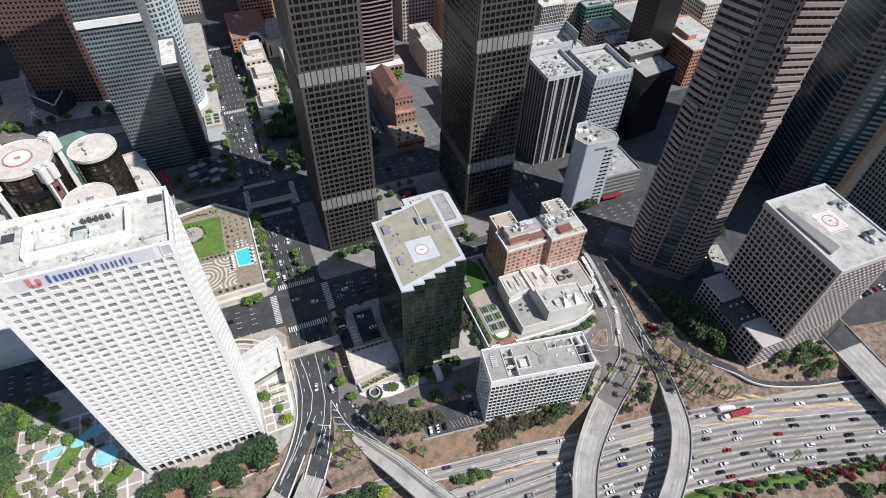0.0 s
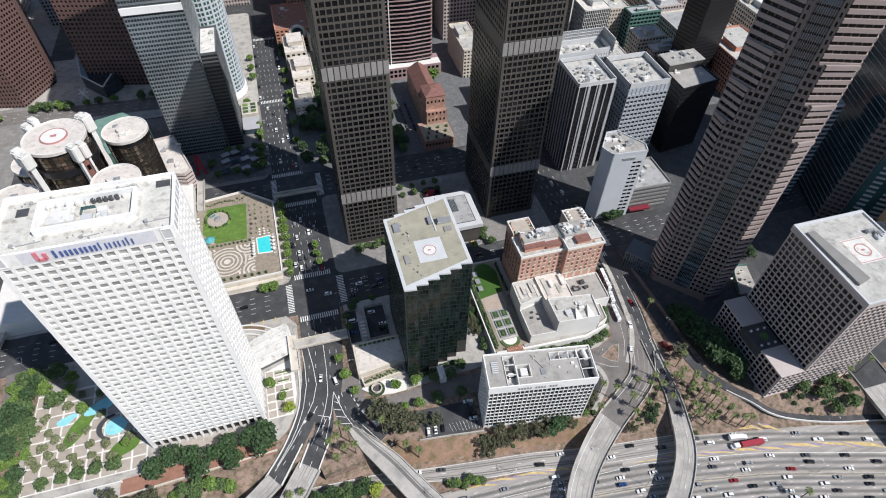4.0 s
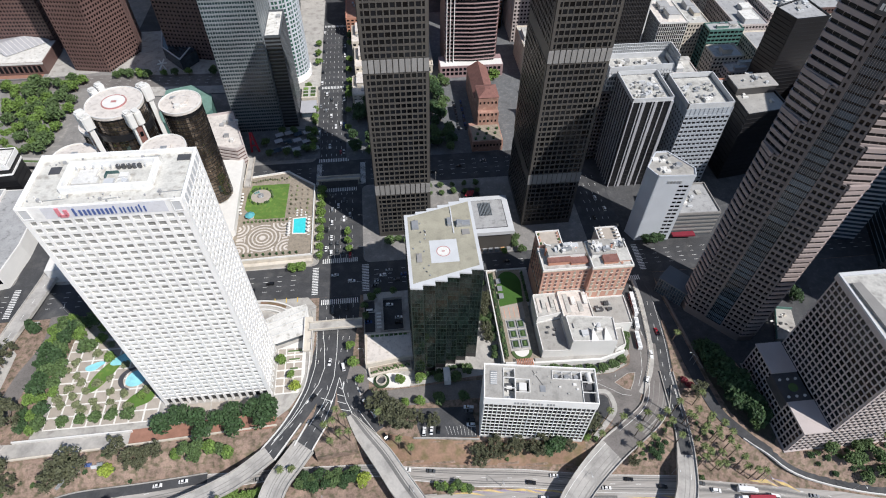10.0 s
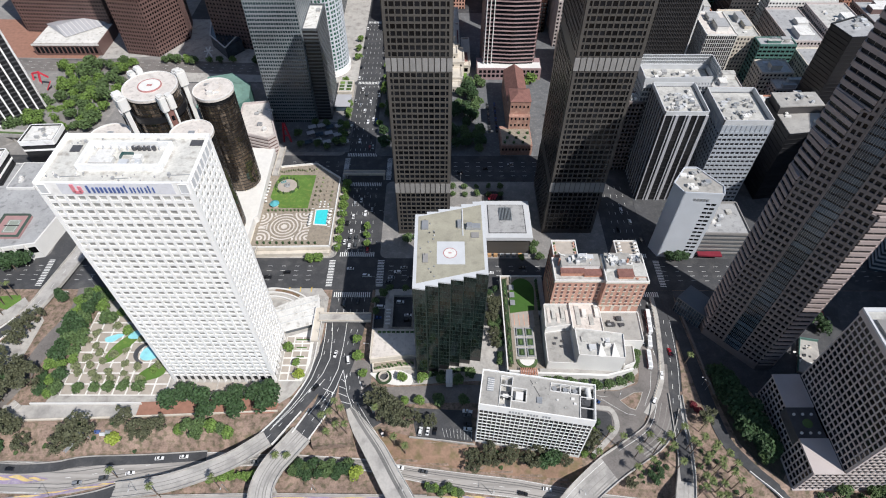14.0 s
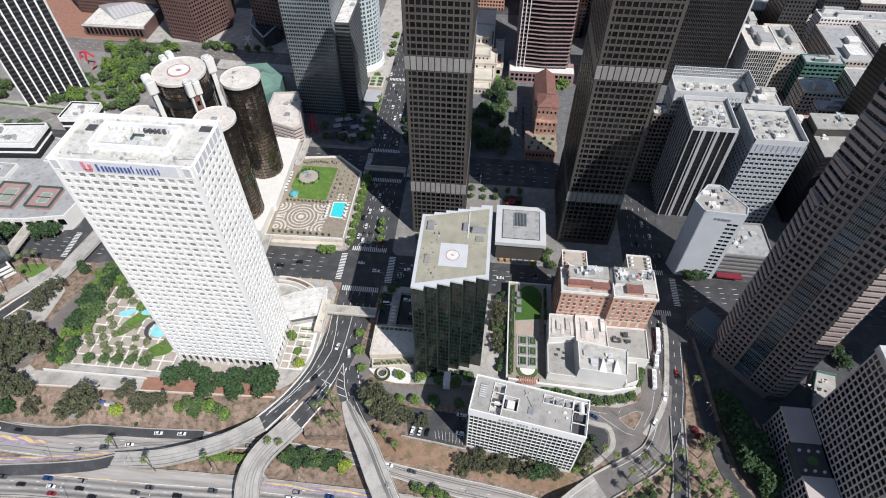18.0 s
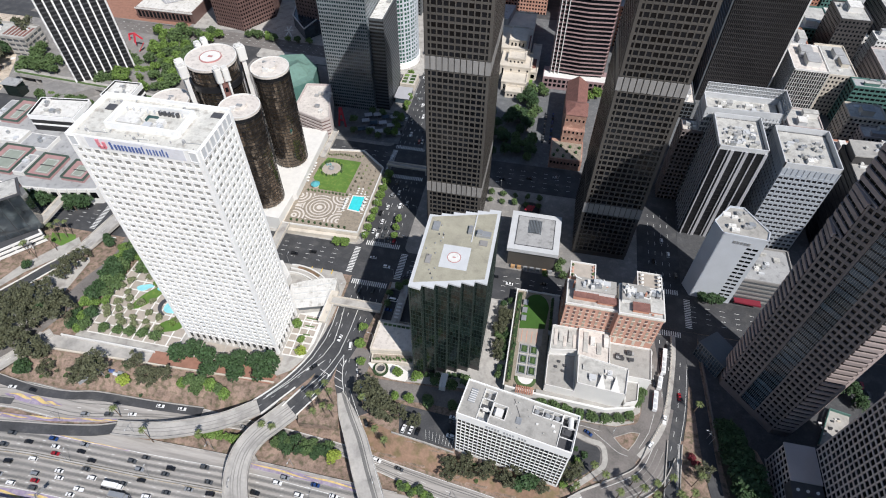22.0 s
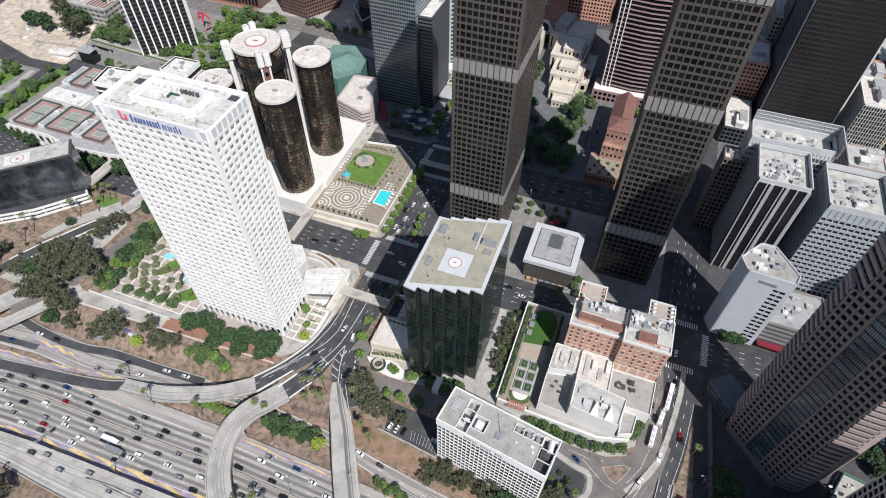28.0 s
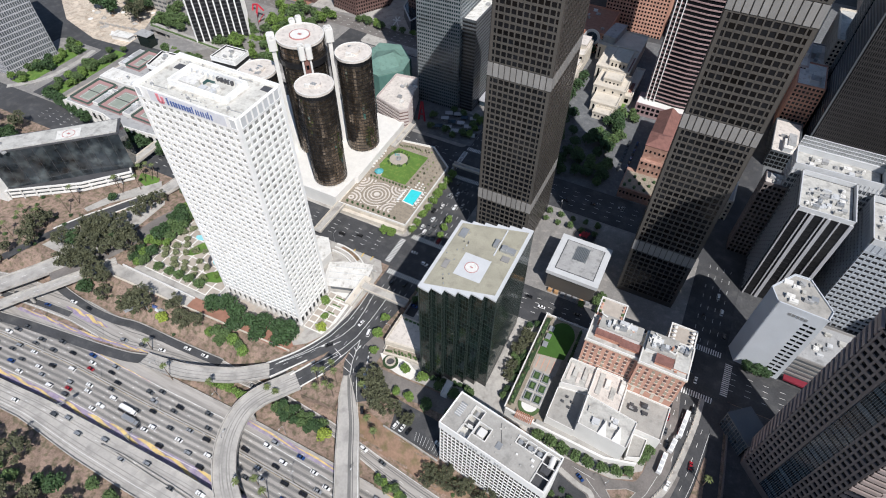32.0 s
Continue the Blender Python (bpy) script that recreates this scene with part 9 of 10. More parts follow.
def scatter(kinds, x0, y0, x1, y1, count, s=1.0, gap=3.5, z=None, inside=None):
    done = []
    for _ in range(count * 12):
        if len(done) >= count:
            break
        x, y = tr.uniform(x0, x1), tr.uniform(y0, y1)
        if all((x - a) ** 2 + (y - b) ** 2 > gap * gap for a, b in done) and (inside is None or inside(x, y)) and all((x - a) ** 2 + (y - b) ** 2 > (h + 2.5) ** 2 for a, b, h in DECKS):
            done.append((x, y))
            tree(tr.choice(kinds), x, y, s * tr.uniform(0.8, 1.2), z)


trees("dark", [(-55.8, -14.3), (-47.7, -10.6), (-38.1, -12.4), (-34, -20.5), (-26, -14.2), (-17.6, -19.6), (-19.4, -10.4), (-9.1, -10.4), (-1, -8.6), (-2, -16.4)], 1.32, 0.08, group="trees along the tower front")
trees("bright", [(-47.7, -29.6), (-29.8, -27.8), (-21, -30.6)], 1.05)
trees("mid", [(-38, -30.6), (-36.3, -27), (-43, -27.6), (-25, -29)], 1.0)
trees("olive", [(-64.3, -31), (-57, -27.4)], 0.7)
trees("lime", [(-82, -34)], 1.0)
trees("lime", [(13, 3)], 1.05)
trees("bright", [(4, 21), (10, 11)], 0.85)
trees("mid", [(-111, -6), (-102, -5.5), (-94, -5), (-85, -5), (-76, -5)], 0.8)
trees("small", [(-115, 4), (-107, 4), (-98, 5), (-89, 4), (-114, 14), (-104, 12), (-90, 10), (-112, 22), (-82, 8), (-99, 16), (-70, 9), (-86, 27), (-104, 36), (-115, 31), (-118, 8), (-110, 9), (-95, 0.5), (-103, 0.5), (-86, 0), (-78, 0), (-93, 19), (-108, 18), (-118, 26), (-110, 40), (-98, 42), (-88, 40)], 1.0)
trees("bright", [(-96, 33), (-72, 6)], 0.9)
scatter(("mid", "mid", "bright", "dark"), -150, -10, -121, 62, 34, 1.0, 5.2, inside=lambda x, y: x > -134 - (y - 20) * 0.02)
scatter(("mid", "bright"), -128, 40, -104, 64, 9, 1.1, 6)
scatter(("olive", "dark", "olive"), -185, -40, -136, 4, 15, 1.15, 7.5)
trees("olive", [(-160, 25), (-164, 13), (-167, 2), (-173, -4), (-156, 42), (-158, 34)], 0.9)
trees("dark", [(-189, 28), (-146, 57), (-149, 59)], 0.85)
trees("olive", [(-104, -36), (-97, -34), (-160, -28), (-168, -20), (-150, -26), (-205, -28), (-214, -14)], 1.15)
scatter(("olive", "darkshrub", "shrub"), -240, -50, -195, 10, 22, 0.8, 6)
scatter(("darkshrub", "shrub", "olive"), -140, -40, -66, -25, 14, 0.8, 6)
# planted strips beside the freeway
scatter(("dark", "mid"), 16, -52, 47, -45, 15, 0.72, 3.2)
trees("lime", [(50, -51)], 1.0)
trees("bright", [(-26.5, -54), (-22.6, -53), (-19, -52.4), (-14.8, -52.6), (-11, -51.8), (-7, -52.4), (-4, -51.4), (-16.5, -50)], 0.72)
trees("bright", [(88, -56.8), (92.5, -58.2), (97, -59), (102, -60.2)], 0.62)
trees("mid", [(90, -58.6), (95, -60.6), (99.5, -58.4), (105, -60.6)], 0.6)
# between the glass tower and the low office
trees("olive", [(67, -21), (60, -15), (72, -26)], 1.15)
trees("olive", [(89, -26), (80, -24)], 0.7)
trees("bright", [(44, 27), (46, 15), (50, 4), (73, 1), (84, 0.5), (75, -13), (83, -13)], 0.85, z=0.1)
trees("mid", [(95, 0), (105, -0.5), (94, -13), (108, -13), (112, 4)], 0.85, z=0.1)
scatter(("dark", "mid", "olive"), 126, 10, 132.5, 66, 20, 0.6, 2.6, z=0.1)
trees("darkshrub", [(86 + i * 3.2, 3.4 + i * 0.6) for i in range(8)], 0.9, z=0.1)
trees("mid", [(156, -1.6), (163, -2.6), (170, -3.2), (177, -3.8), (184, -4), (191, -3.6), (198, -1.6), (204, 1.4)], 0.86, 0.08, z=0.1, group="hedge trees by the white wall")
trees("mid", [(209.5, 14), (208, 10), (211, 18)], 0.85, z=0.1)
trees("dark", [(154, -45.4), (149, -47)], 0.95)
trees("olive", [(160, -46.6), (143, -46.8)], 0.7)
scatter(("darkshrub", "olive", "shrub"), 112, -49, 150, -40, 14, 0.6, 3.4)
trees("olive", [(172, -39), (176, -36)], 0.7)
trees("bright", [(171, -43), (178, -30)], 0.7)
scatter(("shrub", "darkshrub"), 172, -46, 182, -18, 9, 1.0, 3)
# slope of the connector ramps
scatter(("shrub", "darkshrub", "shrub"), 196, -54, 220, -34, 9, 0.8, 4)
trees("olive", [(240, -24)], 0.8)
trees("mid", [(-344, 250), (-341, 242), (-349, 258), (-352, 270), (-350, 244), (-346, 233)], 1.5, z=0.1)
trees("mid", [(-327, 236), (-318, 240), (-316, 232), (-307, 229), (-310, 243), (-322, 246), (-322, 228)], 1.4, z=8.0)
trees("bright", [(-250, 240), (-246, 232), (-241, 240), (-238, 231)], 1.3, z=8.0)
trees("dark", [(258, -1), (259.5, -7), (261.5, -14), (264, -21), (266, -28), (268.5, -35), (257, -14.5), (260, -29), (269, -42)], 1.45, z=0)
trees("mid", [(256, -7), (262.5, -25), (266, -45)], 1.0, z=0)
trees("crimson", [(237, -15), (239, -18)], 1.0, z=0.1)
trees("dark", [(254, -4), (255, -11), (258, -18), (260, -25), (262, -32), (265, -39), (254, 3)], 1.4, z=0)
scatter(("shrub", "darkshrub", "mid"), 288, -80, 345, -62, 28, 0.95, 4, inside=lambda x, y: y > lerp(x, BX, BY) + 3)
scatter(("shrub", "darkshrub", "crimson", "shrub"), 205, -140, 420, -110, 60, 1.0, 3.4, inside=lambda x, y: lerp(x, FX, FY) - 34 < y < lerp(x, FX, FY) - 24)
scatter(("olive", "mid", "dark", "olive"), -150, -165, 0, -126, 32, 1.1, 7, inside=lambda x, y: y < lerp(x, FX, FY) - 42)
scatter(("shrub", "darkshrub", "olive"), -260, -170, -100, -130, 26, 0.9, 6)
scatter(("mid", "olive"), 40, -180, 320, -140, 30, 1.0, 8)
# street trees
trees("bright", [(23.4, 100 + i * 8.2) for i in range(9)], 0.95, z=0.1, group="street trees by the pool deck")
trees("bright", [(43.6, 105), (43, 112), (42.6, 120)], 0.8, z=0.1)
trees("bright", [(6, 91), (12, 91)], 0.95, z=0.1)
trees("mid", [(72 + i * 6, 109 + (i % 2) * 2) for i in range(6)], 0.8, z=0.1)
trees("mid", [(158, 98), (160, 104), (162, 92.5)], 0.8, z=0.1)
trees("bright", [(150, 92)], 0.8, z=0.1)
trees("mid", [(58, 62), (53, 56), (54, 48), (62, 66), (72, 66)], 0.7, z=0.1)
scatter(("dark", "mid", "dark"), 58, 206, 128, 288, 48, 1.25, 7, z=0.1, inside=lambda x, y: x < 84 or x > 110 or y < 260)
trees("mid", [(128, 306), (132, 300), (120, 300)], 1.2, z=0.1)
trees("bright", [(170, 300), (178, 306)], 1.4, z=0.1)
trees("bright", [(14.8, 216), (14.8, 226), (15, 236), (15, 251), (14.6, 269), (15, 258), (43, 266), (43, 288), (43, 240), (44, 299), (7, 305), (44, 346), (43.5, 379), (14.5, 345), (14, 380), (14, 362), (44, 310), (43.5, 330)], 0.95, z=0.1, group="street trees below the towers")
trees("dark", [(60, 411), (45, 390), (52, 389), (58, 390), (66, 390), (51, 251), (58, 258), (52, 262), (47, 229), (49, 212), (70, 296), (72, 308), (73, 322), (73, 340)], 1.15, z=0.1)
trees("mid", [(-6, 212), (2, 209), (9, 215), (12, 228), (10, 240), (-2, 240), (-12, 242), (-20, 212), (-24, 226)], 0.85, z=0.4)
trees("mid", [(104 + (i % 5) * 9, 155 + (i // 5) * 8) for i in range(10)], 0.6, z=0.1)
scatter(("bright", "mid", "bright", "mid"), -262, 228, -196, 334, 62, 1.45, 7, z=0.1, inside=lambda x, y: not (-282 < x < -250 and 280 < y < 310))
scatter(("mid", "bright"), -172, 336, -60, 342, 14, 1.0, 5, z=0.1)
trees("dark", [(-338 + i * 7, 97 - i * 1.2) for i in range(9)], 1.25, z=0.1, group="hedge trees by the white complex")
trees("dark", [(-230, 85), (-224, 87), (-218, 86), (-212, 87), (-227, 89), (-215, 83), (-195, 86), (-189, 87), (-184, 86), (-191, 83)], 1.25, z=0.1, group="hedge trees by the white complex")
scatter(("mid", "bright"), -330, 196, -252, 204, 8, 1.2, 6, z=0.1)
scatter(("dark", "olive", "dark"), -432, 232, -372, 300, 18, 1.7, 9, z=0.1)
scatter(("mid", "bright", "mid"), -352, 100, -338, 184, 22, 1.0, 3.8, z=0.2)
scatter(("mid", "dark", "bright"), -396, 100, -377, 172, 15, 1.1, 6, z=0.2)
scatter(("mid", "dark", "olive"), -380, 20, -300, 58, 20, 1.2, 8, z=0.1)
trees("dark", [(324, 52), (327, 42), (318, 42), (330, 34), (322, 60)], 1.1, z=0.1)
trees("dark", [(250, 92.5), (255, 91.5), (260, 92)], 0.8, z=0.1)


# ---- palms ----
def palm_proto(h, seed):
    g = random.Random(seed)
    tk = MB().cyl(0, 0, 0.3, -0.5, h, 7, 0.2).mesh("trunk", BARK)
    fr = []
    for i in range(16):
        a = 6.28319 * i / 16 + g.uniform(-0.15, 0.15)
        rise, ln = g.uniform(-0.3, 0.9), g.uniform(2.0, 2.8)
        mb = MB()
        c, s = math.cos(a), math.sin(a)
        pts = [(0, h), (ln * 0.45, h + rise * 0.8 + 0.3), (ln * 0.8, h + rise * 0.7), (ln, h + rise * 0.3 - 0.5)]
        for k, w in enumerate((0.06, 0.3, 0.24, 0.03)):
            r, z = pts[k]
            mb.v += [(r * c - s * w, r * s + c * w, z - 0.12), (r * c, r * s, z), (r * c + s * w, r * s - c * w, z - 0.12)]
        for k in range(3):
            b = k * 3
            mb.f += [(b, b + 1, b + 4, b + 3), (b + 1, b + 2, b + 5, b + 4)]
        fr.append(mb)
    all_fr = MB()
    for m in fr:
        b = len(all_fr.v)
        all_fr.v += m.v
        all_fr.f += [tuple(i + b for i in f) for f in m.f]
    return tk, all_fr.mesh("crown", PALMLEAF)


PALMS = [palm_proto(h, i) for i, h in enumerate((11, 14, 17))]


def palm(x, y, k=None, z=None):
    tk, cr = tr.choice(PALMS) if k is None else PALMS[k]
    base = new("palm_tree")
    base.matrix_basis = Matrix.Translation((x, y, height(x, y) if z is None else z)) @ Matrix.Rotation(tr.uniform(0, 6.28), 4, "Z")
    tagged(base, "tall slender fan palm with a small green crown", "palm", "palms by the freeway")
    for nm, me in (("trunk", tk), ("crown", cr)):
        ob = new(nm, me)
        ob.parent = base


for x, y in ((36, -26), (39, -30), (42, -24), (34, -33), (44, -31), (38, -20), (32, -28), (-50, -62), (-20, -58), (14, -44), (70, -36), (76, -40), (8, -44), (60, -24), (-76, -52)):
    palm(x, y)
for x, y in ((205, -36), (208, -42), (198, -44), (214, -44), (203, -50), (196, -52), (216, -36), (222, -34), (226, -40), (236, -30), (238, -42), (219, -50), (185, -33), (190, -38), (176, -46), (230, -50)):
    palm(x, y)
for x, y in ((228, -42), (231, -49), (236, -54), (245, -52), (246, -59), (236, -44), (238, -60), (248, -64), (234, -37), (251, -67), (233, -58), (241, -48), (243, -56), (240, -64), (254, -70), (230, -56), (238, -50), (258, -71), (236, -64), (228, -62)):
    palm(x, y)
scatter(("shrub", "darkshrub", "darkshrub"), 228, -68, 256, -40, 12, 0.7, 4)
scatter(("dark", "olive", "darkshrub"), 194, -57, 210, -46, 9, 0.5, 3)
for x, y in ((322, -64), (332, -60), (338, -62), (240, 12), (263, -113), (28, -94), (34, -88), (44, -92), (-184, 54), (-181, 58), (-181, 46), (-190, 37), (-197, 39), (-179, 61), (-187, 57), (-212, -12), (-208, 4), (-220, -20), (-225, -30), (-232, -12), (-210, 14)):
    palm(x, y)


# ---- vehicles ----
def car_proto(paint, kind):
    root = new("car")
    L, W, H = {"sedan": (4.7, 1.85, 1.45), "suv": (4.9, 2.0, 1.8), "van": (5.4, 2.05, 2.3), "pickup": (5.6, 2.0, 1.85)}[kind]
    sec = {"sedan": ((-0.5, 0.35, 0.78), (-0.46, 0.3, 0.92), (0.12, 0.3, 0.95), (0.46, 0.3, 0.82), (0.5, 0.38, 0.7)), "suv": ((-0.5, 0.4, 1.0), (-0.47, 0.32, 1.12), (0.2, 0.32, 1.12), (0.46, 0.32, 1.0), (0.5, 0.4, 0.85)), "van": ((-0.5, 0.4, 1.25), (-0.48, 0.32, 1.3), (0.3, 0.32, 1.3), (0.47, 0.32, 1.05), (0.5, 0.4, 0.9)), "pickup": ((-0.5, 0.42, 1.05), (-0.49, 0.34, 1.08), (0.1, 0.34, 1.1), (0.46, 0.34, 1.05), (0.5, 0.42, 0.9))}[kind]
    def loft(rows):
        mb = MB()
        for x, w, z0, z1, tw in rows:
            mb.v += [(x, -w, z0), (x, w, z0), (x, w, (z0 + z1) * 0.55), (x, tw, z1), (x, -tw, z1), (x, -w, (z0 + z1) * 0.55)]
        for i in range(len(rows) - 1):
            for k in range(6):
                a, b = i * 6 + k, i * 6 + (k + 1) % 6
                mb.f.append((a, b, b + 6, a + 6))
        mb.f += [tuple(reversed(range(6))), tuple((len(rows) - 1) * 6 + k for k in range(6))]
        return mb
    body = loft([(x * L, W / 2 * (0.88 if abs(x) > 0.48 else 1), z0, z1, W / 2 * 0.9) for x, z0, z1 in sec])
    cab = {"sedan": (-0.36, -0.2, 0.06, 0.24), "suv": (-0.48, -0.4, 0.08, 0.24), "van": (-0.49, -0.46, 0.28, 0.4), "pickup": (-0.08, -0.03, 0.14, 0.27)}[kind]
    zb = sec[2][2] - 0.04
    gl = loft([(cab[0] * L, W * 0.44, zb, zb + 0.03, W * 0.43), (cab[1] * L, W * 0.44, zb, H - 0.03, W * 0.36), (cab[2] * L, W * 0.44, zb, H - 0.03, W * 0.36), (cab[3] * L, W * 0.44, zb, zb + 0.03, W * 0.43)])
    body.box(cab[1] * L - 0.05, -W * 0.36, H - 0.05, cab[2] * L + 0.05, W * 0.36, H + 0.02)
    part("body", body, paint, root)
    part("glasshouse", gl, CARGLASS, root)
    ws = MB()
    for x in (-0.31, 0.31):
        for y in (-0.44, 0.44):
            ws.box(x * L - 0.33, y * W - 0.12, 0.0, x * L + 0.33, y * W + 0.12, 0.62).box(x * L - 0.2, y * W - 0.11, 0.55, x * L + 0.2, y * W + 0.11, 0.68)
    part("wheel_set", ws, RUBBER, root, "", "stuff")
    return root


NAMES = ("white", "black", "silver", "grey", "red", "blue")
PROTO = []
for i, paint in enumerate(CARPAINT):
    for kind in ("sedan", "suv"):
        p = car_proto(paint, kind)
        tagged(p, f"{NAMES[i]} {'saloon car' if kind == 'sedan' else 'sport utility car'} standing in a traffic lane", "car", "cars")
        PROTO.append((p, NAMES[i]))
PROTO.append((tagged(car_proto(CARPAINT[0], "van"), "white panel van standing in a traffic lane", "van", "cars"), "white"))
PROTO.append((tagged(car_proto(CARPAINT[0], "pickup"), "white pickup truck standing in a traffic lane", "pickup", "cars"), "white"))
WEIGHT = [5, 5, 4, 4, 3, 3, 3, 3, 1, 0.6, 0.8, 0.6, 0.7, 0.8]
parked = [False] * len(PROTO)


FAR = []


def car(x, y, z, deg, k=None):
    k = tr.choices(range(len(PROTO)), WEIGHT)[0] if k is None else k
    if y > 203 and 24 < x < 50:
        x -= 7.5
    if parked[k] and (y > 170 or x < -185 or x > 292 or (56 < x < 82 and 33 < y < 64)):
        FAR.append((k, pose(x, y, z, 0, 0, deg)))
        return
    m = pose(x, y, z, 0, 0, deg)
    if not parked[k]:
        parked[k] = True
        PROTO[k][0].matrix_basis = m
    else:
        copy_thing(PROTO[k][0], m)


def road_deg(x):
    return math.degrees(math.atan2(lerp(x + 3, FX, FY) - lerp(x - 3, FX, FY), 6))


for d, xa, xb in LANES:
    x = max(-225, xa) + tr.uniform(0, 12)
    while x < xb:
        a = math.degrees(math.atan2(mid(x + 3) - mid(x - 3), 6))
        y = mid(x) + d / math.cos(radians(a)) + tr.uniform(-0.3, 0.3)
        if not (46 < x < 140 and tr.random() < 0.3):
            car(x, y, FWZ + 0.02, a + (180 if d < 0 else 0))
        x += tr.uniform(13, 37) * (0.9 if d < 0 else 1.0)
for x in range(-200, 200, 13):
    if tr.random() < 0.75:
        c, h = exit_lane(x)
        car(x, c + tr.choice((-0.46, 0.46)) * h, -7.86, math.degrees(math.atan2(exit_lane(x + 3)[0] - exit_lane(x - 3)[0], 6)))
for x, k in ((-140, 0.2), (-118, 0.5), (-91, 0.3), (-82, 0.18), (-70, 0.42), (-54, 0.2), (-38, 0.42), (-24, 0.2), (-4, 0.44), (12, 0.2), (-170, 0.6), (-200, 0.4)):
    p, q = slip_edge(x)
    car(x, p + (q - p) * k, SLIPZ + 0.02, road_deg(x) + 180)
for x, y, d in ((-20, 76.5, 0), (-60, 84.5, 180), (-8, 80.5, 180), (-38, 72.6, 0), (62, 76, 180), (66, 81, 180), (70, 85, 180), (75, 76.4, 180), (80, 80.6, 180), (90, 85, 180), (108, 76.5, 180), (128, 80.5, 180), (150, 85, 180), (140, 76.5, 180), (31, 112, 90), (35.4, 105, 90), (35.4, 112.5, 90), (31, 104, 90), (39.6, 103, 90), (39.6, 121, 90), (31, 133, 90), (35.4, 150, 90), (31.2, 160, 90), (35, 220, 90), (31, 238, 90), (39.6, 246, 90), (35.4, 262, 90), (31, 270, 90), (39.5, 276, 90), (35.4, 286, 90), (31, 295, 90), (44, 212, 90), (44, 226, 90), (44, 250, 90), (110, 181, 0), (130, 186, 0), (150, 191, 180), (90, 181, 0), (70, 192, 180), (-20, 187, 0), (-60, 192, 180), (216, 50, 90), (216.4, 42, 90), (217, 33, 90), (219, 26, 90), (226, 72, 90), (221, 84, 0), (224, 4, 80), (233, 20, 90), (228, 52, 90), (222, 120, 90), (228, 140, 90), (40, 14, 100), (32, 18, 260), (23, -4, 230), (63, -31, -58), (140, -3, -12), (183, -12, -30), (216, -12, 60), (60, 72.5, 180), (96, 72.5, 180), (118, 84.8, 180), (160, 76.5, 180), (176, 81, 180), (196, 85, 180), (-100, 76.5, 0), (-120, 84.8, 180), (-80, 72.5, 0), (44, 100.5, 90), (44, 140, 90), (39.6, 156, 90), (31, 118, 90), (31, 146, 90), (39.6, 136, 90), (27.4, 108, 90), (27.4, 126, 90), (221, 76, 180), (236, 110, 90), (232, 128, 90), (336, 56, 80), (337, 49, 82), (339, 43, 82), (343, 62, 80), (345, 70, 80), (33, 55, 90), (41.6, 57, 90), (45, 78, 0), (34, 84, 180)):
    car(x, y, 0.05, d)
for i in range(9):
    if i not in (2, 5):
        car(110, -18.5 - i * 2.6, 0.06, 172) if i < 6 else car(84 + (i - 6) * 4, -30, 0.06, 80)
for x, y in ((55.4, 44), (56.8, 52), (74.2, 42), (74.4, 46), (69, 56)):
    car(x, y, 0.42, 0)
for i in range(22):
    if tr.random() < 0.75:
        car(18.6 if i % 2 else 46.6, 212 + i * 9.2, 0.05, 90 if i % 2 else 270)
for i in range(16):
    car(142 - (i % 2) * 6, 234 + (i // 2) * 5.4, 0.2, 90, (2, 3, 11, 6)[i % 4])


for i in range(16):
    car(366 + (i % 8) * 5.5, -30 - (i // 8) * 14, 0.12, 84)


# cars too far off or too closely parked to tell apart
far = MB()
paints, slots = [], []
for k, m in FAR:
    for ob in PROTO[k][0].children:
        if ob.data.materials[0] not in paints:
            paints.append(ob.data.materials[0])
        b0 = len(far.v)
        far.v += [tuple(m @ v.co) for v in ob.data.vertices]
        far.f += [tuple(i + b0 for i in f.vertices) for f in ob.data.polygons]
        slots += [paints.index(ob.data.materials[0])] * len(ob.data.polygons)
fc = solid("distant_cars", far, paints[0], "many small cars on far streets and in parking rows", "cars", "stuff")
for m in paints[1:]:
    fc.data.materials.append(m)
fc.data.polygons.foreach_set("material_index", slots)


def bus(x, y, z, deg, L=12.0, stripe=RED, label="white city bus with a red stripe on the street"):
    th = thing("bus", label, "bus", x, y, z, deg)
    bd = part("body", MB().prism([(-L / 2, -1.2), (L / 2 - 0.2, -1.2), (L / 2, -0.9), (L / 2, 0.9), (L / 2 - 0.2, 1.2), (-L / 2, 1.2)], 0.4, 3.0), CARPAINT[0], th)
    part("window_strip", MB().box(-L / 2 + 0.4, -1.24, 1.5, L / 2 - 0.1, 1.24, 2.5), CARGLASS, bd)
    part("stripe", MB().box(-L / 2 + 0.1, -1.23, 0.6, L / 2 - 0.4, 1.23, 1.2), stripe, bd)
    for k in range(3):
        part("roof_unit", MB().box(-L / 2 + 1 + k * 3.6, -0.7, 3.0, -L / 2 + 3.2 + k * 3.6, 0.7, 3.3), PARAPET, bd)
    for px in (-L * 0.3, L * 0.32):
        for s in (-1.05, 1.05):
            w = part("wheel", MB().cyl(0, 0, 0.5, -0.15, 0.15, 14), RUBBER, th)
            w.matrix_basis = pose(px, s, 0.5, 90, 0, 0)


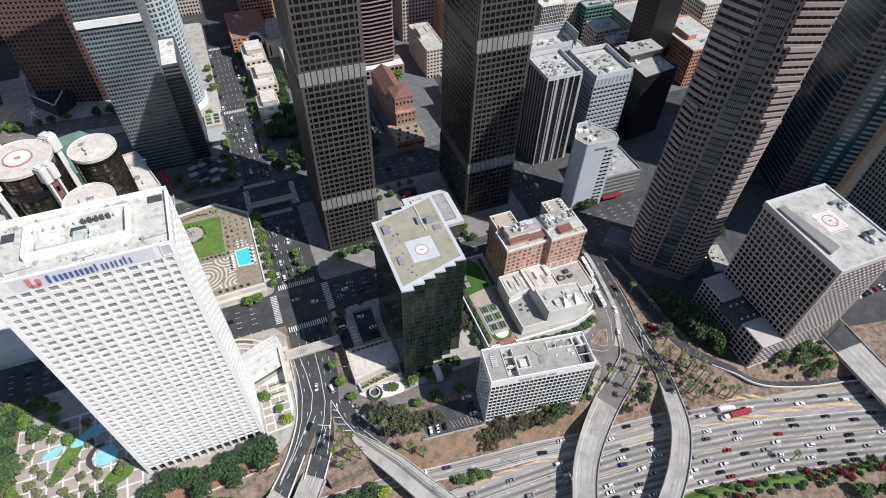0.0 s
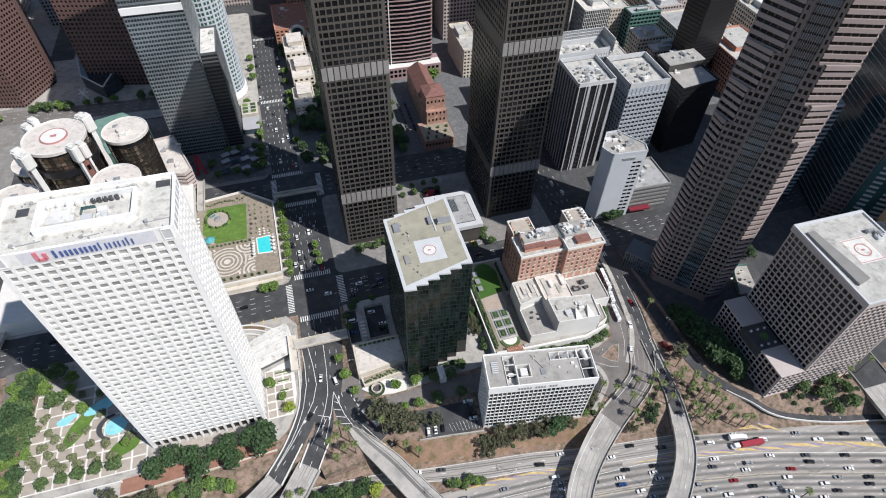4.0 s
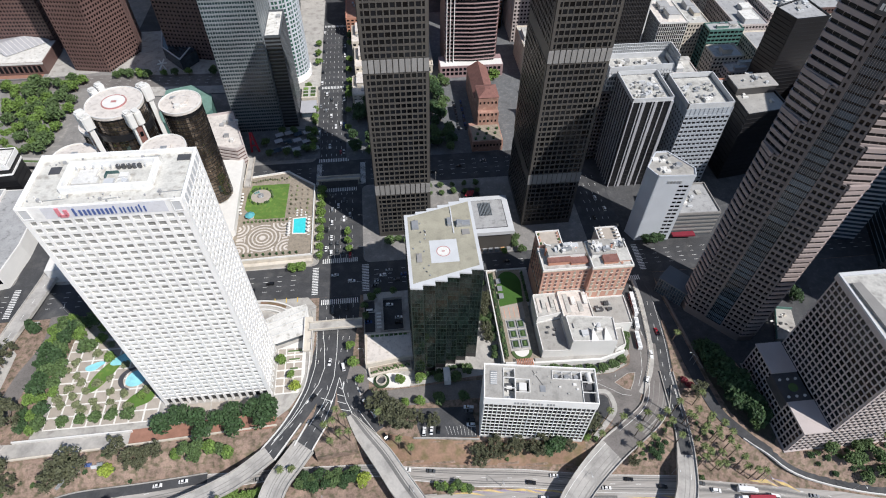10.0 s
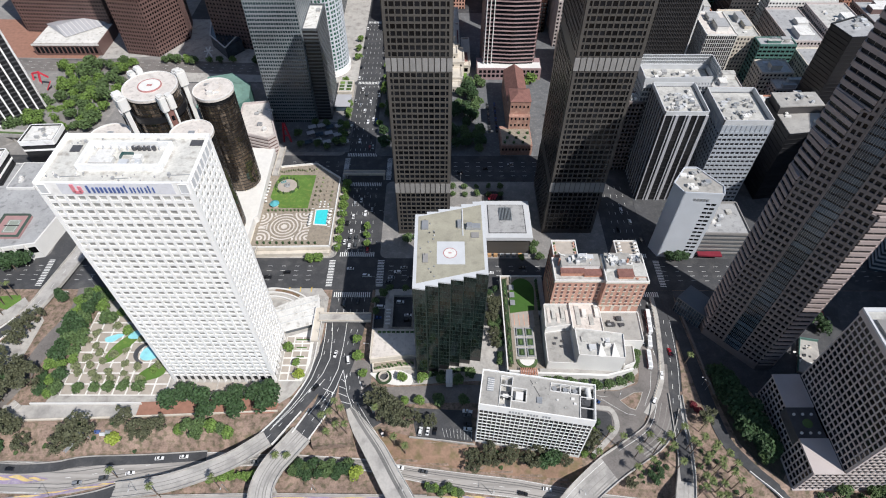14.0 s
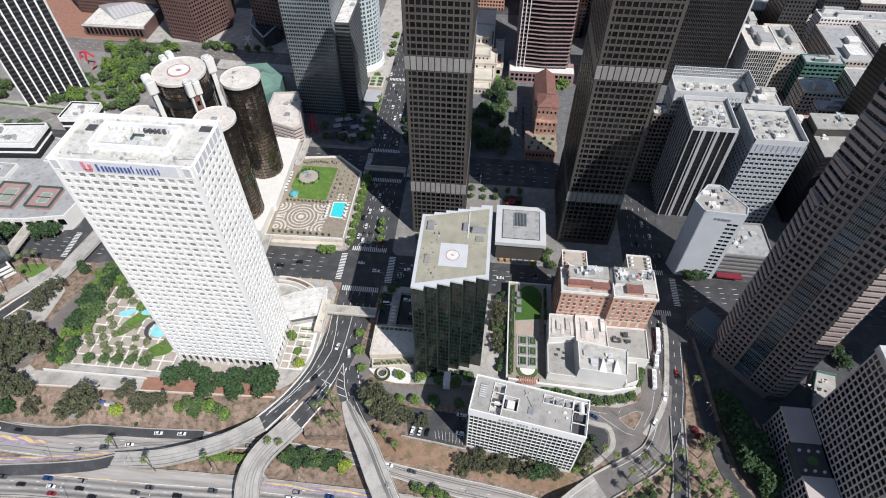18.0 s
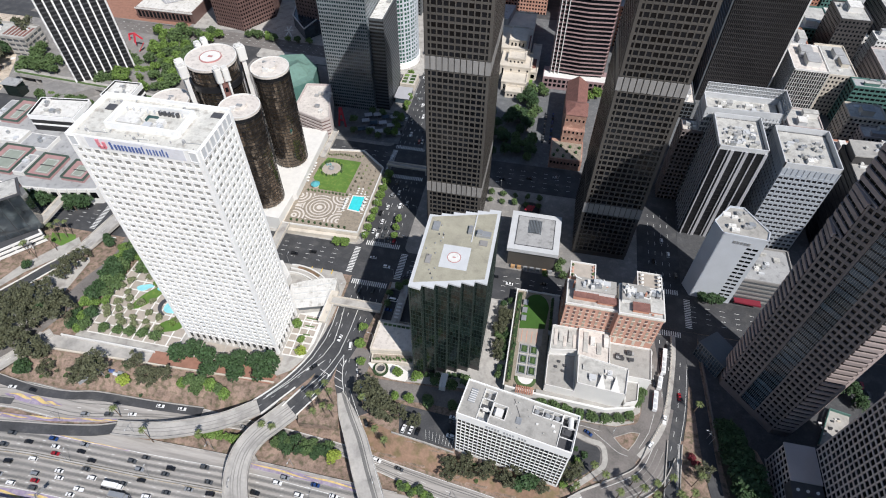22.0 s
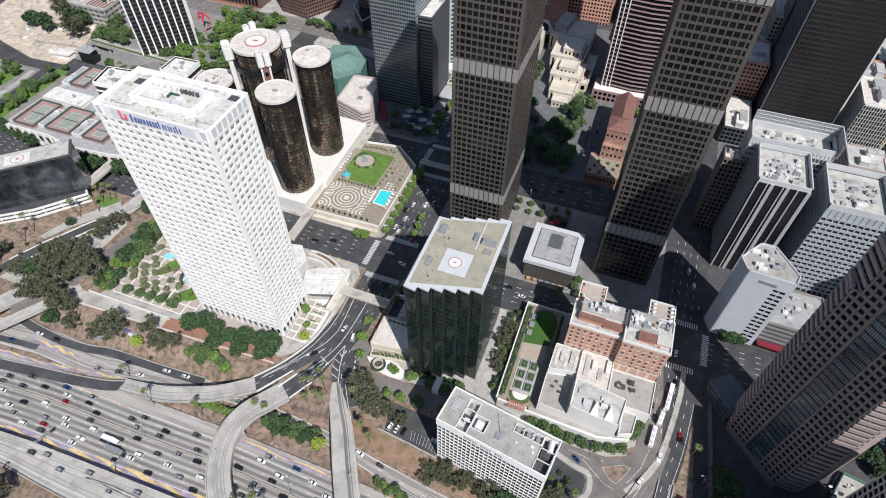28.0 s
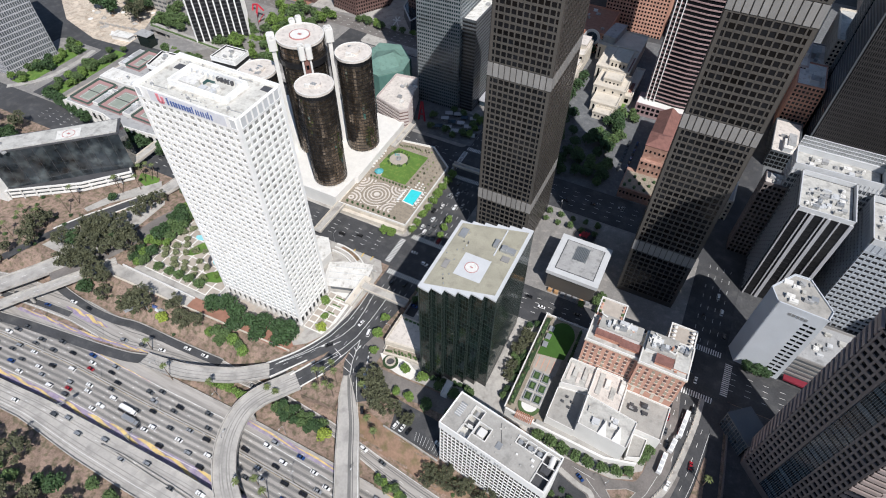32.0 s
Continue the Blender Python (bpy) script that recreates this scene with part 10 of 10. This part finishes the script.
bus(219, 14, 0.1, 84)
bus(225, 41, 0.1, 84, 17)
bus(222, 26, 0.1, 80, 8, PARAPET, "white delivery truck on the street")
bus(55, -14, 0.1, 122)
lr = thing("semi_truck", "white lorry with a long dark red trailer on the freeway", "truck", 254, -81, FWZ, -6)
part("trailer", MB().box(-5, -1.3, 1.1, 8, 1.3, 4.0), RED, lr)
part("cab", MB().prism([(-9, -1.2), (-6, -1.2), (-6, 1.2), (-9, 1.2)], 0.5, 3.4).prism([(-10.4, -1.1), (-9, -1.15), (-9, 1.15), (-10.4, 1.1)], 0.5, 2.0), CARPAINT[0], lr)
for px in (-9.5, -6.8, 5.4, 6.8):
    for s in (-1.1, 1.1):
        w = part("wheel", MB().cyl(0, 0, 0.5, -0.2, 0.2, 14), RUBBER, lr)
        w.matrix_basis = pose(px, s, 0.5, 90, 0, 0)
for x, y, c in ((-58, -88, CARPAINT[0]), (-52, -92, CARPAINT[2]), (250, -76, CARPAINT[0])):
    bx = thing("box_truck", "white box truck on the freeway", "truck", x, y, FWZ, road_deg(x))
    part("cargo_box", MB().box(-5, -1.25, 0.9, 3.2, 1.25, 3.6), c, bx)
    cb = part("cab", MB().prism([(3.4, -1.15), (5.4, -1.1), (5.4, 1.1), (3.4, 1.15)], 0.5, 2.4), c, bx)
    part("windscreen", MB().box(5.0, -1.0, 1.5, 5.45, 1.0, 2.3), CARGLASS, cb)
    for px in (-3, 4.2):
        for s in (-1.05, 1.05):
            w = part("wheel", MB().cyl(0, 0, 0.48, -0.18, 0.18, 12), RUBBER, bx)
            w.matrix_basis = pose(px, s, 0.48, 90, 0, 0)


# ---- lamps, gantries, tents, rails ----
def lamp(x, y, deg, h=9.0, z=None):
    z = height(x, y) if z is None else z
    th = thing("street_lamp", "slim grey street lamp with a curved arm", "street lamp", x, y, z, deg, "street lamps")
    part("pole", MB().cyl(0, 0, 0.14, 0, h, 8, 0.08), METAL, th)
    am = part("arm", MB().beam((0, 0, h), (2.4, 0, h + 0.5), 0.12, 0.12), METAL, th)
    part("lamp_head", MB().box(2.2, -0.2, h + 0.4, 3.1, 0.2, h + 0.6), PARAPET, am)


for x, y, d in ((20.5, 52, 0), (20.5, 30, 0), (52.5, 20, 180), (52.3, 70, 180), (22, 96, 0), (54, 100, 180), (54, 130, 180), (22, 130, 0), (80, 94, 270), (110, 94, 270), (140, 67, 90), (-20, 67, 90), (-60, 67, 90), (212, 20, 0), (212, 45, 0), (246, -2, 180), (247, -5, 150), (196, -10, 240), (150, -8, 90), (100, -3, 270), (-130, 67, 90), (22, 180, 0), (54, 210, 180), (110, 172, 270)):
    lamp(x, y, d, z=0.1)
for x in range(-200, 330, 46):
    lamp(x, lerp(x, FX, FY) + 22.3, 270, 11, -7.9)
    lamp(x + 20, mid(x + 20), 90 if x % 92 else 270, 11, -7.9)


def gantry(x, y, deg, w=14):
    th = thing("sign_gantry", "steel truss gantry carrying the back of a traffic sign", "gantry", x, y, height(x, y), deg)
    part("post", MB().cyl(0, 0, 0.3, 0, 8, 10), METAL, th)
    for k in (5.8, 7.6):
        part("chord", MB().beam((0, 0, k), (w, 0, k), 0.25, 0.25), METAL, th)
    for i in range(int(w / 2)):
        part("brace", MB().beam((i * 2, 0, 5.8 if i % 2 else 7.6), (i * 2 + 2, 0, 7.6 if i % 2 else 5.8), 0.14, 0.14), METAL, th)
    part("sign_panel", MB().box(w * 0.55, -0.15, 5.4, w - 0.4, 0.05, 7.9), METAL, th)


gantry(-91.2, -104.2, 70, 8)
gantry(-96, -33, 240, 12)
gantry(-44, -101, 75, 7)
for x, y, m in ((-100, -31, BLUE), (-92, -30, BLUE), (-89, -31, PARAPET), (-86, -30, METAL), (-110, -33, YELLOW)):
    tn = MB()
    z = height(x, y)
    tn.v = [(x - 1.5, y - 1.2, z), (x + 1.5, y - 1.2, z), (x + 1.5, y + 1.2, z), (x - 1.5, y + 1.2, z), (x - 1.4, y, z + 1.6), (x + 1.4, y, z + 1.6)]
    tn.f = [(0, 1, 5, 4), (2, 3, 4, 5), (1, 2, 5), (3, 0, 4), (3, 2, 1, 0)]
    solid("tent", tn, m, "small sagging camping tent on bare ground", "tent")
for p in smooth_path([(230.6, 60, 0.32), (230, 46, 0.32), (227.6, 27, 0.32), (225, 12, 0.32), (222, 1, 0.32), (216.5, -10, 0.32)], 7):
    solid("median_post", MB().cyl(p.x, p.y, 0.32, 0.3, 1.4, 8), CREAM, "short pale post along the median", "bollard", "", "median posts")
wl = MB()
A, B = ribbon(smooth_path([(247, 50, 1.6), (248.4, 34, 1.6), (250, 11, 1.6), (251.4, -8, 1.6)], 5), 0.35)
solid("stone_wall", strip(wl, A, B, 1.7), ROSE, "low granite wall beside the lane", "wall", "structure")
arrow = MB()
for x, y, a in ((26, -1, 235), (21, -5, 230), (40, 2, 85), (47, 5, 95), (49, -2, 110), (30, -10, 240), (34, -6, 245), (231, -2, 92)):
    c, s = math.cos(radians(a)), math.sin(radians(a))
    P = lambda u, v: (x + u * c - v * s, y + u * s + v * c, 0.09)
    b = len(arrow.v)
    arrow.v += [P(-3, -0.15), (P(1, -0.15)), P(1, 0.15), P(-3, 0.15), P(1, -0.6), P(3, 0), P(1, 0.6)]
    arrow.f += [(b, b + 1, b + 2, b + 3), (b + 4, b + 5, b + 6)]
solid("lane_arrows", arrow, PAINT, "white lane arrows on asphalt", "road marking", "stuff")
gore = MB()
LINES = [[(23.6, 41), (24, 28), (23.4, 16), (20, 2), (15.3, -9), (11.4, -15.7), (3, -27)], [(27.3, 41), (28.6, 28), (29, 15), (26, 5), (21.6, -2.5), (12.5, -16), (2, -29)], [(36.4, 41), (36, 25), (34.6, 8), (31.5, -2), (27.7, -10.4), (21.5, -20.4)], [(37.8, 7.6), (34.9, -4), (32, -12.6), (28.3, -22)], [(37.8, 7.6), (41.6, -7.4), (46.3, -18.4), (51, -26.5)], [(27.4, -4.3), (34.4, -7.4)], [(37.4, 1.5), (39.4, 0)], [(36.6, -3), (40.4, -4.6)], [(36.8, -7.4), (41.9, -9.4)], [(38, -12.2), (43.8, -13.8)]]
for p, q in [e for l in LINES for e in zip(l, l[1:])]:
    gore.beam((p[0], p[1], 0.1), (q[0], q[1], 0.1), 0.3, 0.03)
solid("gore_marking", gore, PAINT, "white hatched gore lines where the ramps part", "road marking", "stuff")
isl = MB().prism([(35.5, -13), (37, -9), (46.5, -27), (48, -36), (26, -38), (24.5, -33)], -7, 0.12)
solid("ramp_island", isl, SOIL, "bare planted island between the ramps", "ground", "structure")
